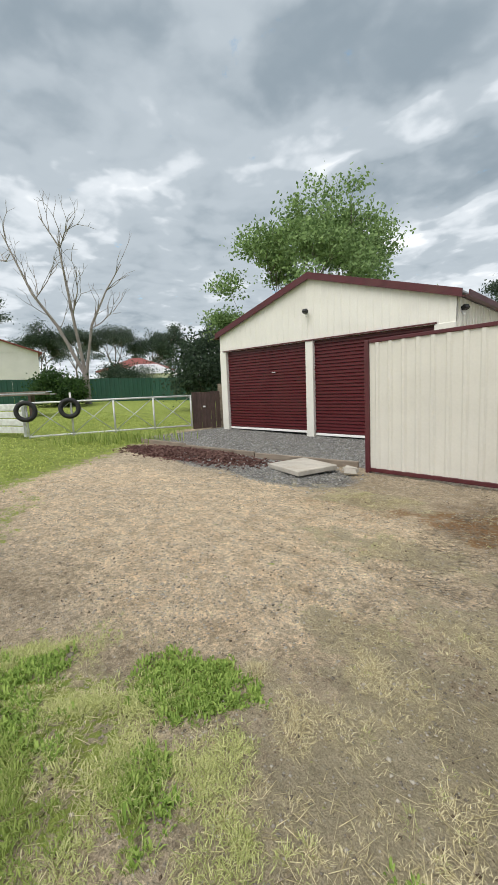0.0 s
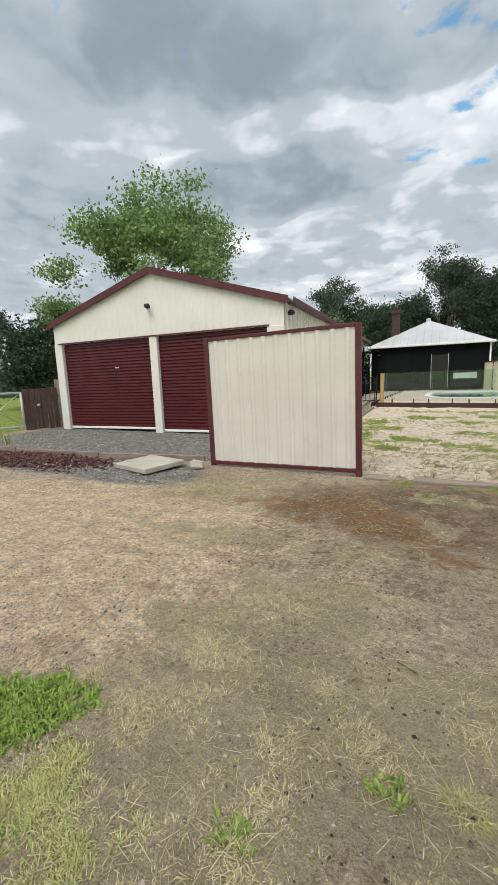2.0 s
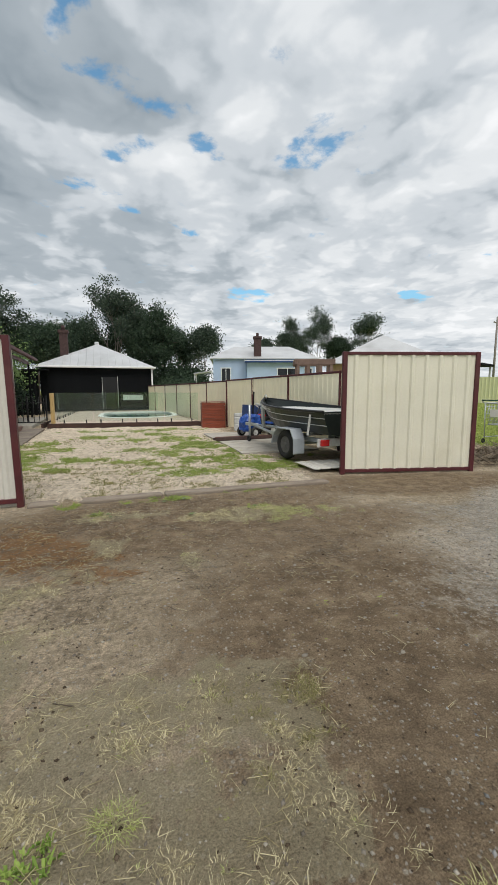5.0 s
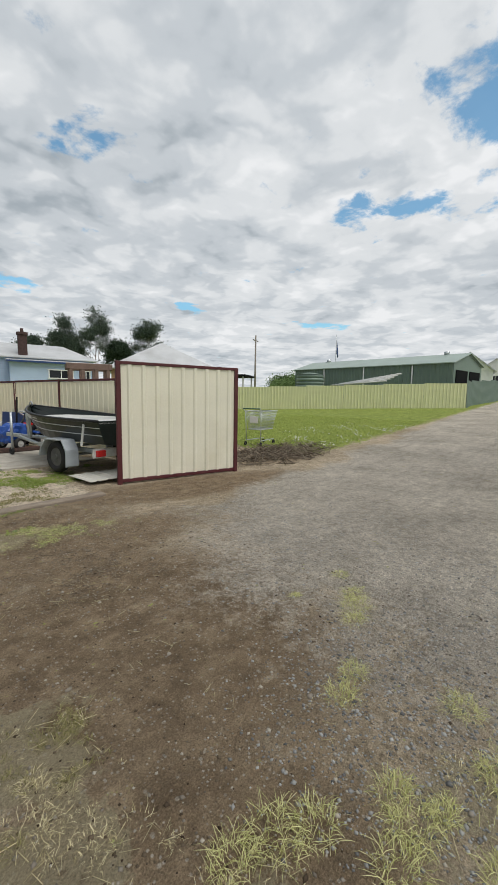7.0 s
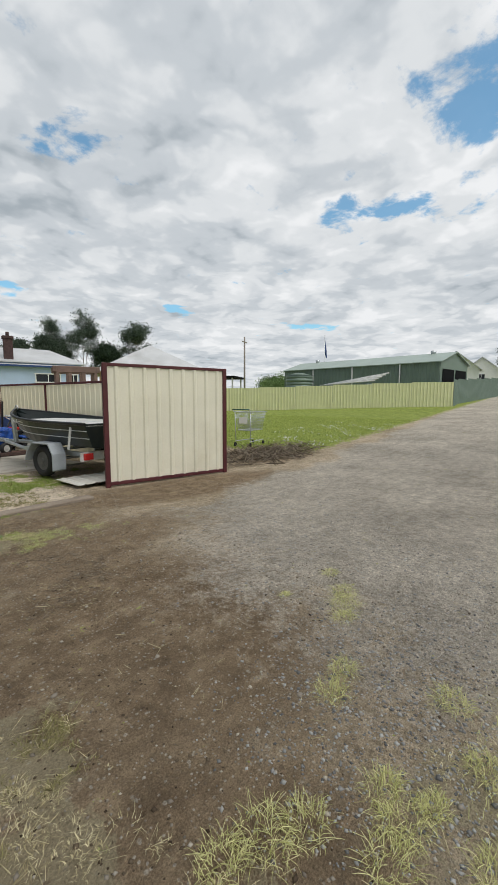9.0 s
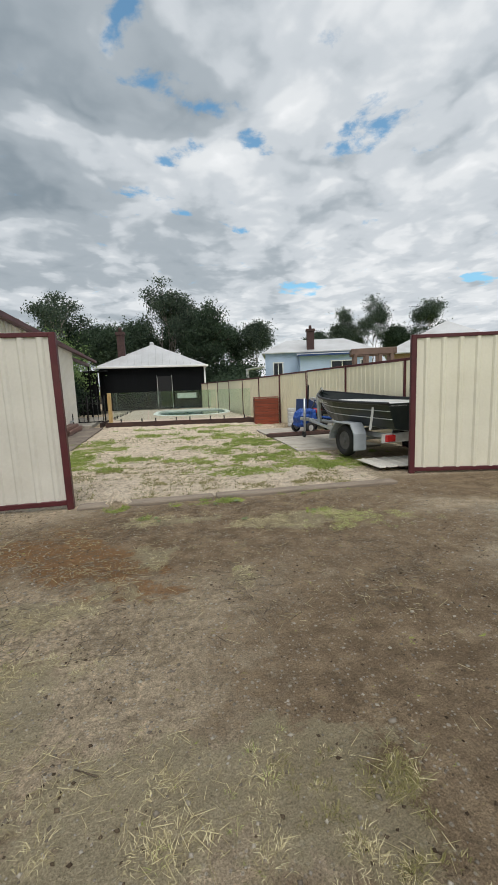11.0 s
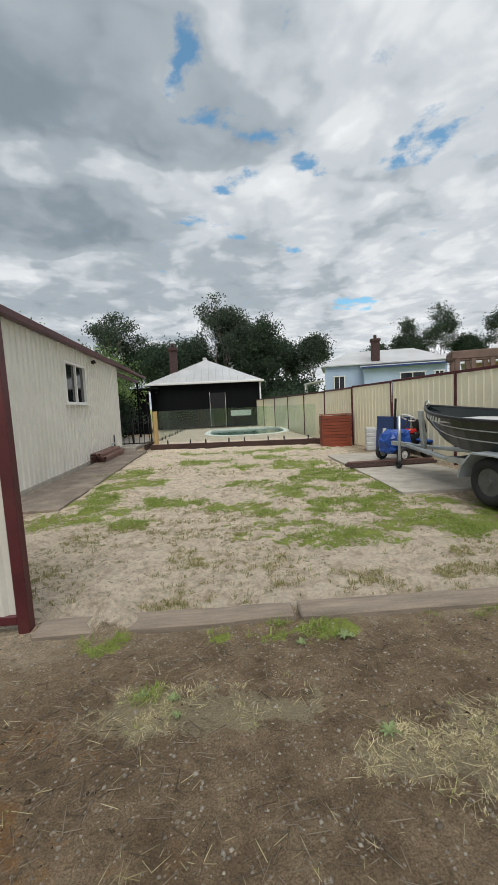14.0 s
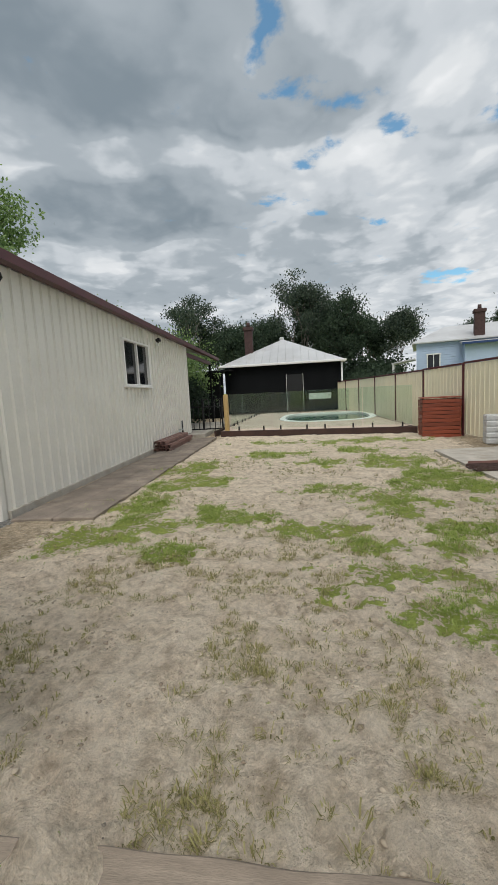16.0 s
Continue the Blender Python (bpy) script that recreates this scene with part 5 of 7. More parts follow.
paddock_gate()
t = thing("timber_fence", "short run of dark old palings beside the garage", "fence", -9.78, 1.8, gz(-9.7, 2), math.degrees(math.atan2(0.95, 0.28)))
for k in range(6):
    part("paling", B((0.08 + k * 0.16, random.uniform(-0.012, 0.012), 0.6), (0.15, 0.025, 1.18 + random.uniform(-0.03, 0.03)), random.uniform(-2, 2), 0.004), TIMBER_DARK, t)
for z in (0.25, 0.95):
    part("rail", B((0.5, 0.045, z), (1.0, 0.05, 0.07)), TIMBER_DARK, t)
part("latch", B((0.4, -0.03, 0.72), (0.09, 0.03, 0.05), 0, 0.01), WHITE, t, "white latch")
t = thing("leaning_board", "grey mossy board leaning on the garage corner", "board", -9.72, 2.9, gz(-9.7, 2.9), 10, tilt=(3, 5))
part("board", B((0, 0, 0.72), (0.26, 0.03, 1.42), 0, 0.004), TIMBER_GREY, t)
t = thing("white_barrier", "white slatted plastic barrier beside the gate post", "barrier", -14.0, -3.4, None, 22)
for k in range(4):
    part("slat", B((1.1, 0, 0.18 + k * 0.22), (2.3, 0.04, 0.19), 0, 0.01), STEEL_WHITE, t)
for x in (0.05, 2.2):
    part("post", B((x, 0.05, 0.5), (0.1, 0.06, 1.05), 0, 0.008), STEEL_WHITE, t)

# ---- houses and sheds beyond ----


def bm_hip(bm, w, d, z0, z1, over, ridge=0.0, along="y"):
    x, y = w / 2 + over, d / 2 + over
    base = [bm.verts.new(p) for p in ((-x, -y, z0), (x, -y, z0), (x, y, z0), (-x, y, z0))]
    lower = [bm.verts.new(p) for p in ((-x, -y, z0 - 0.08), (x, -y, z0 - 0.08), (x, y, z0 - 0.08), (-x, y, z0 - 0.08))]
    for k in range(4):
        bm.faces.new([lower[k], lower[(k + 1) % 4], base[(k + 1) % 4], base[k]])
    bm.faces.new(lower[::-1])
    if along == "y":
        a, b = bm.verts.new((0, -ridge, z1)), bm.verts.new((0, ridge + 0.01, z1))
        bm.faces.new([base[0], base[1], a])
        bm.faces.new([base[2], base[3], b])
        bm.faces.new([base[1], base[2], b, a])
        bm.faces.new([base[3], base[0], a, b])
    else:
        a, b = bm.verts.new((-ridge, 0, z1)), bm.verts.new((ridge + 0.01, 0, z1))
        bm.faces.new([base[3], base[0], a])
        bm.faces.new([base[1], base[2], b])
        bm.faces.new([base[0], base[1], b, a])
        bm.faces.new([base[2], base[3], a, b])
    return bm


def bm_gable_roof(bm, w, d, z0, z1, over, t=0.1):
    """Ridge along y."""
    x = w / 2 + over
    dz = (z1 - z0) * over / (w / 2)
    bm_prism(bm, [(-x, z0 - dz), (0, z1), (x, z0 - dz), (x, z0 - dz + t), (0, z1 + t), (-x, z0 - dz + t)], -d / 2 - over, d / 2 + over)
    return bm


def far_window(parent, x, y, z, w, h, trim=None):
    win = part("window", B((x, y, z), (w, 0.06, h)), DARK_GLASS, parent)
    for c, s in (((x, y - 0.03, z + h / 2), (w + 0.16, 0.08, 0.08)), ((x, y - 0.05, z - h / 2 - 0.04), (w + 0.2, 0.14, 0.07)), ((x - w / 2, y - 0.03, z), (0.07, 0.08, h)), ((x + w / 2, y - 0.03, z), (0.07, 0.08, h)), ((x, y - 0.03, z), (0.05, 0.07, h))):
        part("frame", B(c, s), trim or WHITE, win)


def chimney(parent, x, y, z0, z1, s=0.6):
    bm = B((x, y, (z0 + z1) / 2), (s, s, z1 - z0), 0, 0.01)
    c = part("chimney", bm, BRICK, parent, "red-brown brick chimney")
    part("cap", B((x, y, z1 - 0.12), (s + 0.14, s + 0.14, 0.2), 0, 0.02), BRICK, c)
    part("pot", T((x, y, z1 - 0.02), (x, y, z1 + 0.3), 0.13, 0.11, 10), BRICK, c)


def weatherboards(parent, w, d, z0, z1, material):
    """Lapped boards on the front, plain walls behind."""
    part("wall", B((0, 0, (z0 + z1) / 2), (w, d, z1 - z0)), material, parent)
    n = int((z1 - z0) / 0.17)
    me = mesh_of("weatherboard", bm_prism(bmesh.new(), [(-w / 2, 0), (w / 2, 0), (w / 2, 0.165), (-w / 2, 0.165)], 0, 0.03), material)
    for v in me.vertices:
        if v.co.z > 0.1:
            v.co.y = min(v.co.y + 0.02, 0.03) if v.co.y < 0.01 else v.co.y
    for k in range(n):
        part("weatherboard", me, None, parent, m=pose(0, -d / 2 - 0.03, z0 + k * 0.17))


def rib_roof_lines(parent, w, d, z0, z1, over, ridge, n, material):
    """Raised ribs on the front slope of a hip roof."""
    y = d / 2 + over
    xh = w / 2 + over
    for k in range(n):
        x = -xh + (k + 0.5) * 2 * xh / n
        f = 1 - abs(x) / xh
        part("roof_rib", T((x, -y, z0 + 0.01), (x, -y + f * (y - ridge), z0 + f * (z1 - z0) + 0.01), 0.014, None, 4), material, parent)


def dark_house():
    t = thing("dark_house", "charcoal weatherboard house with a pale hip roof", "house", -0.75, 27.4, 0.0, 2)
    weatherboards(t, 6.9, 8.4, 0.1, 2.95, CHARCOAL)
    part("roof", bm_hip(bmesh.new(), 6.9, 8.4, 2.98, 4.85, 0.3, 0.5), ROOF_GREY, t, "pale grey hip roof")
    rib_roof_lines(t, 6.9, 8.4, 2.98, 4.85, 0.3, 0.5, 16, ROOF_GREY)
    part("gutter", B((0, -4.56, 2.95), (7.5, 0.12, 0.13), 0, 0.02), WHITE, t, "white gutter")
    chimney(t, -2.1, -2.4, 3.2, 5.5, 0.5)
    part("door", B((0.75, -4.26, 1.25), (0.9, 0.06, 2.1)), BLACK, t, "dark doorway")
    for x in (0.26, 1.24):
        part("door_frame", B((x, -4.28, 1.25), (0.025, 0.06, 2.2)), STEEL_WHITE, t, "thin pale door frame")
    part("window", B((2.2, -4.27, 0.95), (1.3, 0.06, 0.35)), STEEL_WHITE, t, "pale low cabinet against the wall")
    part("downpipe", T((3.5, -4.35, 0.1), (3.5, -4.35, 2.9), 0.05), WHITE, t, "white downpipe")
    part("downpipe_elbow", T((3.5, -4.35, 2.85), (3.5, -4.52, 2.95), 0.05), WHITE, t)
    # dark skillion at the side
    part("skillion_roof", B((-4.6, -3.2, 2.72), (3.4, 5.5, 0.08), 0, 0, (2, -2)), CHARCOAL, t)
    part("skillion_wall", B((-5.0, -5.2, 1.3), (3.2, 0.1, 2.7)), CHARCOAL, t)
    for x in (-6.1, -3.5):
        part("skillion_post", B((x, -5.8, 1.3), (0.1, 0.1, 2.75)), CHARCOAL, t)


dark_house()
t = thing("roof_vent", "small ridge vent and aerial on the dark house roof", "roof vent", -0.8, 27.0, 4.78, 0)
part("vent", B((0, 0, 0.1), (0.3, 0.3, 0.25), 0, 0.04), ROOF_GREY, t)


def blue_house():
    t = thing("blue_house", "pale blue weatherboard house with a zinc gable roof", "house", 13.6, 31.2, 0.0, -14)
    weatherboards(t, 9.0, 6.0, 0.2, 4.2, BLUE_WALL)
    bm = bmesh.new()
    part("roof", bm_hip(bmesh.new(), 9.0, 6.0, 4.2, 5.5, 0.3, 2.6, "x"), ROOF_GREY, t, "zinc roof")
    part("lean_to", B((1.2, -3.7, 1.95), (5.6, 1.5, 3.6)), BLUE_WALL, t)
    part("lean_to_roof", B((1.2, -3.8, 3.9), (6.0, 1.9, 0.1), 0, 0, (7, 0)), ROOF_GREY, t)
    part("fascia", B((1.2, -4.76, 3.77), (6.0, 0.05, 0.14)), NAVY_SIGN, t, "navy fascia")
    far_window(t, -3.4, -3.03, 2.8, 0.8, 1.1)
    far_window(t, 1.8, -4.47, 2.95, 1.7, 0.6)
    far_window(t, 3.6, -4.47, 2.95, 0.6, 0.6)
    chimney(t, -0.6, -2.6, 3.6, 6.1, 0.62)
    part("porch_roof", B((-5.3, -4.2, 2.9), (1.5, 1.8, 0.08), 0, 0, (0, -8)), ROOF_GREY, t)
    for y in (-5.0, -3.4):
        part("porch_post", B((-5.95, y, 1.4), (0.09, 0.09, 2.9)), WHITE, t)


blue_house()


def grey_roof_house():
    t = thing("grey_roof_house", "house with a pale grey hip roof behind the fence", "house", 24.3, 27.6, None, -30)
    part("wall", B((0, 0, 1.5), (9, 8, 3.0)), BRICK_TAN, t)
    part("roof", bm_hip(bmesh.new(), 9, 8, 3.0, 5.7, 0.5, 0.6), ROOF_GREY, t)
    far_window(t, -2, -4.02, 1.6, 1.5, 1.1)
    far_window(t, 2, -4.02, 1.6, 1.5, 1.1)


grey_roof_house()


CUBBY = mat("faded_brown_timber", (0.17, 0.115, 0.095), 0.8, 0, 0.25, 4, 50, 0.2)


def pergola():
    t = thing("cubby_frame", "weathered brown timber frame standing behind the fence", "timber frame", 7.35, 7.3, 0.0, -20)
    for x in (-0.55, -0.2, 0.2, 0.55):
        for y in (-0.35, 0.35):
            part("post", B((x, y, 1.17), (0.11, 0.11, 2.4), 0, 0.01), CUBBY, t)
    for y in (-0.35, 0.35):
        part("beam", B((0, y, 2.3), (1.36, 0.13, 0.2), 0, 0.015), CUBBY, t)
    for x in (-0.62, 0.62):
        part("end_beam", B((x, 0, 2.3), (0.12, 0.86, 0.18), 0, 0.015), CUBBY, t)


pergola()


def ribbed_run(name, label, pts, height, material, pitch, thing_name_part="sheet"):
    x0, y0 = pts[0]
    t = thing(name, label, "fence", x0, y0, 0)
    for (ax, ay), (bx, by) in zip(pts, pts[1:]):
        L_ = math.hypot(bx - ax, by - ay)
        n = max(1, round(L_ / 2.4))
        ang = math.degrees(math.atan2(by - ay, bx - ax))
        for k in range(n):
            f = k / n
            x, y = ax + (bx - ax) * f, ay + (by - ay) * f
            m = pose(x - x0, y - y0, gz(x, y), 0, 0, ang)
            part(thing_name_part, bm_sheet(bmesh.new(), L_ / n - 0.01, height, pitch, pitch * 0.4, 0.03, 0.01, -0.06), material, t, "", m)
    return t


ribbed_run("lemon_fence", "long lemon ribbed steel fence across the paddock", [(15.5, 24.0), (21.2, 14.3), (28.4, 1.5)], 1.62, LEMON, 0.2)
ribbed_run("green_fence", "green ribbed steel fence along the lane", [(28.5, 1.5), (31.0, 1.9), (47.0, 1.4)], 1.75, GREEN_SHEET, 0.25)
ribbed_run("dark_fence", "dark boarded fence further up the lane", [(47.2, 1.3), (60.0, 1.2)], 1.9, CHARCOAL, 0.3)


def green_shed():
    t = thing("green_shed", "long green steel shed with a low gable roof", "shed", 32.5, 9.1, 1.1, -94.6)
    # long side lies along local x
    L_, D_, H_ = 13.4, 5.2, 2.75
    part("side_wall", bm_sheet(bmesh.new(), L_, H_, 0.28, 0.08, 0.035, 0.05), GREEN_SHEET, t, "green ribbed side wall", pose(-L_ / 2, -D_ / 2, 0))
    part("back_wall", B((0, D_ / 2, H_ / 2), (L_, 0.06, H_)), GREEN_SHEET, t)
    for s in (-1, 1):
        bm = bm_prism(bmesh.new(), [(-D_ / 2, 0), (D_ / 2, 0), (D_ / 2, H_), (0, H_ + 0.75), (-D_ / 2, H_)], -0.03, 0.03)
        part("end_wall", bm, GREEN_SHEET, t, "", pose(s * (L_ / 2 - 0.03), 0, 0, 0, 0, 90))
    bm = bm_gable_roof(bmesh.new(), D_, L_, H_, H_ + 0.75, 0.15, 0.06)
    part("roof", bm, mat("pale_green_roof", (0.30, 0.37, 0.33), 0.45, 0.1, 0.08, 1, 20, 0.03), t, "pale green steel roof", pose(0, 0, 0, 0, 0, 90))
    for y in (-1.2, 1.2):
        part("roller_door", B((L_ / 2 + 0.03, y, 1.15), (0.05, 2.0, 2.3)), CHARCOAL, t, "dark roller door")
    for x in (-3.5, 0.2, 4.0):
        part("downpipe", T((x, -D_ / 2 - 0.08, 0), (x, -D_ / 2 - 0.08, H_), 0.05), STEEL_WHITE, t)
    for x in (-5, 5.2):
        v = part("whirly_vent", T((x, 0, H_ + 0.72), (x, 0, H_ + 1.0), 0.16, 0.2, 12), GALV, t)


green_shed()
t = thing("water_tank", "round green corrugated water tank by the shed", "water tank", 27.8, 12.6, None, 0)
for k in range(9):
    part("ring", T((0, 0, k * 0.26), (0, 0, k * 0.26 + 0.25), 1.05 + 0.02 * (k % 2), None, 24), GREEN_SHEET, t)
part("lid", T((0, 0, 2.33), (0, 0, 2.5), 1.08, 0.4, 24), GREEN_SHEET, t)
t = thing("pipe_rack", "pale poles and ladders lying on a rack behind the fence", "pole rack", 27.6, 8.2, None, -94.6)
for k in range(5):
    part("pole", T((-2.5 + 0.3 * k, 0.1 * k, 1.5 + 0.05 * k), (2.0 + 0.2 * k, 0.1 * k, 1.75 + 0.12 * k), 0.05), STEEL_WHITE, t)
for x in (-1.8, 1.5):
    part("stand", B((x, 0.2, 0.75), (0.1, 0.7, 1.6)), GALV, t)
t = thing("carport", "low flat-roofed carport behind the lemon fence", "carport", 22.5, 17.2, None, -61)
part("roof", B((0, 0, 2.35), (4.6, 3.0, 0.14)), CHARCOAL, t)
for x in (-2.1, 0, 2.1):
    for y in (-1.3, 1.3):
        part("post", B((x, y, 1.15), (0.1, 0.1, 2.4)), STEEL_WHITE, t)
t = thing("flagpole", "thin flagpole with a drooping dark flag", "flagpole", 50.0, 23.6, 0)
part("pole", T((0, 0, 0), (0, 0, 10.0), 0.08, 0.04), GALV, t)
bm = bmesh.new()
bm_prism(bm, [(0.05, 7.9), (0.5, 7.0), (0.62, 7.1), (0.4, 8.4), (0.05, 9.3)], -0.05, 0.05)
part("flag", bm, NAVY_SIGN, t, "dark blue flag")
for x, y, h in ((44.0, 33.0, 8.4), (8.4, 52.0, 10.0), (6.4, 55.0, 9.5)):
    t = thing("utility_pole", "grey timber power pole with a crossarm", "power pole", x, y, None, 20, "power poles")
    part("pole", T((0, 0, -0.5), (0, 0, h), 0.15, 0.11), BARK_PALE, t)
    part("crossarm", B((0, 0, h - 0.7), (1.8, 0.1, 0.12)), BARK_PALE, t)


def simple_house(name, label, x, y, w, d, h, rz, turn, wall, roof, windows=(), kind="hip", z=None):
    t = thing(name, label, "house", x, y, z, turn)
    part("wall", B((0, 0, h / 2 - 0.3), (w, d, h + 0.6)), wall, t)
    if kind == "hip":
        part("roof", bm_hip(bmesh.new(), w, d, h, rz, 0.45, max(w - d, 0.4) / 2, "x"), roof, t)
    else:
        part("roof", bm_gable_roof(bmesh.new(), w, d, h, rz, 0.3, 0.12), roof, t)
        for s in (-1, 1):
            part("gable", bm_prism(bmesh.new(), [(-w / 2, h), (w / 2, h), (0, rz)], s * d / 2 - 0.04, s * d / 2 + 0.04), wall, t)
    for wx, wz, ww, wh in windows:
        far_window(t, wx, -d / 2 - 0.02, wz, ww, wh)
    return t


simple_house("white_cottage", "white cottage with a steep gable up the lane", 57.0, 9.0, 5.0, 8.0, 2.6, 4.6, -72, WHITE, ROOF_GREY, ((0, 1.6, 1.0, 1.0),), "gable")
simple_house("white_cottage", "small white cottage with a grey gable", 66.0, 8.0, 4.5, 7.0, 2.4, 4.2, -72, WHITE, ROOF_GREY, ((0, 1.5, 0.9, 1.0),), "gable")
simple_house("slate_roof_house", "low house with a slate-blue roof at the lane's end", 86.0, 5.2, 9.0, 8.0, 2.6, 4.4, -90, CHARCOAL, TILE_BLUE, ((-2, 1.4, 1.2, 1.0), (2, 1.4, 1.2, 1.0)))
simple_house("tan_brick_house", "two-storey tan brick house at the lane's end", 93.0, -1.0, 8.0, 8.0, 5.0, 6.6, -90, BRICK_TAN, TILE_BLUE, ((-2.5, 3.8, 1.3, 1.1), (0.8, 3.8, 1.3, 1.1), (-2.5, 1.3, 1.3, 1.1)))
# west side
simple_house("white_shed", "large off-white shed with a red-edged roof", -41.5, 0.5, 9.5, 8.0, 3.6, 5.3, 80, SHED_SHEET, TILE_RED, (), "gable", 1.4)
simple_house("red_roof_house", "low house with a pale wing and a red tiled roof", -51.0, 20.6, 9.0, 8.0, 2.5, 4.4, 62, SHED_SHEET, TILE_RED, ((-2, 1.5, 1.2, 1.0), (2, 1.5, 1.2, 1.0)), "hip", 1.6)
simple_house("pale_roof_house", "low house with a pale metal roof and red gable trim", -47.0, 20.0, 6.5, 4.0, 2.3, 3.6, 62, SHED_SHEET, ROOF_GREY, (), "hip", 1.3)
ribbed_run("green_boundary", "dark green ribbed steel fence across the paddock", [(-29.5, -4.0), (-28.2, 3.0), (-25.6, 9.0), (-20, 14)], 1.65, GREEN_DARK, 0.3)
t = thing("timber_rack", "stack of long grey boards and pipes on trestles", "timber stack", -20.0, -2.0, None, 70)
for k in range(8):
    part("board", B((random.uniform(-0.4, 0.4), -0.6 + 0.17 * k, 0.95 + 0.06 * (k % 3)), (5.2 + random.uniform(-1, 1), 0.16, 0.05), random.uniform(-3, 3)), GALV if k % 2 else TIMBER_GREY, t)
for x in (-1.6, 0, 1.6):
    part("trestle", B((x, 0, 0.45), (0.1, 1.5, 0.95)), TIMBER_DARK, t)

# ---- trees ----


def grow(rng, verts, faces, a, b, r0, r1, sides=6):
    a, b = Vector(a), Vector(b)
    q = (b - a).to_track_quat("Z", "Y")
    base = len(verts)
    for p, r in ((a, r0), (b, r1)):
        for k in range(sides):
            verts.append(tuple(p + q @ Vector((r * math.cos(k * math.tau / sides), r * math.sin(k * math.tau / sides), 0))))
    for k in range(sides):
        faces.append((base + k, base + (k + 1) % sides, base + sides + (k + 1) % sides, base + sides + k))


def branches(rng, start, heading, length, radius, depth, spread, verts, faces, tips, droop=0.0, split=(2, 3)):
    p, d = Vector(start), Vector(heading).normalized()
    steps = 3
    for k in range(steps):
        d = (d + Vector((rng.uniform(-1, 1), rng.uniform(-1, 1), rng.uniform(-0.5, 0.8))) * 0.16 + Vector((0, 0, -droop))).normalized()
        q = p + d * length / steps
        r0, r1 = radius * (1 - 0.35 * k / steps), radius * (1 - 0.35 * (k + 1) / steps)
        grow(rng, verts, faces, p, q, r0, r1, 6 if radius > 0.04 else 4)
        p = q
        if depth <= 2:
            tips.append((p.copy(), depth))
    if depth == 0:
        tips.append((p.copy(), 0))
        return
    n = rng.randint(*split)
    for k in range(n):
        a = math.tau * (k + rng.random() * 0.7) / n
        side = d.orthogonal().normalized()
        side = Matrix.Rotation(a, 3, d) @ side
        nd = (d + side * spread * rng.uniform(0.6, 1.25)).normalized()
        branches(rng, p, nd, length * rng.uniform(0.62, 0.85), radius * 0.62, depth - 1, spread, verts, faces, tips, droop, split)


def leaves(rng, tips, per_tip, radius, size, squash=0.75, long=1.6):
    n = len(tips) * per_tip
    c = np.repeat(np.array([tuple(p) for p, _ in tips]), per_tip, axis=0)
    g = np.random.default_rng(rng.randint(0, 10 ** 6))
    off = g.normal(size=(n, 3)) * radius * np.array([1, 1, squash]) * 0.55
    c = c + off
    u = g.normal(size=(n, 3))
    u /= np.linalg.norm(u, axis=1)[:, None]
    w = g.normal(size=(n, 3))
    w -= (w * u).sum(1)[:, None] * u
    w /= np.linalg.norm(w, axis=1)[:, None]
    s = size * g.uniform(0.6, 1.3, n)[:, None]
    u, w = u * s * long * 0.5, w * s * 0.5
    v = np.stack([c - u, c - 0.15 * u + w, c + u, c + 0.1 * u - w], 1).reshape(-1, 3)
    f = np.arange(n * 4).reshape(-1, 4)
    return v, f


def np_mesh(name, v, f, material):
    me = bpy.data.meshes.new(name)
    me.vertices.add(len(v))
    me.vertices.foreach_set("co", np.asarray(v, float).ravel())
    k = f.shape[1]
    me.loops.add(f.size)
    me.loops.foreach_set("vertex_index", f.ravel().astype(np.int32))
    me.polygons.add(len(f))
    me.polygons.foreach_set("loop_start", np.arange(len(f), dtype=np.int32) * k)
    me.update()
    me.materials.append(material)
    return me


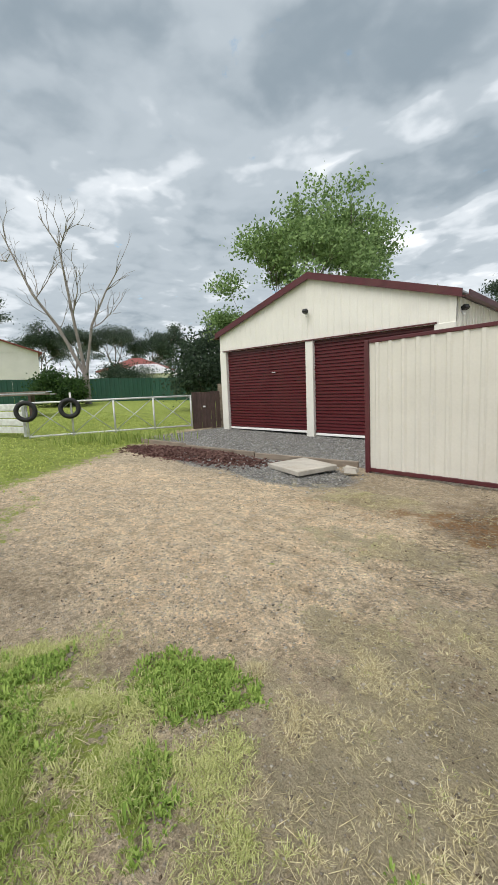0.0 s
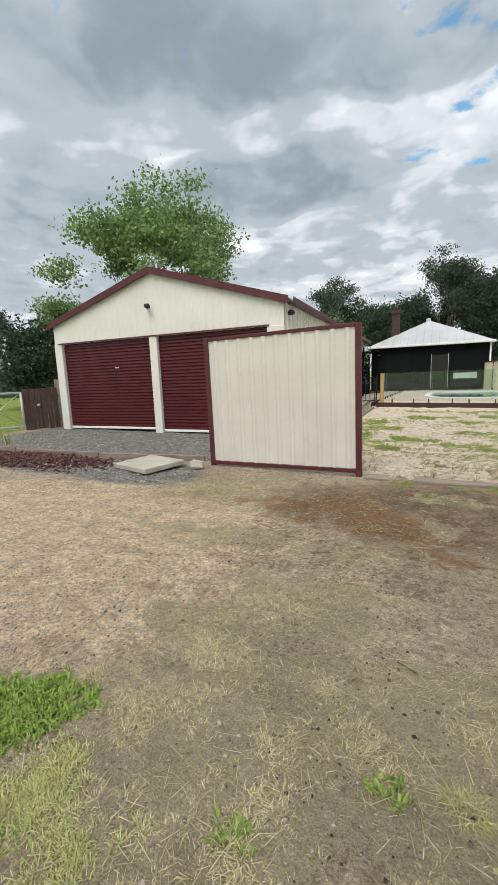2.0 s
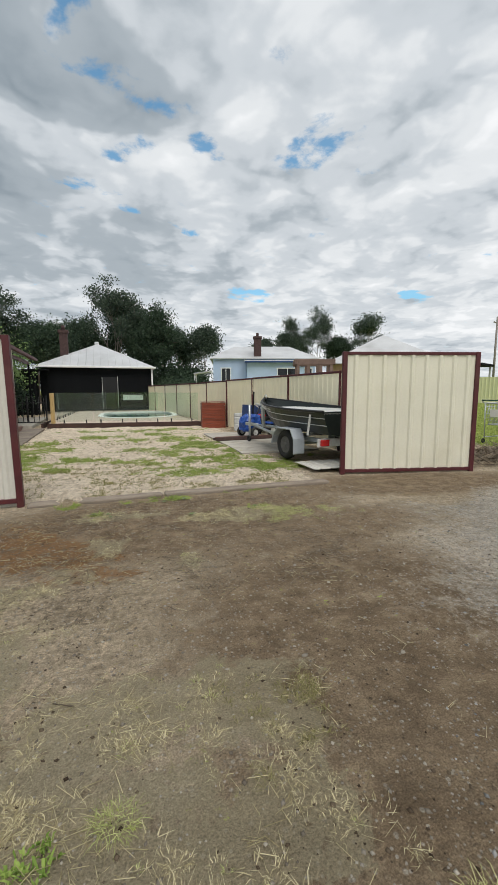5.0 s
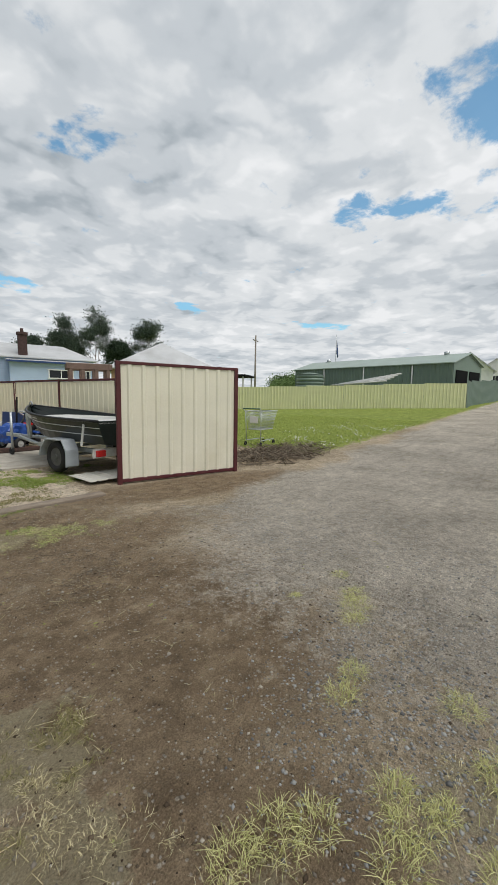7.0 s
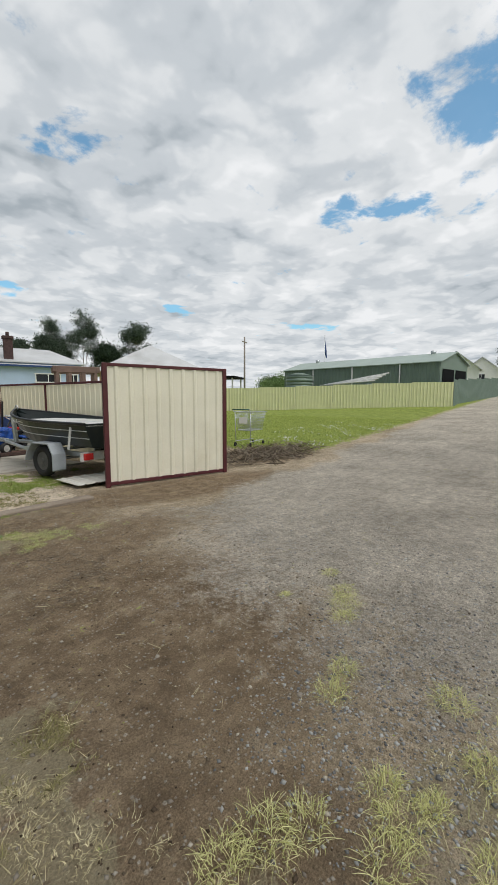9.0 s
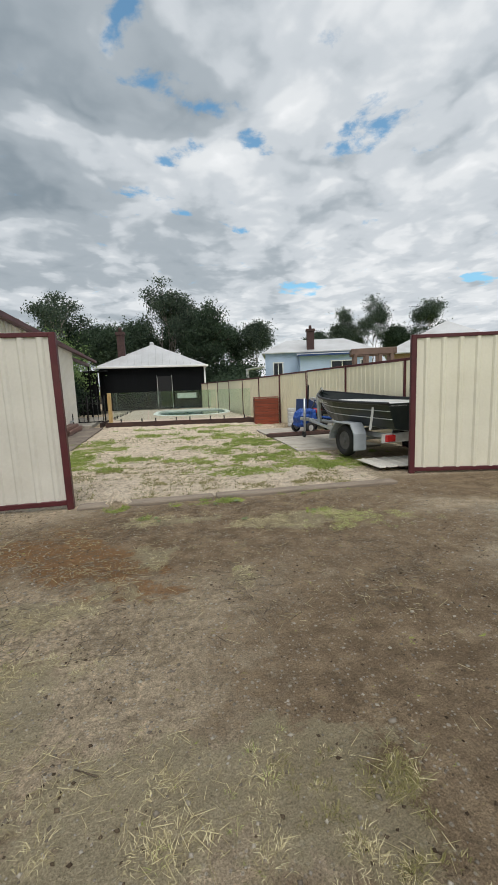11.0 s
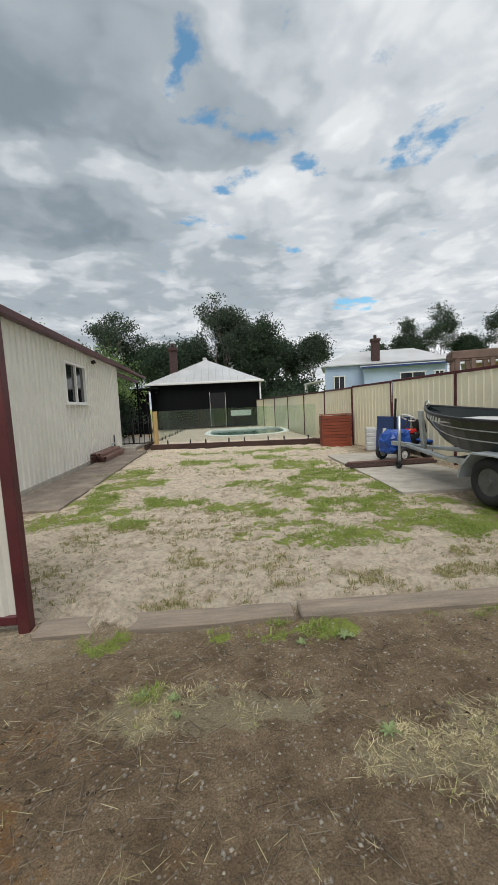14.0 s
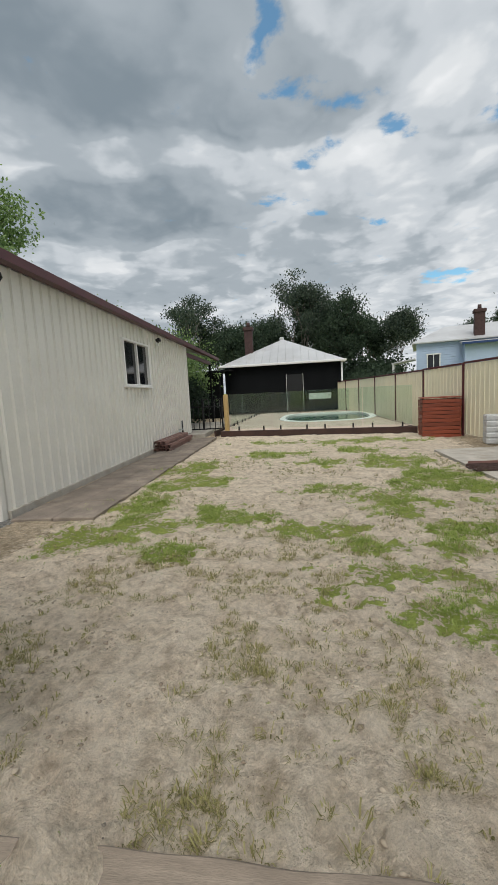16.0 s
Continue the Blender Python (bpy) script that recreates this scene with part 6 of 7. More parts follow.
def tree(name, label, x, y, h, width, seed, leaf, bark, leaf_size=0.3, per_tip=14, trunk=0.3, fork=0.3, depth=4, spread=0.62, clump=0.8, droop=0.0, z=None, split=(2, 3), squash=0.75, bare=False, tip_depth=2, thin=0.0):
    rng = random.Random(seed)
    verts, faces, tips = [], [], []
    t = thing(name, label, "tree", x, y, z)
    p = Vector((0, 0, -0.3))
    q = Vector((rng.uniform(-0.3, 0.3), rng.uniform(-0.3, 0.3), h * fork))
    grow(rng, verts, faces, p, q, h * 0.022 * trunk / 0.3, h * 0.017 * trunk / 0.3, 10)
    n = rng.randint(3, 4)
    for k in range(n):
        a = math.tau * (k + rng.random() * 0.5) / n
        branches(rng, q, (math.cos(a) * spread, math.sin(a) * spread, 1.0), h * 0.27, h * 0.011 * trunk / 0.3, depth, spread, verts, faces, tips, droop, split)
    branches(rng, q, (0.05, 0.0, 1.0), h * 0.3, h * 0.012 * trunk / 0.3, depth, spread, verts, faces, tips, droop, split)
    # bring the whole to the wanted height and width
    if thin:
        order = [i // 6 for i in range(len(tips))]
        keep = {k: rng.random() > thin for k in set(order)}
        tips = [p for p, k in zip(tips, order) if keep[k]]
    top = max(v[2] for v in verts)
    wid = max(max(abs(v[0]), abs(v[1])) for v in verts)
    kz, kx = (h - clump * 0.5) / top, max(0.3, (width / 2 - clump * 0.5)) / wid
    bend = lambda v: (v[0] * (kx if v[2] > h * fork * 0.9 else 1), v[1] * (kx if v[2] > h * fork * 0.9 else 1), v[2] * kz)
    verts = [bend(v) for v in verts]
    tips = [(Vector(bend(p)), d) for p, d in tips if d <= tip_depth]
    part("trunk", from_arrays("trunk", verts, faces, bark), None, t, "branching trunk and limbs")
    if not bare:
        v, f = leaves(rng, tips, per_tip, clump, leaf_size, squash)
        part("crown", np_mesh("crown", v, f, leaf), None, t, "uneven leafy crown")
    return t


tree("shade_tree", "broad fresh green feathery tree behind the garage", -11.6, 9.9, 10.2, 9.5, 11, LEAF_BRIGHT, BARK, 0.10, 15, 0.24, 0.28, 5, 0.66, 0.62, 0.0, None, (2, 3), 0.34, tip_depth=1, thin=0.14)


def dead_tree():
    """A bare tree: a short bole, three long leaning limbs and thin forked twigs."""
    rng = random.Random(23)
    t = thing("dead_tree", "tall bare dead tree with pale forked limbs", "tree", -25.6, 3.9)
    rt = Vector((0.66, 0.745, 0))
    at = lambda u, z, d=0.0: rt * (0.9 * u + 0.4) + Vector((-0.745, 0.66, 0)) * d + Vector((0, 0, 0.9 * z))
    verts, faces, tips = [], [], []
    grow(rng, verts, faces, at(0, -0.4), at(0, 2.2), 0.24, 0.19, 10)
    limbs = (
        ([(0, 2.0), (-1.7, 5.5), (-3.3, 7.8), (-4.4, 10.4), (-5.0, 11.8)], 0.20, 0.4),
        ([(0, 2.1), (-0.4, 5.5), (-0.7, 8.5), (-0.9, 10.7), (-2.0, 12.6)], 0.19, -0.3),
        ([(0.05, 2.0), (0.7, 5.5), (1.85, 7.8), (3.0, 9.6)], 0.17, 0.5),
        ([(-0.9, 10.7), (-0.3, 11.4), (0.6, 11.8)], 0.06, -1.0), ([(-4.4, 10.4), (-5.2, 10.2), (-6.0, 10.5)], 0.05, 1.5),
        ([(0.6, 5.2), (1.4, 5.6), (2.3, 6.4)], 0.07, 0.2), ([(-3.0, 7.4), (-2.3, 8.6), (-1.9, 9.8)], 0.07, 0.9), ([(-0.5, 6.2), (0.2, 7.6), (0.5, 9.0)], 0.08, -1.0))
    for pts, r, d in limbs:
        n = len(pts) - 1
        for k in range(n):
            a, b = at(*pts[k], d * k / n), at(*pts[k + 1], d * (k + 1) / n)
            grow(rng, verts, faces, a, b, 0.62 * r * (1 - 0.8 * k / n), 0.62 * r * (1 - 0.8 * (k + 1) / n), 7)
            for q in range(3):
                p = a.lerp(b, rng.random())
                if p.z > 4.2:
                    h = (b - a).normalized() + Vector((rng.uniform(-1, 1), rng.uniform(-1, 1), rng.uniform(-0.1, 0.7))) * 0.8
                    branches(rng, p, h, rng.uniform(0.6, 1.3), 0.028, 2, 0.5, verts, faces, tips, 0.0, (1, 2))
    part("trunk", from_arrays("trunk", verts, faces, BARK_PALE), None, t, "pale bare trunk and limbs")


dead_tree()
GUMS = (
    (0.2, 45.5, 14.6, 7.5, 31, 0), (4.6, 44.5, 11.6, 8.5, 32, 1), (-3.5, 46.0, 10.0, 7.0, 33, 1), (-12.5, 44.0, 12.6, 11.0, 34, 0), (-8.3, 45.0, 9.6, 7.0, 35, 1), (10.6, 45.0, 9.6, 4.5, 36, 0), (-17, 46, 9.0, 7.0, 37, 1),
    (28.6, 60.5, 13.2, 6.5, 38, 0), (33.0, 58.5, 14.6, 6.0, 39, 0), (30.5, 62.0, 10.5, 6, 40, 1), (40.4, 54.0, 12.8, 6.0, 41, 0), (37, 58, 9.5, 5.5, 42, 1), (24.5, 63, 10.0, 6, 43, 0), (46, 58, 9, 6, 44, 0),
    (-62, 2, 15.0, 11, 45, 0), (-72, 14, 11.0, 12, 46, 1), (-68, 25, 10.5, 11, 47, 0), (-65, 34, 11.0, 11, 48, 0), (-60, 42, 11.5, 11, 49, 1), (-50, 47, 12.0, 10, 50, 0), (-40, 50, 11.5, 10, 51, 1), (-68, -8, 15.0, 12, 52, 1), (-30, 50, 11.5, 10, 53, 0), (-70, 19, 10.5, 11, 54, 0), (-64, 30, 9.5, 10, 63, 1), (-55, 45, 10, 10, 64, 0),
    (102.0, 9.0, 9.0, 8.0, 57, 1), (-5.8, 41.0, 8.6, 6.5, 58, 1), (2.4, 48.0, 12.0, 8, 59, 1), (7.6, 48.5, 9.6, 6, 60, 1), (-10.6, 48.0, 9.4, 7, 61, 1), (-20.5, 44, 9.5, 7, 62, 0),
)
for x, y, h, w, seed, kind in GUMS:
    tree("gum_tree", "tall olive gum tree with open clumped foliage" if kind == 0 else "dense dark green tree in the far tree line", x, y, h, w, seed, LEAF_GUM if kind == 0 else LEAF_DARK, BARK_PALE if kind == 0 else BARK, 0.15, 42 if kind == 0 else 18, 0.3, 0.30 if kind == 0 else 0.16, 3 if kind == 0 else 4, 0.7 if kind == 0 else 0.55, 0.95 if kind == 0 else 0.9, tip_depth=0 if kind == 0 else 1, thin=0.1 if kind == 0 else 0.15, squash=0.5 if kind == 0 else 0.75)


def shrub(name, label, x, y, h, w, seed, leaf, size=0.1, count=11000, z=None):
    """A bush: many leaves in overlapping lobes on short stems."""
    g = np.random.default_rng(seed)
    rng = random.Random(seed)
    t = thing(name, label, "shrub", x, y, z)
    tips, verts, faces = [], [], []
    for k in range(16):
        a, r = g.uniform(0, math.tau), (w / 2) * math.sqrt(g.uniform(0, 1)) * 0.8
        p = Vector((r * math.cos(a), r * math.sin(a), h * (0.25 + 0.6 * g.uniform() * (1 - r / w))))
        tips.append((p, 0))
        grow(rng, verts, faces, (0.1 * math.cos(a), 0.1 * math.sin(a), -0.1), p, 0.04, 0.015, 5)
    part("stems", from_arrays("stems", verts, faces, BARK), None, t)
    v, f = leaves(rng, tips, count // 16, min(w, h) * 0.27, size, 0.8, 1.4)
    v[:, 2] = np.maximum(v[:, 2], 0.0)
    part("foliage", np_mesh("foliage", v, f, leaf), None, t)


# the bush at (-5.4, 17.6) is added to darken the gap under the gutter
for x, y, h, w, seed, leaf in ((-15.7, 6.7, 4.2, 3.0, 61, LEAF_DARK), (-14.2, 8.6, 4.6, 3.6, 62, LEAF_DARK), (-24.9, 2.4, 2.3, 3.4, 64, LEAF_SHRUB), (-13.2, 10.2, 5.2, 4.0, 66, LEAF_BRIGHT), (-9.8, 18.5, 7.2, 5.0, 67, LEAF_BRIGHT), (-6.4, 19.5, 6.3, 4.4, 68, LEAF_BRIGHT), (-30.0, 9.5, 3.4, 5.0, 69, LEAF_DARK), (-27.5, -4.5, 3.0, 4.5, 70, LEAF_DARK), (36.8, 21.8, 2.9, 3.6, 71, LEAF_SHRUB), (35.4, 20.6, 3.0, 4.0, 72, LEAF_BRIGHT), (-5.4, 17.6, 2.5, 2.8, 73, LEAF_DARK), (5.5, 27.0, 2.5, 4.0, 74, LEAF_DARK)):
    shrub("shrub", "bushy fresh green garden shrub" if leaf != LEAF_DARK else "dense dark green bush", x, y, h, w, seed, leaf)

for x, y, h, w, seed in ((3.6, 43.0, 5.6, 7.0, 81), (8.2, 44.5, 5.0, 6.0, 82), (-2.2, 43.5, 5.0, 6.5, 83), (6.0, 42.0, 4.0, 5.0, 84)):
    shrub("shrub", "dense dark green understorey below the gum trees", x, y, h, w, seed, LEAF_DARK, 0.22, 9000)


def pine(x, y, h, w, seed):
    t = thing("pine_tree", "dark layered conifer beside the lane", "tree", x, y)
    rng = random.Random(seed)
    verts, faces, tips = [], [], []
    grow(rng, verts, faces, (0, 0, -0.2), (0, 0, h), 0.28, 0.04, 8)
    z = h * 0.12
    while z < h * 0.98:
        r = w / 2 * (1 - z / h) + 0.25
        for k in range(7):
            a = rng.uniform(0, math.tau)
            e = Vector((r * math.cos(a), r * math.sin(a), z + 0.12 * r))
            grow(rng, verts, faces, (0, 0, z), e, 0.05, 0.015, 4)
            for s in range(1, 5):
                tips.append((Vector((0, 0, z)).lerp(e, s / 4), 0))
        z += h * 0.055
    part("trunk", from_arrays("trunk", verts, faces, BARK), None, t)
    v, f = leaves(rng, tips, 10, 0.45, 0.35, 0.35, 2.0)
    part("crown", np_mesh("crown", v, f, LEAF_DARK), None, t)


pine(63.0, -7.2, 10.5, 8.0, 81)


def palm(x, y, h, seed):
    t = thing("palm_tree", "tall palm with long drooping fronds", "palm tree", x, y)
    rng = random.Random(seed)
    bm = bmesh.new()
    for k in range(14):
        bm_tube(bm, (0, 0, h * k / 14 - 0.1), (0, 0, h * (k + 1) / 14 - 0.1), 0.24 + 0.02 * (k % 2), 0.22 + 0.02 * (k % 2), 12)
    part("trunk", bm, BARK, t, "ringed grey trunk")
    for k in range(18):
        a, rise_ = k * 2.4, 0.9 - 1.1 * (k / 18)
        L_ = 3.0
        verts, faces = [], []
        p, d = Vector((0, 0, h)), Vector((math.cos(a), math.sin(a), rise_ + 0.3)).normalized()
        side = Vector((-math.sin(a), math.cos(a), 0))
        pts = []
        for s in range(15):
            pts.append(p.copy())
            p = p + d * L_ / 14
            d = (d + Vector((0, 0, -0.13))).normalized()
        for s in range(14):
            grow(rng, verts, faces, pts[s], pts[s + 1], 0.03 * (1 - s / 16), 0.03 * (1 - (s + 1) / 16), 4)
        for s in range(2, 15):
            for j in range(2):
                for sg in (-1, 1):
                    o = pts[s].lerp(pts[s - 1], 0.5 * j)
                    l = 0.62 * math.sin(math.pi * (0.12 + 0.8 * s / 15)) + 0.08
                    e = o + side * sg * l * 0.55 + Vector((0, 0, -l * 0.85)) + d * 0.12
                    b = len(verts)
                    w = 0.022
                    verts += [tuple(o - d * w), tuple(o + d * w), tuple(e)]
                    faces.append((b, b + 1, b + 2))
        part("frond", from_arrays("frond", verts, faces, LEAF_GUM), None, t)


palm(11.4, -7.05, 7.3, 82)

# ---- shopping trolley and sticks beside the lane ----


def trolley():
    t = thing("shopping_trolley", "abandoned wire shopping trolley at the paddock edge", "shopping trolley", 9.75, 1.95, None, 100)
    x0, x1 = 0.24, 0.28

    def rim(z, half, ya, yb):
        return [(-half, ya, z), (half, ya, z), (half, yb, z), (-half, yb, z)]

    lo, hi = rim(0.45, 0.2, -0.32, 0.36), rim(0.95, 0.27, -0.46, 0.42)
    for name, ring in (("lower_rim", lo), ("upper_rim", hi)):
        bm = bmesh.new()
        for a, b in zip(ring, ring[1:] + ring[:1]):
            bm_tube(bm, a, b, 0.012, None, 6)
        part(name, bm, GALV, t)
    for k, side_name in enumerate(("front_mesh", "flank_mesh", "back_mesh", "flank_mesh")):
        a0, b0, a1, b1 = (Vector(v) for v in (lo[k], lo[(k + 1) % 4], hi[k], hi[(k + 1) % 4]))
        bm = bmesh.new()
        for j in range(1, 14):
            bm_tube(bm, a0.lerp(b0, j / 14), a1.lerp(b1, j / 14), 0.0035, None, 4)
        for j in range(1, 6):
            bm_tube(bm, a0.lerp(a1, j / 6), b0.lerp(b1, j / 6), 0.0035, None, 4)
        part(side_name, bm, GALV, t)
    bm = bmesh.new()
    for j in range(9):
        x = -0.2 + 0.05 * j
        bm_tube(bm, (x, -0.32, 0.45), (x, 0.36, 0.45), 0.0035, None, 4)
    part("basket_floor", bm, GALV, t)
    part("handle", T((-0.27, 0.52, 1.02), (0.27, 0.52, 1.02), 0.016), GREEN_DARK, t, "green plastic handle")
    part("card_holder", B((0, 0.40, 0.72), (0.26, 0.012, 0.17), 0, 0.004), WHITE, t, "white card holder")
    for s in (-1, 1):
        part("handle_arm", T((s * 0.27, 0.42, 0.95), (s * 0.27, 0.52, 1.02), 0.012, None, 6), GALV, t)
        part("upright", T((s * 0.23, 0.40, 0.14), (s * 0.25, 0.42, 0.95), 0.013, None, 6), GALV, t)
        part("base_rail", T((s * 0.24, 0.42, 0.15), (s * 0.17, -0.42, 0.15), 0.013, None, 6), GALV, t)
        for y in (0.42, -0.42):
            part("castor", bm_ring(bmesh.new(), (s * (0.24 if y > 0 else 0.17), y, 0.062), (1, 0, 0), 0.042, 0.02, 14, 6), RUBBER, t)


trolley()

# ---- loose ground cover, each kind one object ----
G_RNG = np.random.default_rng(7)
STICK = leaf_mat("grey_brown_sticks", (0.13, 0.10, 0.075), (0.46, 0.39, 0.30))
PEBBLE = leaf_mat("mixed_pebbles", (0.20, 0.17, 0.135), (0.62, 0.57, 0.49), 0.85)
BLUE_METAL = leaf_mat("grey_crushed_stone", (0.17, 0.17, 0.17), (0.60, 0.60, 0.59), 0.8)
GRASS_OLIVE = leaf_mat("olive_grass", (0.17, 0.16, 0.06), (0.46, 0.42, 0.20))
PADDOCK = leaf_mat("bright_paddock_grass", (0.25, 0.33, 0.07), (0.52, 0.58, 0.17))
GRASS_YELLOW = leaf_mat("yellowed_grass", (0.42, 0.43, 0.16), (0.84, 0.82, 0.46))
CHIP = leaf_mat("red_brown_chips", (0.09, 0.045, 0.04), (0.30, 0.18, 0.155), 0.9)


def stuff(name, label, category, me):
    return tagged(new(name, me), label, category, kind="stuff")


def floor_z(x, y):
    near = np.clip((14 - np.hypot(x - 0.5, y - 2)) / 4, 0, 1)
    Z = zones(x, y)
    return rise(x, y) + wrinkle(x, y) * near * (0.8 + 1.4 * Z[0]) + 0.07 * Z[8] * near - 0.008


def scatter(n, x0, x1, y0, y1, chance=None):
    x, y = G_RNG.uniform(x0, x1, n), G_RNG.uniform(y0, y1, n)
    if chance is not None:
        keep = G_RNG.uniform(0, 1, n) < chance(x, y)
        x, y = x[keep], y[keep]
    return x, y


def patchy(x, y, f=2.3, k=0.0):
    """Natural patchiness between 0 and 1."""
    v = np.sin(f * x + 1.9 * np.sin(0.8 * f * y + k)) * np.cos(1.13 * f * y + 1.4 * np.sin(0.9 * f * x + 2 * k)) + 0.6 * np.sin(2.7 * f * x - 1.9 * f * y + k)
    return np.clip(0.5 + 0.42 * v, 0, 1)


def blade_mesh(name, x, y, h, w, lean, material, jitter=0.35):
    """Bent blades: a quad and a tip each."""
    n = len(x)
    z = floor_z(x, y)
    a = G_RNG.uniform(0, math.tau, n)
    l = lean * G_RNG.uniform(0.4, 1.3, n)
    hh = h * G_RNG.uniform(1 - jitter, 1 + jitter, n)
    ww = w * G_RNG.uniform(0.7, 1.3, n)
    dx, dy = np.cos(a), np.sin(a)
    sx, sy = -dy * ww / 2, dx * ww / 2
    P = np.empty((n, 5, 3))
    mx, my, mz = x + dx * l * hh * 0.35, y + dy * l * hh * 0.35, z + hh * 0.6
    tx, ty, tz = x + dx * l * hh, y + dy * l * hh, z + hh * np.clip(1.05 - 0.45 * l, 0.12, 1)
    P[:, 0] = np.stack([x - sx, y - sy, z - 0.01], -1)
    P[:, 1] = np.stack([x + sx, y + sy, z - 0.01], -1)
    P[:, 2] = np.stack([mx + sx * 0.8, my + sy * 0.8, mz], -1)
    P[:, 3] = np.stack([mx - sx * 0.8, my - sy * 0.8, mz], -1)
    P[:, 4] = np.stack([tx, ty, tz], -1)
    i = np.arange(n) * 5
    f = np.concatenate([np.stack([i, i + 1, i + 2], -1), np.stack([i, i + 2, i + 3], -1), np.stack([i + 3, i + 2, i + 4], -1)])
    return np_mesh(name, P.reshape(-1, 3), f, material)


def straw_mesh(name, x, y, length, thick, material, lift=0.02):
    """Straws and twigs lying about, three-sided."""
    n = len(x)
    z = floor_z(x, y)
    a = G_RNG.uniform(0, math.tau, n)
    L_ = length * G_RNG.uniform(0.35, 1.4, n)
    r = thick * G_RNG.uniform(0.6, 1.4, n)
    up = G_RNG.uniform(-0.1, 1.0, n) * lift
    c, s = np.cos(a), np.sin(a)
    P = np.empty((n, 6, 3))
    for e, sign in ((0, -0.5), (3, 0.5)):
        px, py = x + sign * c * L_, y + sign * s * L_
        pz = z + r + (up if e else 0)
        for k in range(3):
            b = k * math.tau / 3
            P[:, e + k] = np.stack([px - s * r * math.cos(b), py + c * r * math.cos(b), pz + r * math.sin(b)], -1)
    i = np.arange(n) * 6
    f = []
    for k in range(3):
        k2 = (k + 1) % 3
        f += [np.stack([i + k, i + k2, i + 3 + k2], -1), np.stack([i + k, i + 3 + k2, i + 3 + k], -1)]
    f += [np.stack([i, i + 2, i + 1], -1), np.stack([i + 3, i + 4, i + 5], -1)]
    return np_mesh(name, P.reshape(-1, 3), np.concatenate(f), material)


def clump_mesh(name, x, y, per, radius, h, w, material, flat=0.6):
    """Tufts: thin bent blades fanning out of many separate roots."""
    m = len(x)
    n = m * per
    size = np.repeat(np.exp(G_RNG.normal(0, 0.35, m)), per)
    a = G_RNG.uniform(0, math.tau, n)
    root = np.sqrt(G_RNG.uniform(0, 1, n)) * 0.5 * radius * size
    cx, cy = np.repeat(x, per) + root * np.cos(a), np.repeat(y, per) + root * np.sin(a)
    z = np.repeat(floor_z(x, y), per)
    a = a + G_RNG.normal(0, 0.7, n)
    reach = radius * size * G_RNG.uniform(0.3, 1.25, n)
    hh = h * size * G_RNG.uniform(0.3, 1.2, n) * (1 - flat * G_RNG.uniform(0, 1, n))
    ww = w * G_RNG.uniform(0.6, 1.3, n) / 2
    dx, dy = np.cos(a), np.sin(a)
    bend = G_RNG.normal(0, 0.35, n) * reach
    P = np.empty((n, 5, 3))
    sx, sy = -dy * ww, dx * ww
    mx, my = cx + dx * reach * 0.5, cy + dy * reach * 0.5
    tx, ty = cx + dx * reach - dy * bend, cy + dy * reach + dx * bend
    P[:, 0] = np.stack([cx - sx, cy - sy, z - 0.008], -1)
    P[:, 1] = np.stack([cx + sx, cy + sy, z - 0.008], -1)
    P[:, 2] = np.stack([mx + sx, my + sy, z + hh], -1)
    P[:, 3] = np.stack([mx - sx, my - sy, z + hh], -1)
    P[:, 4] = np.stack([tx, ty, z + hh * G_RNG.uniform(0.15, 1.1, n) + 0.003], -1)
    i = np.arange(n) * 5
    f = np.concatenate([np.stack([i, i + 1, i + 2], -1), np.stack([i, i + 2, i + 3], -1), np.stack([i + 3, i + 2, i + 4], -1)])
    return np_mesh(name, P.reshape(-1, 3), f, material)


def pebble_mesh(name, x, y, size, material, flat=0.6, spread=0.38, rounded=False):
    """Small broken stones: lopsided octahedra half sunk in the dirt."""
    n = len(x)
    z = floor_z(x, y)
    s = size * np.exp(np.clip(G_RNG.normal(0, spread, n), -1.0, 0.8))
    a = G_RNG.uniform(0, math.tau, n)
    if rounded:
        bm = bmesh.new()
        bmesh.ops.create_icosphere(bm, subdivisions=1, radius=1.0)
        base = np.array([tuple(v.co) for v in bm.verts])
        tri = np.array([[v.index for v in f.verts] for f in bm.faces])
        bm.free()
    else:
        base = np.array([(1, 0, 0), (0, 1, 0), (-1, 0, 0), (0, -1, 0), (0, 0, 1), (0, 0, -1)], float)
        tri = np.array([(0, 1, 4), (1, 2, 4), (2, 3, 4), (3, 0, 4), (1, 0, 5), (2, 1, 5), (3, 2, 5), (0, 3, 5)])
    k = len(base)
    P = base[None] * (s[:, None] * G_RNG.uniform(0.65, 1.25, (n, k)))[:, :, None]
    P[:, :, 0] *= G_RNG.uniform(0.7, 1.3, n)[:, None]
    P[:, :, 2] *= flat
    c, q = np.cos(a)[:, None], np.sin(a)[:, None]
    X, Y = P[:, :, 0] * c - P[:, :, 1] * q, P[:, :, 0] * q + P[:, :, 1] * c
    P = np.stack([X + x[:, None], Y + y[:, None], P[:, :, 2] + (z + s * 0.15)[:, None]], -1)
    f = (np.arange(n)[:, None, None] * k + tri[None]).reshape(-1, 3)
    return np_mesh(name, P.reshape(-1, 3), f, material)


Zf = lambda k: (lambda x, y: zones(x, y)[k])
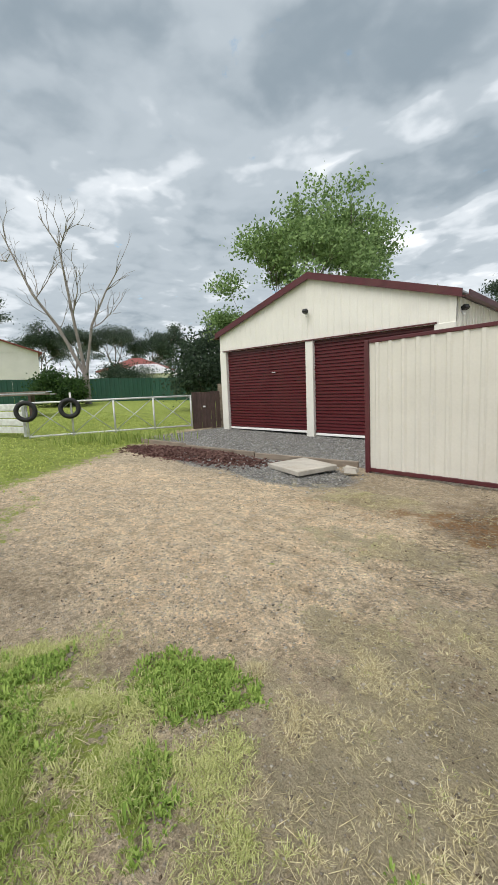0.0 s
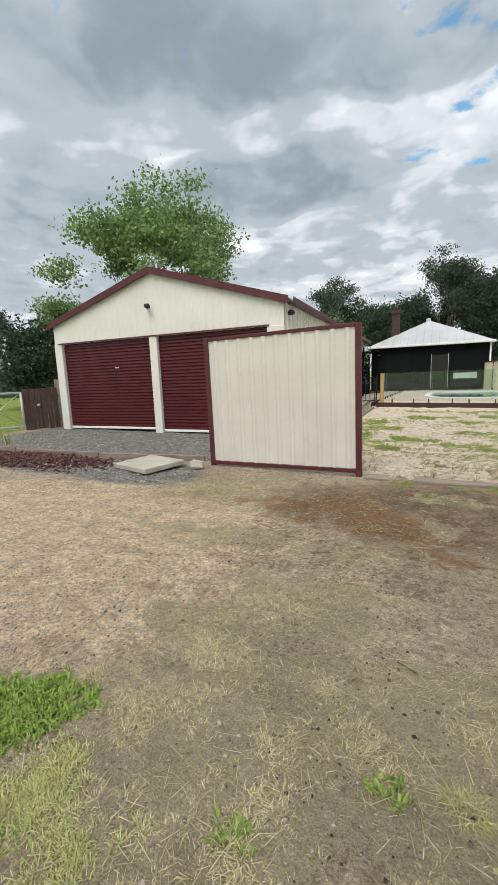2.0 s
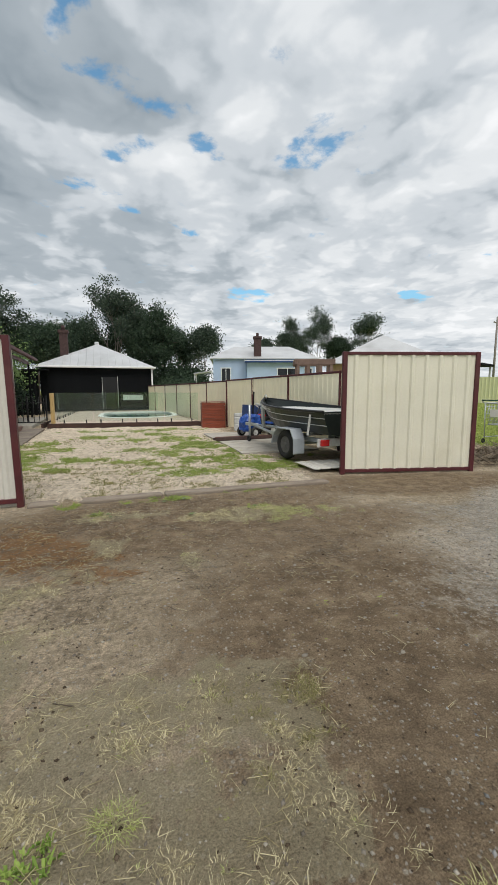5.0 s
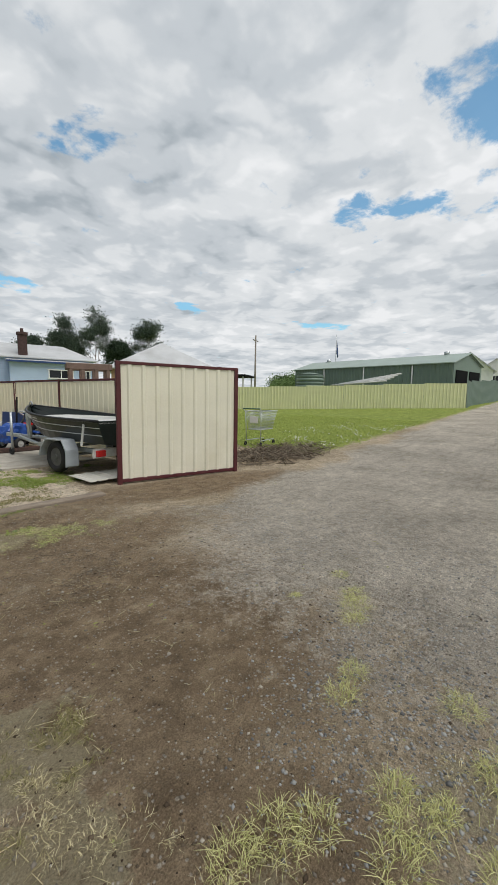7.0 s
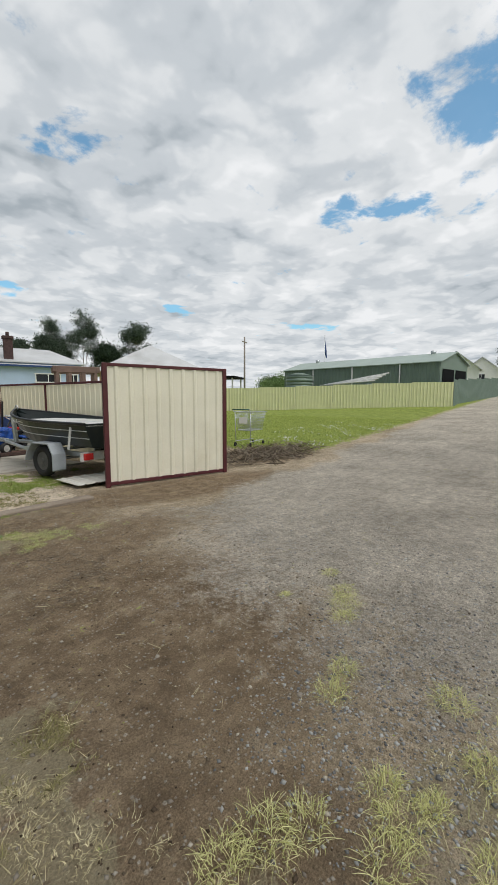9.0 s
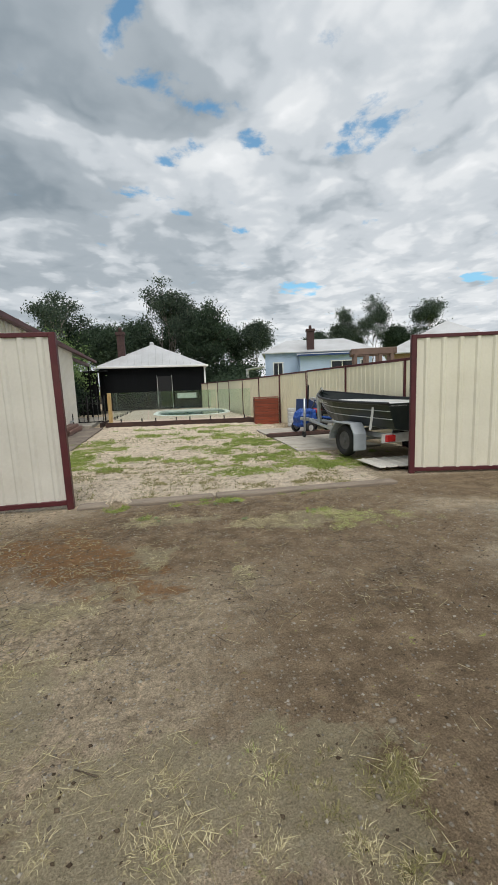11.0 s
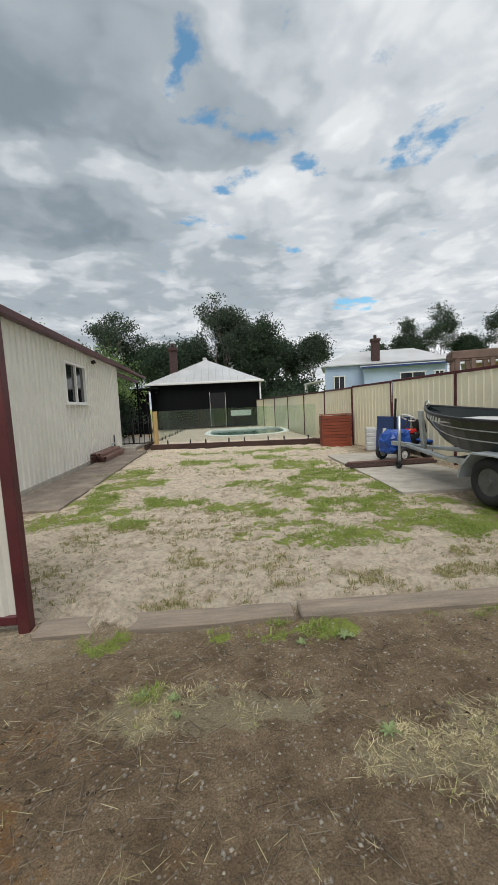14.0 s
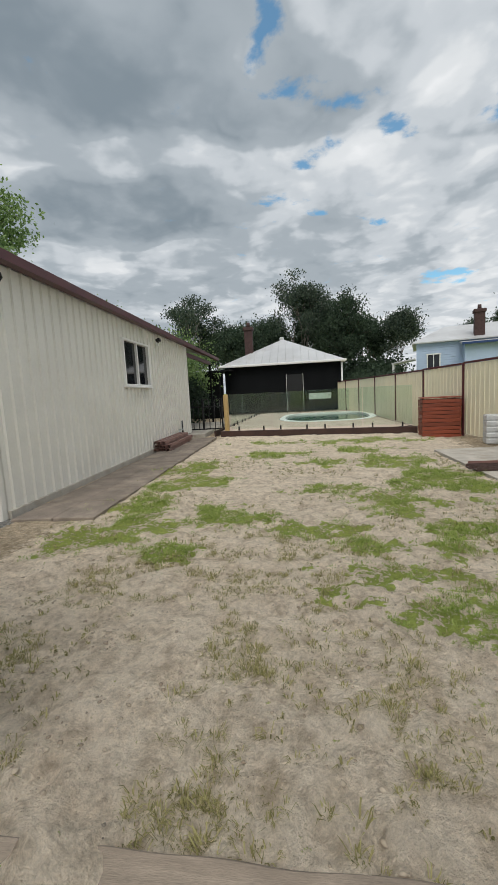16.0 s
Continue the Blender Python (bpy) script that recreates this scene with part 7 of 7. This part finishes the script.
# pebbles over the bare apron, more of them on the pale gravel
apron = lambda x, y: (1 - zones(x, y)[1]) * (1 - zones(x, y)[0]) * (0.25 + 0.75 * patchy(x, y, 1.7)) * (0.45 + 0.55 * zones(x, y)[3]) * (1 - 0.55 * zones(x, y)[6])
x, y = scatter(110000, -6.5, 4.5, -6, 0.1, apron)
stuff("pebbles", "small pale pebbles scattered on the dirt", "pebbles", pebble_mesh("pebbles", x, y, 0.0056, PEBBLE))
x, y = scatter(90, -6.0, 4.5, -5.5, 0.0)
stuff("stones", "loose fist-sized and smaller stones on the dirt", "stones", pebble_mesh("stones", x, y, 0.011, PEBBLE, 0.6, 0.25, True))
lane_near = lambda x, y: np.maximum(0.25 * zones(x, y)[2] * np.clip((8 - x) / 4, 0, 1), np.clip(1.3 - np.hypot((x - 3.3) / 0.9, (y + 4.75) / 0.7), 0, 1)) * (0.3 + 0.7 * patchy(x, y, 1.1, 2))
x, y = scatter(100000, 2.2, 8, -5.9, -0.4, lane_near)
stuff("lane_gravel", "loose grey crushed stone on the lane", "gravel", pebble_mesh("lane_gravel", x, y, 0.006, BLUE_METAL, 0.6, 0.4))
x, y = scatter(16000, -9.4, -2.1, -1.5, 3.5, Zf(5))
stuff("drive_gravel", "grey crushed stone on the garage drive", "gravel", pebble_mesh("drive_gravel", x, y, 0.013, BLUE_METAL))
x, y = scatter(5200, -8, -3.8, -2.0, 0.2, lambda x, y: zones(x, y)[8] ** 1.5)
stuff("bark_chips", "heap of red-brown bark chips beside the drive", "bark chips", straw_mesh("bark_chips", x, y, 0.06, 0.013, CHIP, 0.03))
CLOD = leaf_mat("damp_sand_clods", (0.40, 0.33, 0.25), (0.62, 0.54, 0.43), 0.95)
x, y = scatter(24000, -1.6, 4.0, 0.0, 9.0, lambda x, y: zones(x, y)[0] * patchy(x, y, 3.3, 8) ** 2 * (0.4 + 0.6 * np.clip((4 - y) / 4, 0, 1)))
stuff("sand_clods", "small trampled clods of damp sand", "sand", pebble_mesh("sand_clods", x, y, 0.007, CLOD, 0.45, 0.45, True))
# straw, dry turf, litter
ragged = lambda x, y, f, k: np.clip(3.2 * (rough_field(x, y, f, k, 3) - 0.42), 0, 1)
dryness = lambda x, y: zones(x, y)[7] * ragged(x, y, 5.0, 21) * (1 - zones(x, y)[2])
x, y = scatter(24000, -2.2, 3.8, -5.9, -0.3, dryness)
stuff("dry_turf", "short straw-coloured dead grass in loose tufts", "dry grass", clump_mesh("dry_turf", x, y, 16, 0.04, 0.012, 0.0022, GRASS_DRY))
x, y = scatter(9000, -2.2, 3.8, -5.9, -0.3, lambda x, y: dryness(x, y) * ragged(x, y, 3.0, 22))
stuff("sparse_turf", "sparse yellow-green grass among the straw", "grass", clump_mesh("sparse_turf", x, y, 14, 0.03, 0.014, 0.0022, GRASS_MIX, 0.4))
x, y = scatter(2600, 1.5, 2.1, -4.15, -3.5, lambda x, y: 0.45 * blob(x, y, 1.8, -3.82, 0.17, 0.24) * ragged(x, y, 9.0, 33))
stuff("olive_patch", "low olive turf at the edge of the bare wheel track", "grass", clump_mesh("olive_patch", x, y, 10, 0.026, 0.013, 0.0022, GRASS_OLIVE, 0.4))
litter = lambda x, y: np.clip(zones(x, y)[7] * 0.9 + zones(x, y)[4] * 0.55 + 0.05, 0, 1) * ragged(x, y, 3.1, 23) * (1 - zones(x, y)[2])
x, y = scatter(64000, -3.0, 4.0, -5.8, -0.25, litter)
stuff("straw_litter", "loose bleached straw lying on the dirt", "straw", straw_mesh("straw_litter", x, y, 0.06, 0.0011, GRASS_DRY, 0.02))
x, y = scatter(9000, -0.4, 3.0, -2.9, -0.35, lambda x, y: np.clip(0.12 + zones(x, y)[7], 0, 1) * ragged(x, y, 2.6, 24))
stuff("cut_straw", "longer bleached stalks strewn before the sleepers", "straw", straw_mesh("cut_straw", x, y, 0.06, 0.0010, GRASS_DRY, 0.02))
x, y = scatter(9000, -0.6, 3.2, -2.9, -0.3, lambda x, y: ragged(x, y, 4.0, 25))
stuff("dead_stalks", "brown dead stalks matted into the dirt", "straw", straw_mesh("dead_stalks", x, y, 0.07, 0.0014, STICK, 0.015))
x, y = scatter(520, -3.5, 8.5, -5.0, 1.6, litter)
stuff("twigs", "thin grey twigs lying on the dirt", "twigs", straw_mesh("twigs", x, y, 0.13, 0.0026, STICK, 0.02))
x, y = scatter(2600, 6.9, 10.6, -0.5, 2.2, lambda x, y: np.clip(1.3 - np.hypot((x - 8.7) / 1.5, (y - 0.6) / 0.85), 0, 1))
stuff("stick_pile", "low heap of dead sticks and prunings beside the panel", "stick pile", straw_mesh("stick_pile", x, y, 0.4, 0.008, STICK, 0.2))
# crumbs of earth
EARTH = leaf_mat("dark_earth_crumbs", (0.07, 0.05, 0.035), (0.22, 0.17, 0.12), 0.95)
x, y = scatter(12000, -3.0, 4.2, -5.6, -0.2, lambda x, y: (1 - zones(x, y)[1]) * ragged(x, y, 1.6, 26))
stuff("earth_crumbs", "dark crumbs of earth on the trodden dirt", "earth", pebble_mesh("earth_crumbs", x, y, 0.005, EARTH, 0.6, 0.5))
# green weeds in the foreground and along the edging
core = lambda x, y: np.maximum.reduce([blob(x, y, -0.62, -4.47, 0.25, 0.2, 20, 0.9), 0.9 * blob(x, y, -0.27, -4.83, 0.15, 0.1), 0.8 * blob(x, y, -0.36, -4.24, 0.1, 0.05), 0.7 * blob(x, y, -0.95, -5.1, 0.22, 0.18), 0.7 * blob(x, y, 0.5, -4.45, 0.06, 0.05), 0.6 * blob(x, y, 0.92, -4.12, 0.05, 0.04), 0.9 * blob(x, y, -1.2, -5.0, 0.15, 0.15)])
x, y = scatter(15000, -1.6, 1.0, -5.6, -3.9, core)
stuff("weeds", "bright green clover-like weeds on the dirt", "weeds", clump_mesh("weeds", x, y, 7, 0.02, 0.022, 0.008, WEED, 0.5))
x, y = scatter(22000, -1.9, 0.5, -5.8, -4.3, lambda x, y: np.maximum(blob(x, y, -0.72, -4.98, 0.6, 0.42), 0.7 * blob(x, y, -0.2, -4.75, 0.3, 0.22)) * ragged(x, y, 5.0, 27))
stuff("turf", "yellow-green grass round the weeds", "grass", clump_mesh("turf", x, y, 12, 0.032, 0.017, 0.0026, GRASS_MIX, 0.4))
x, y = scatter(6000, -1.9, 0.0, -5.8, -4.5, lambda x, y: np.maximum(blob(x, y, -0.62, -5.2, 0.25, 0.12), blob(x, y, -0.3, -4.87, 0.14, 0.1)))
stuff("green_turf", "fresh green grass blades beside the weeds", "grass", clump_mesh("green_turf", x, y, 12, 0.03, 0.022, 0.0028, GRASS_GREEN, 0.3))
clumps = lambda x, y: np.maximum.reduce([blob(x, y, *e) for e in ((1.78, -0.21, 0.3, 0.07, 4), (1.55, -0.16, 0.12, 0.04, 0), (0.47, -0.26, 0.13, 0.07, 0), (1.19, -0.22, 0.06, 0.06, 0), (2.5, -0.16, 0.2, 0.05, 0), (2.69, -0.88, 0.14, 0.09, 0), (3.1, -0.12, 0.3, 0.04, 0), (0.85, -0.7, 0.06, 0.05, 0))])
x, y = scatter(8000, 0.0, 3.6, -1.1, 0.0, lambda x, y: clumps(x, y) * ragged(x, y, 8.0, 34))
stuff("edge_grass", "fresh green grass growing against the sleepers", "grass", clump_mesh("edge_grass", x, y, 9, 0.035, 0.024, 0.0032, GRASS_GREEN, 0.5))
x, y = scatter(7000, 2.0, 3.8, -1.7, -0.6, lambda x, y: 0.6 * blob(x, y, 2.95, -1.2, 0.6, 0.2, -8) * ragged(x, y, 6.0, 28))
stuff("mouth_grass", "thin olive grass in the dirt before the panel", "grass", clump_mesh("mouth_grass", x, y, 9, 0.032, 0.013, 0.0028, GRASS_MIX, 0.5))
couch = lambda x, y: np.maximum.reduce([blob(x, y, e[0], e[1], 1.3 * e[2], 1.3 * e[3], e[4], 2.8) for e in COUCH]) * ragged(x, y, 3.2, 29)
x, y = scatter(58000, -2.0, 4.6, 0.12, 5.5, couch)
stuff("yard_grass", "patchy green couch grass in the sand", "grass", clump_mesh("yard_grass", x, y, 9, 0.035, 0.022, 0.004, GRASS_GREEN, 0.5))
x, y = scatter(11000, -2.0, 4.6, 5.5, 11.4, couch)
stuff("yard_grass_far", "green grass strip before the pool deck", "grass", clump_mesh("yard_grass_far", x, y, 8, 0.05, 0.035, 0.008, GRASS_GREEN, 0.4))
olive = lambda x, y: np.maximum.reduce([k * blob(x, y, *e) for k, e in ((1.0, (1.35, 0.2, 0.5, 0.14, 4)), (1.0, (0.86, 0.2, 0.09, 0.17, 0)), (0.8, (2.4, 0.3, 0.7, 0.2, 0)), (0.5, (0.85, 1.2, 0.22, 0.6, 8)), (0.4, (1.3, 0.8, 0.5, 0.35, 0)), (0.55, (-0.45, 0.85, 0.25, 0.2, 0)), (0.4, (0.0, 1.7, 0.5, 0.5, 0)), (0.35, (0.9, 2.0, 0.9, 0.6, 0)), (0.6, (0.15, 0.22, 0.16, 0.1, 0)), (0.8, (3.2, 0.5, 0.7, 0.3, 0)))]) * ragged(x, y, 5.0, 30) ** 0.7
x, y = scatter(26000, -1.6, 3.8, 0.06, 4.0, olive)
stuff("olive_turf", "thin olive and straw grass on trampled sand", "grass", clump_mesh("olive_turf", x, y, 13, 0.032, 0.022, 0.0034, GRASS_OLIVE, 0.5))
x, y = scatter(8000, -1.6, 3.6, 0.15, 7.0, lambda x, y: zones(x, y)[0] * ragged(x, y, 1.3, 31) * 0.55)
stuff("sand_seedlings", "sparse dull green sprigs dotted over the sand", "grass", clump_mesh("sand_seedlings", x, y, 8, 0.026, 0.024, 0.0055, GRASS_OLIVE, 0.5))
# paddocks
far_e = lambda x, y: np.where((x > 8.6) & (y > -0.5), zones(x, y)[1] ** 2, 0)
x, y = scatter(30000, 8.6, 19, -0.5, 14, far_e)
stuff("paddock_grass", "green paddock grass", "grass", blade_mesh("paddock_grass", x, y, 0.05, 0.03, 1.3, PADDOCK))
x, y = scatter(1400, 10.5, 17, 0.3, 3.5, lambda x, y: patchy(x, y, 1.6, 1) ** 3)
stuff("clover_flowers", "white clover flowers in the paddock", "clover", pebble_mesh("clover_flowers", x, y, 0.02, WHITE, 1.0, 0.3))
far_w = lambda x, y: np.where((x < -5.0) & (y < 2.6), zones(x, y)[1] ** 2, 0) * (0.4 + 0.6 * patchy(x, y, 1.2, 3))
x, y = scatter(42000, -24, -5.0, -7, 6, far_w)
stuff("west_grass", "mown green grass by the paddock gate", "grass", blade_mesh("west_grass", x, y, 0.05, 0.025, 1.3, PADDOCK))
x, y = scatter(3000, -11.5, -7.2, -3.0, 1.0, lambda x, y: ell(x, y, -9.3, -1.0, 1.3, 0.5, 50) ** 2)
stuff("rank_grass", "long rank grass along the gate's foot", "grass", blade_mesh("rank_grass", x, y, 0.32, 0.02, 0.7, GRASS_GREEN))
x, y = scatter(15000, 2.3, 4.2, -6.4, -5.0, lambda x, y: ell(x, y, 3.2, -5.6, 0.55, 0.36) ** 2 * (0.15 + 0.85 * patchy(x, y, 5, 2)))
stuff("lane_turf", "dense yellow-green wiry grass beside the gravel", "grass", blade_mesh("lane_turf", x, y, 0.032, 0.0026, 1.8, GRASS_YELLOW))
lane_s = lambda x, y: np.where((x > 3.6) & (y < -4.2), zones(x, y)[1], 0) * (0.3 + 0.7 * patchy(x, y, 2.2, 3))
x, y = scatter(26000, 3.6, 18, -9, -4.2, lane_s)
stuff("verge_grass", "yellow-green grass on the lane's verge", "grass", blade_mesh("verge_grass", x, y, 0.06, 0.010, 1.3, PADDOCK))


def grass_tuft(x, y, n, h, r, material, label):
    """A wiry tuft: thin arching blades of uneven length, some lying flat."""
    a = G_RNG.uniform(0, math.tau, n)
    rr = r * np.sqrt(G_RNG.uniform(0, 1, n)) * 0.75
    px, py = rr * np.cos(a), rr * np.sin(a) * G_RNG.uniform(0.6, 1.0)
    a = a + G_RNG.normal(0, 1.3, n)
    out = r * G_RNG.uniform(0.1, 0.75, n)
    hh = h * G_RNG.uniform(0.25, 1.1, n) * np.clip(1.2 - rr / r, 0.3, 1)
    w = 0.0009 * G_RNG.uniform(0.6, 1.4, n)
    c, s = np.cos(a), np.sin(a)
    twist = G_RNG.normal(0, 0.25, n) * out
    P = np.empty((n, 7, 3))
    for k, (f, z, t) in enumerate(((0.0, -0.2, 0.0), (0.3, 0.75, 0.1), (0.7, 1.0, 0.5))):
        qx, qy = px + c * out * f - s * twist * t, py + s * out * f + c * twist * t
        P[:, 2 * k] = np.stack([qx - s * w, qy + c * w, hh * z], -1)
        P[:, 2 * k + 1] = np.stack([qx + s * w, qy - c * w, hh * z], -1)
    P[:, 6] = np.stack([px + c * out - s * twist, py + s * out + c * twist, hh * G_RNG.uniform(0.1, 0.95, n)], -1)
    i = np.arange(n) * 7
    f = np.concatenate([np.stack(q, -1) for q in ((i, i + 1, i + 3), (i, i + 3, i + 2), (i + 2, i + 3, i + 5), (i + 2, i + 5, i + 4), (i + 4, i + 5, i + 6))])
    ob = new("grass_tuft", np_mesh("grass_tuft", P.reshape(-1, 3), f, material))
    ob.matrix_basis = pose(x, y, float(floor_z(np.array([x]), np.array([y]))[0]))
    tagged(ob, label, "grass tuft", "tufts on the gravel")


TUFTS = ((3.77, -4.14, 0.16, 0.17), (3.92, -4.05, 0.14, 0.15), (3.62, -4.22, 0.12, 0.13), (2.96, -4.50, 0.15, 0.13), (3.15, -4.46, 0.14, 0.12), (3.28, -4.95, 0.12, 0.14), (2.65, -4.89, 0.18, 0.13), (2.60, -4.98, 0.14, 0.13), (2.25, -4.66, 0.16, 0.15), (2.36, -4.74, 0.14, 0.14), (2.10, -4.60, 0.12, 0.13), (2.45, -5.00, 0.12, 0.13), (2.71, -5.05, 0.1, 0.1), (2.99, -5.15, 0.14, 0.12), (4.15, -3.81, 0.08, 0.1), (3.6, -3.75, 0.06, 0.07), (2.73, -5.47, 0.15, 0.14), (2.62, -5.26, 0.14, 0.14), (2.87, -5.33, 0.15, 0.14), (3.15, -5.3, 0.14, 0.14), (3.4, -5.45, 0.15, 0.15), (1.14, -4.07, 0.09, 0.11), (-0.42, -4.16, 0.1, 0.09), (-0.14, -4.24, 0.12, 0.13), (-0.04, -4.32, 0.1, 0.12), (0.08, -4.69, 0.1, 0.07))
for x, y, h, r in TUFTS:
    grass_tuft(x, y, 170, h * 0.34, r * 0.85, GRASS_YELLOW if x > 1.5 else GRASS_DRY if -0.5 < x < 0 and y > -4.4 else GRASS_MIX, "pale yellow-green tuft of wiry grass on gravel" if x > 1.5 else "pale wiry tuft of grass on bare dirt")


def rosette(x, y, r, seed):
    """A flat weed: toothed leaves round one root."""
    rng = random.Random(seed)
    t = thing("weed_plant", "broad-leaved grey-green weed growing in the dirt", "weed", x, y, float(floor_z(np.array([x]), np.array([y]))[0]), rng.uniform(0, 360), "weeds by the sleepers")
    for k in range(9):
        a = k * 2.4 + rng.uniform(-0.2, 0.2)
        l = r * rng.uniform(0.7, 1.15)
        bm = bmesh.new()
        rows = []
        for i in range(5):
            f = i / 4
            w = 0.17 * l * math.sin(math.pi * min(0.97, 0.12 + 0.85 * f)) * (1.1 if i % 2 else 0.8)
            z = 0.012 + 0.35 * l * math.sin(math.pi * 0.75 * f) * rng.uniform(0.7, 1.0)
            p, s_ = Vector((l * f * math.cos(a), l * f * math.sin(a), z)), Vector((-math.sin(a), math.cos(a), 0))
            rows.append([bm.verts.new(p + s_ * w), bm.verts.new(p - Vector((0, 0, 0.02 * l))), bm.verts.new(p - s_ * w)])
        for p0, p1 in zip(rows, rows[1:]):
            for j in range(2):
                bm.faces.new([p0[j], p0[j + 1], p1[j + 1], p1[j]])
        part("leaf", bm, WEED_GREY, t)


WEED_GREY = mat("grey_green_leaf", (0.17, 0.22, 0.085), 0.6, 0, 0.25, 8, 60, 0.1)
for k, (x, y, r) in enumerate(((1.86, -0.33, 0.055), (1.61, -0.35, 0.04), (2.62, -0.88, 0.04), (0.82, -0.69, 0.035), (0.97, -0.73, 0.04), (1.00, -0.82, 0.03), (1.86, -0.98, 0.045))):
    rosette(x, y, r, 90 + k)
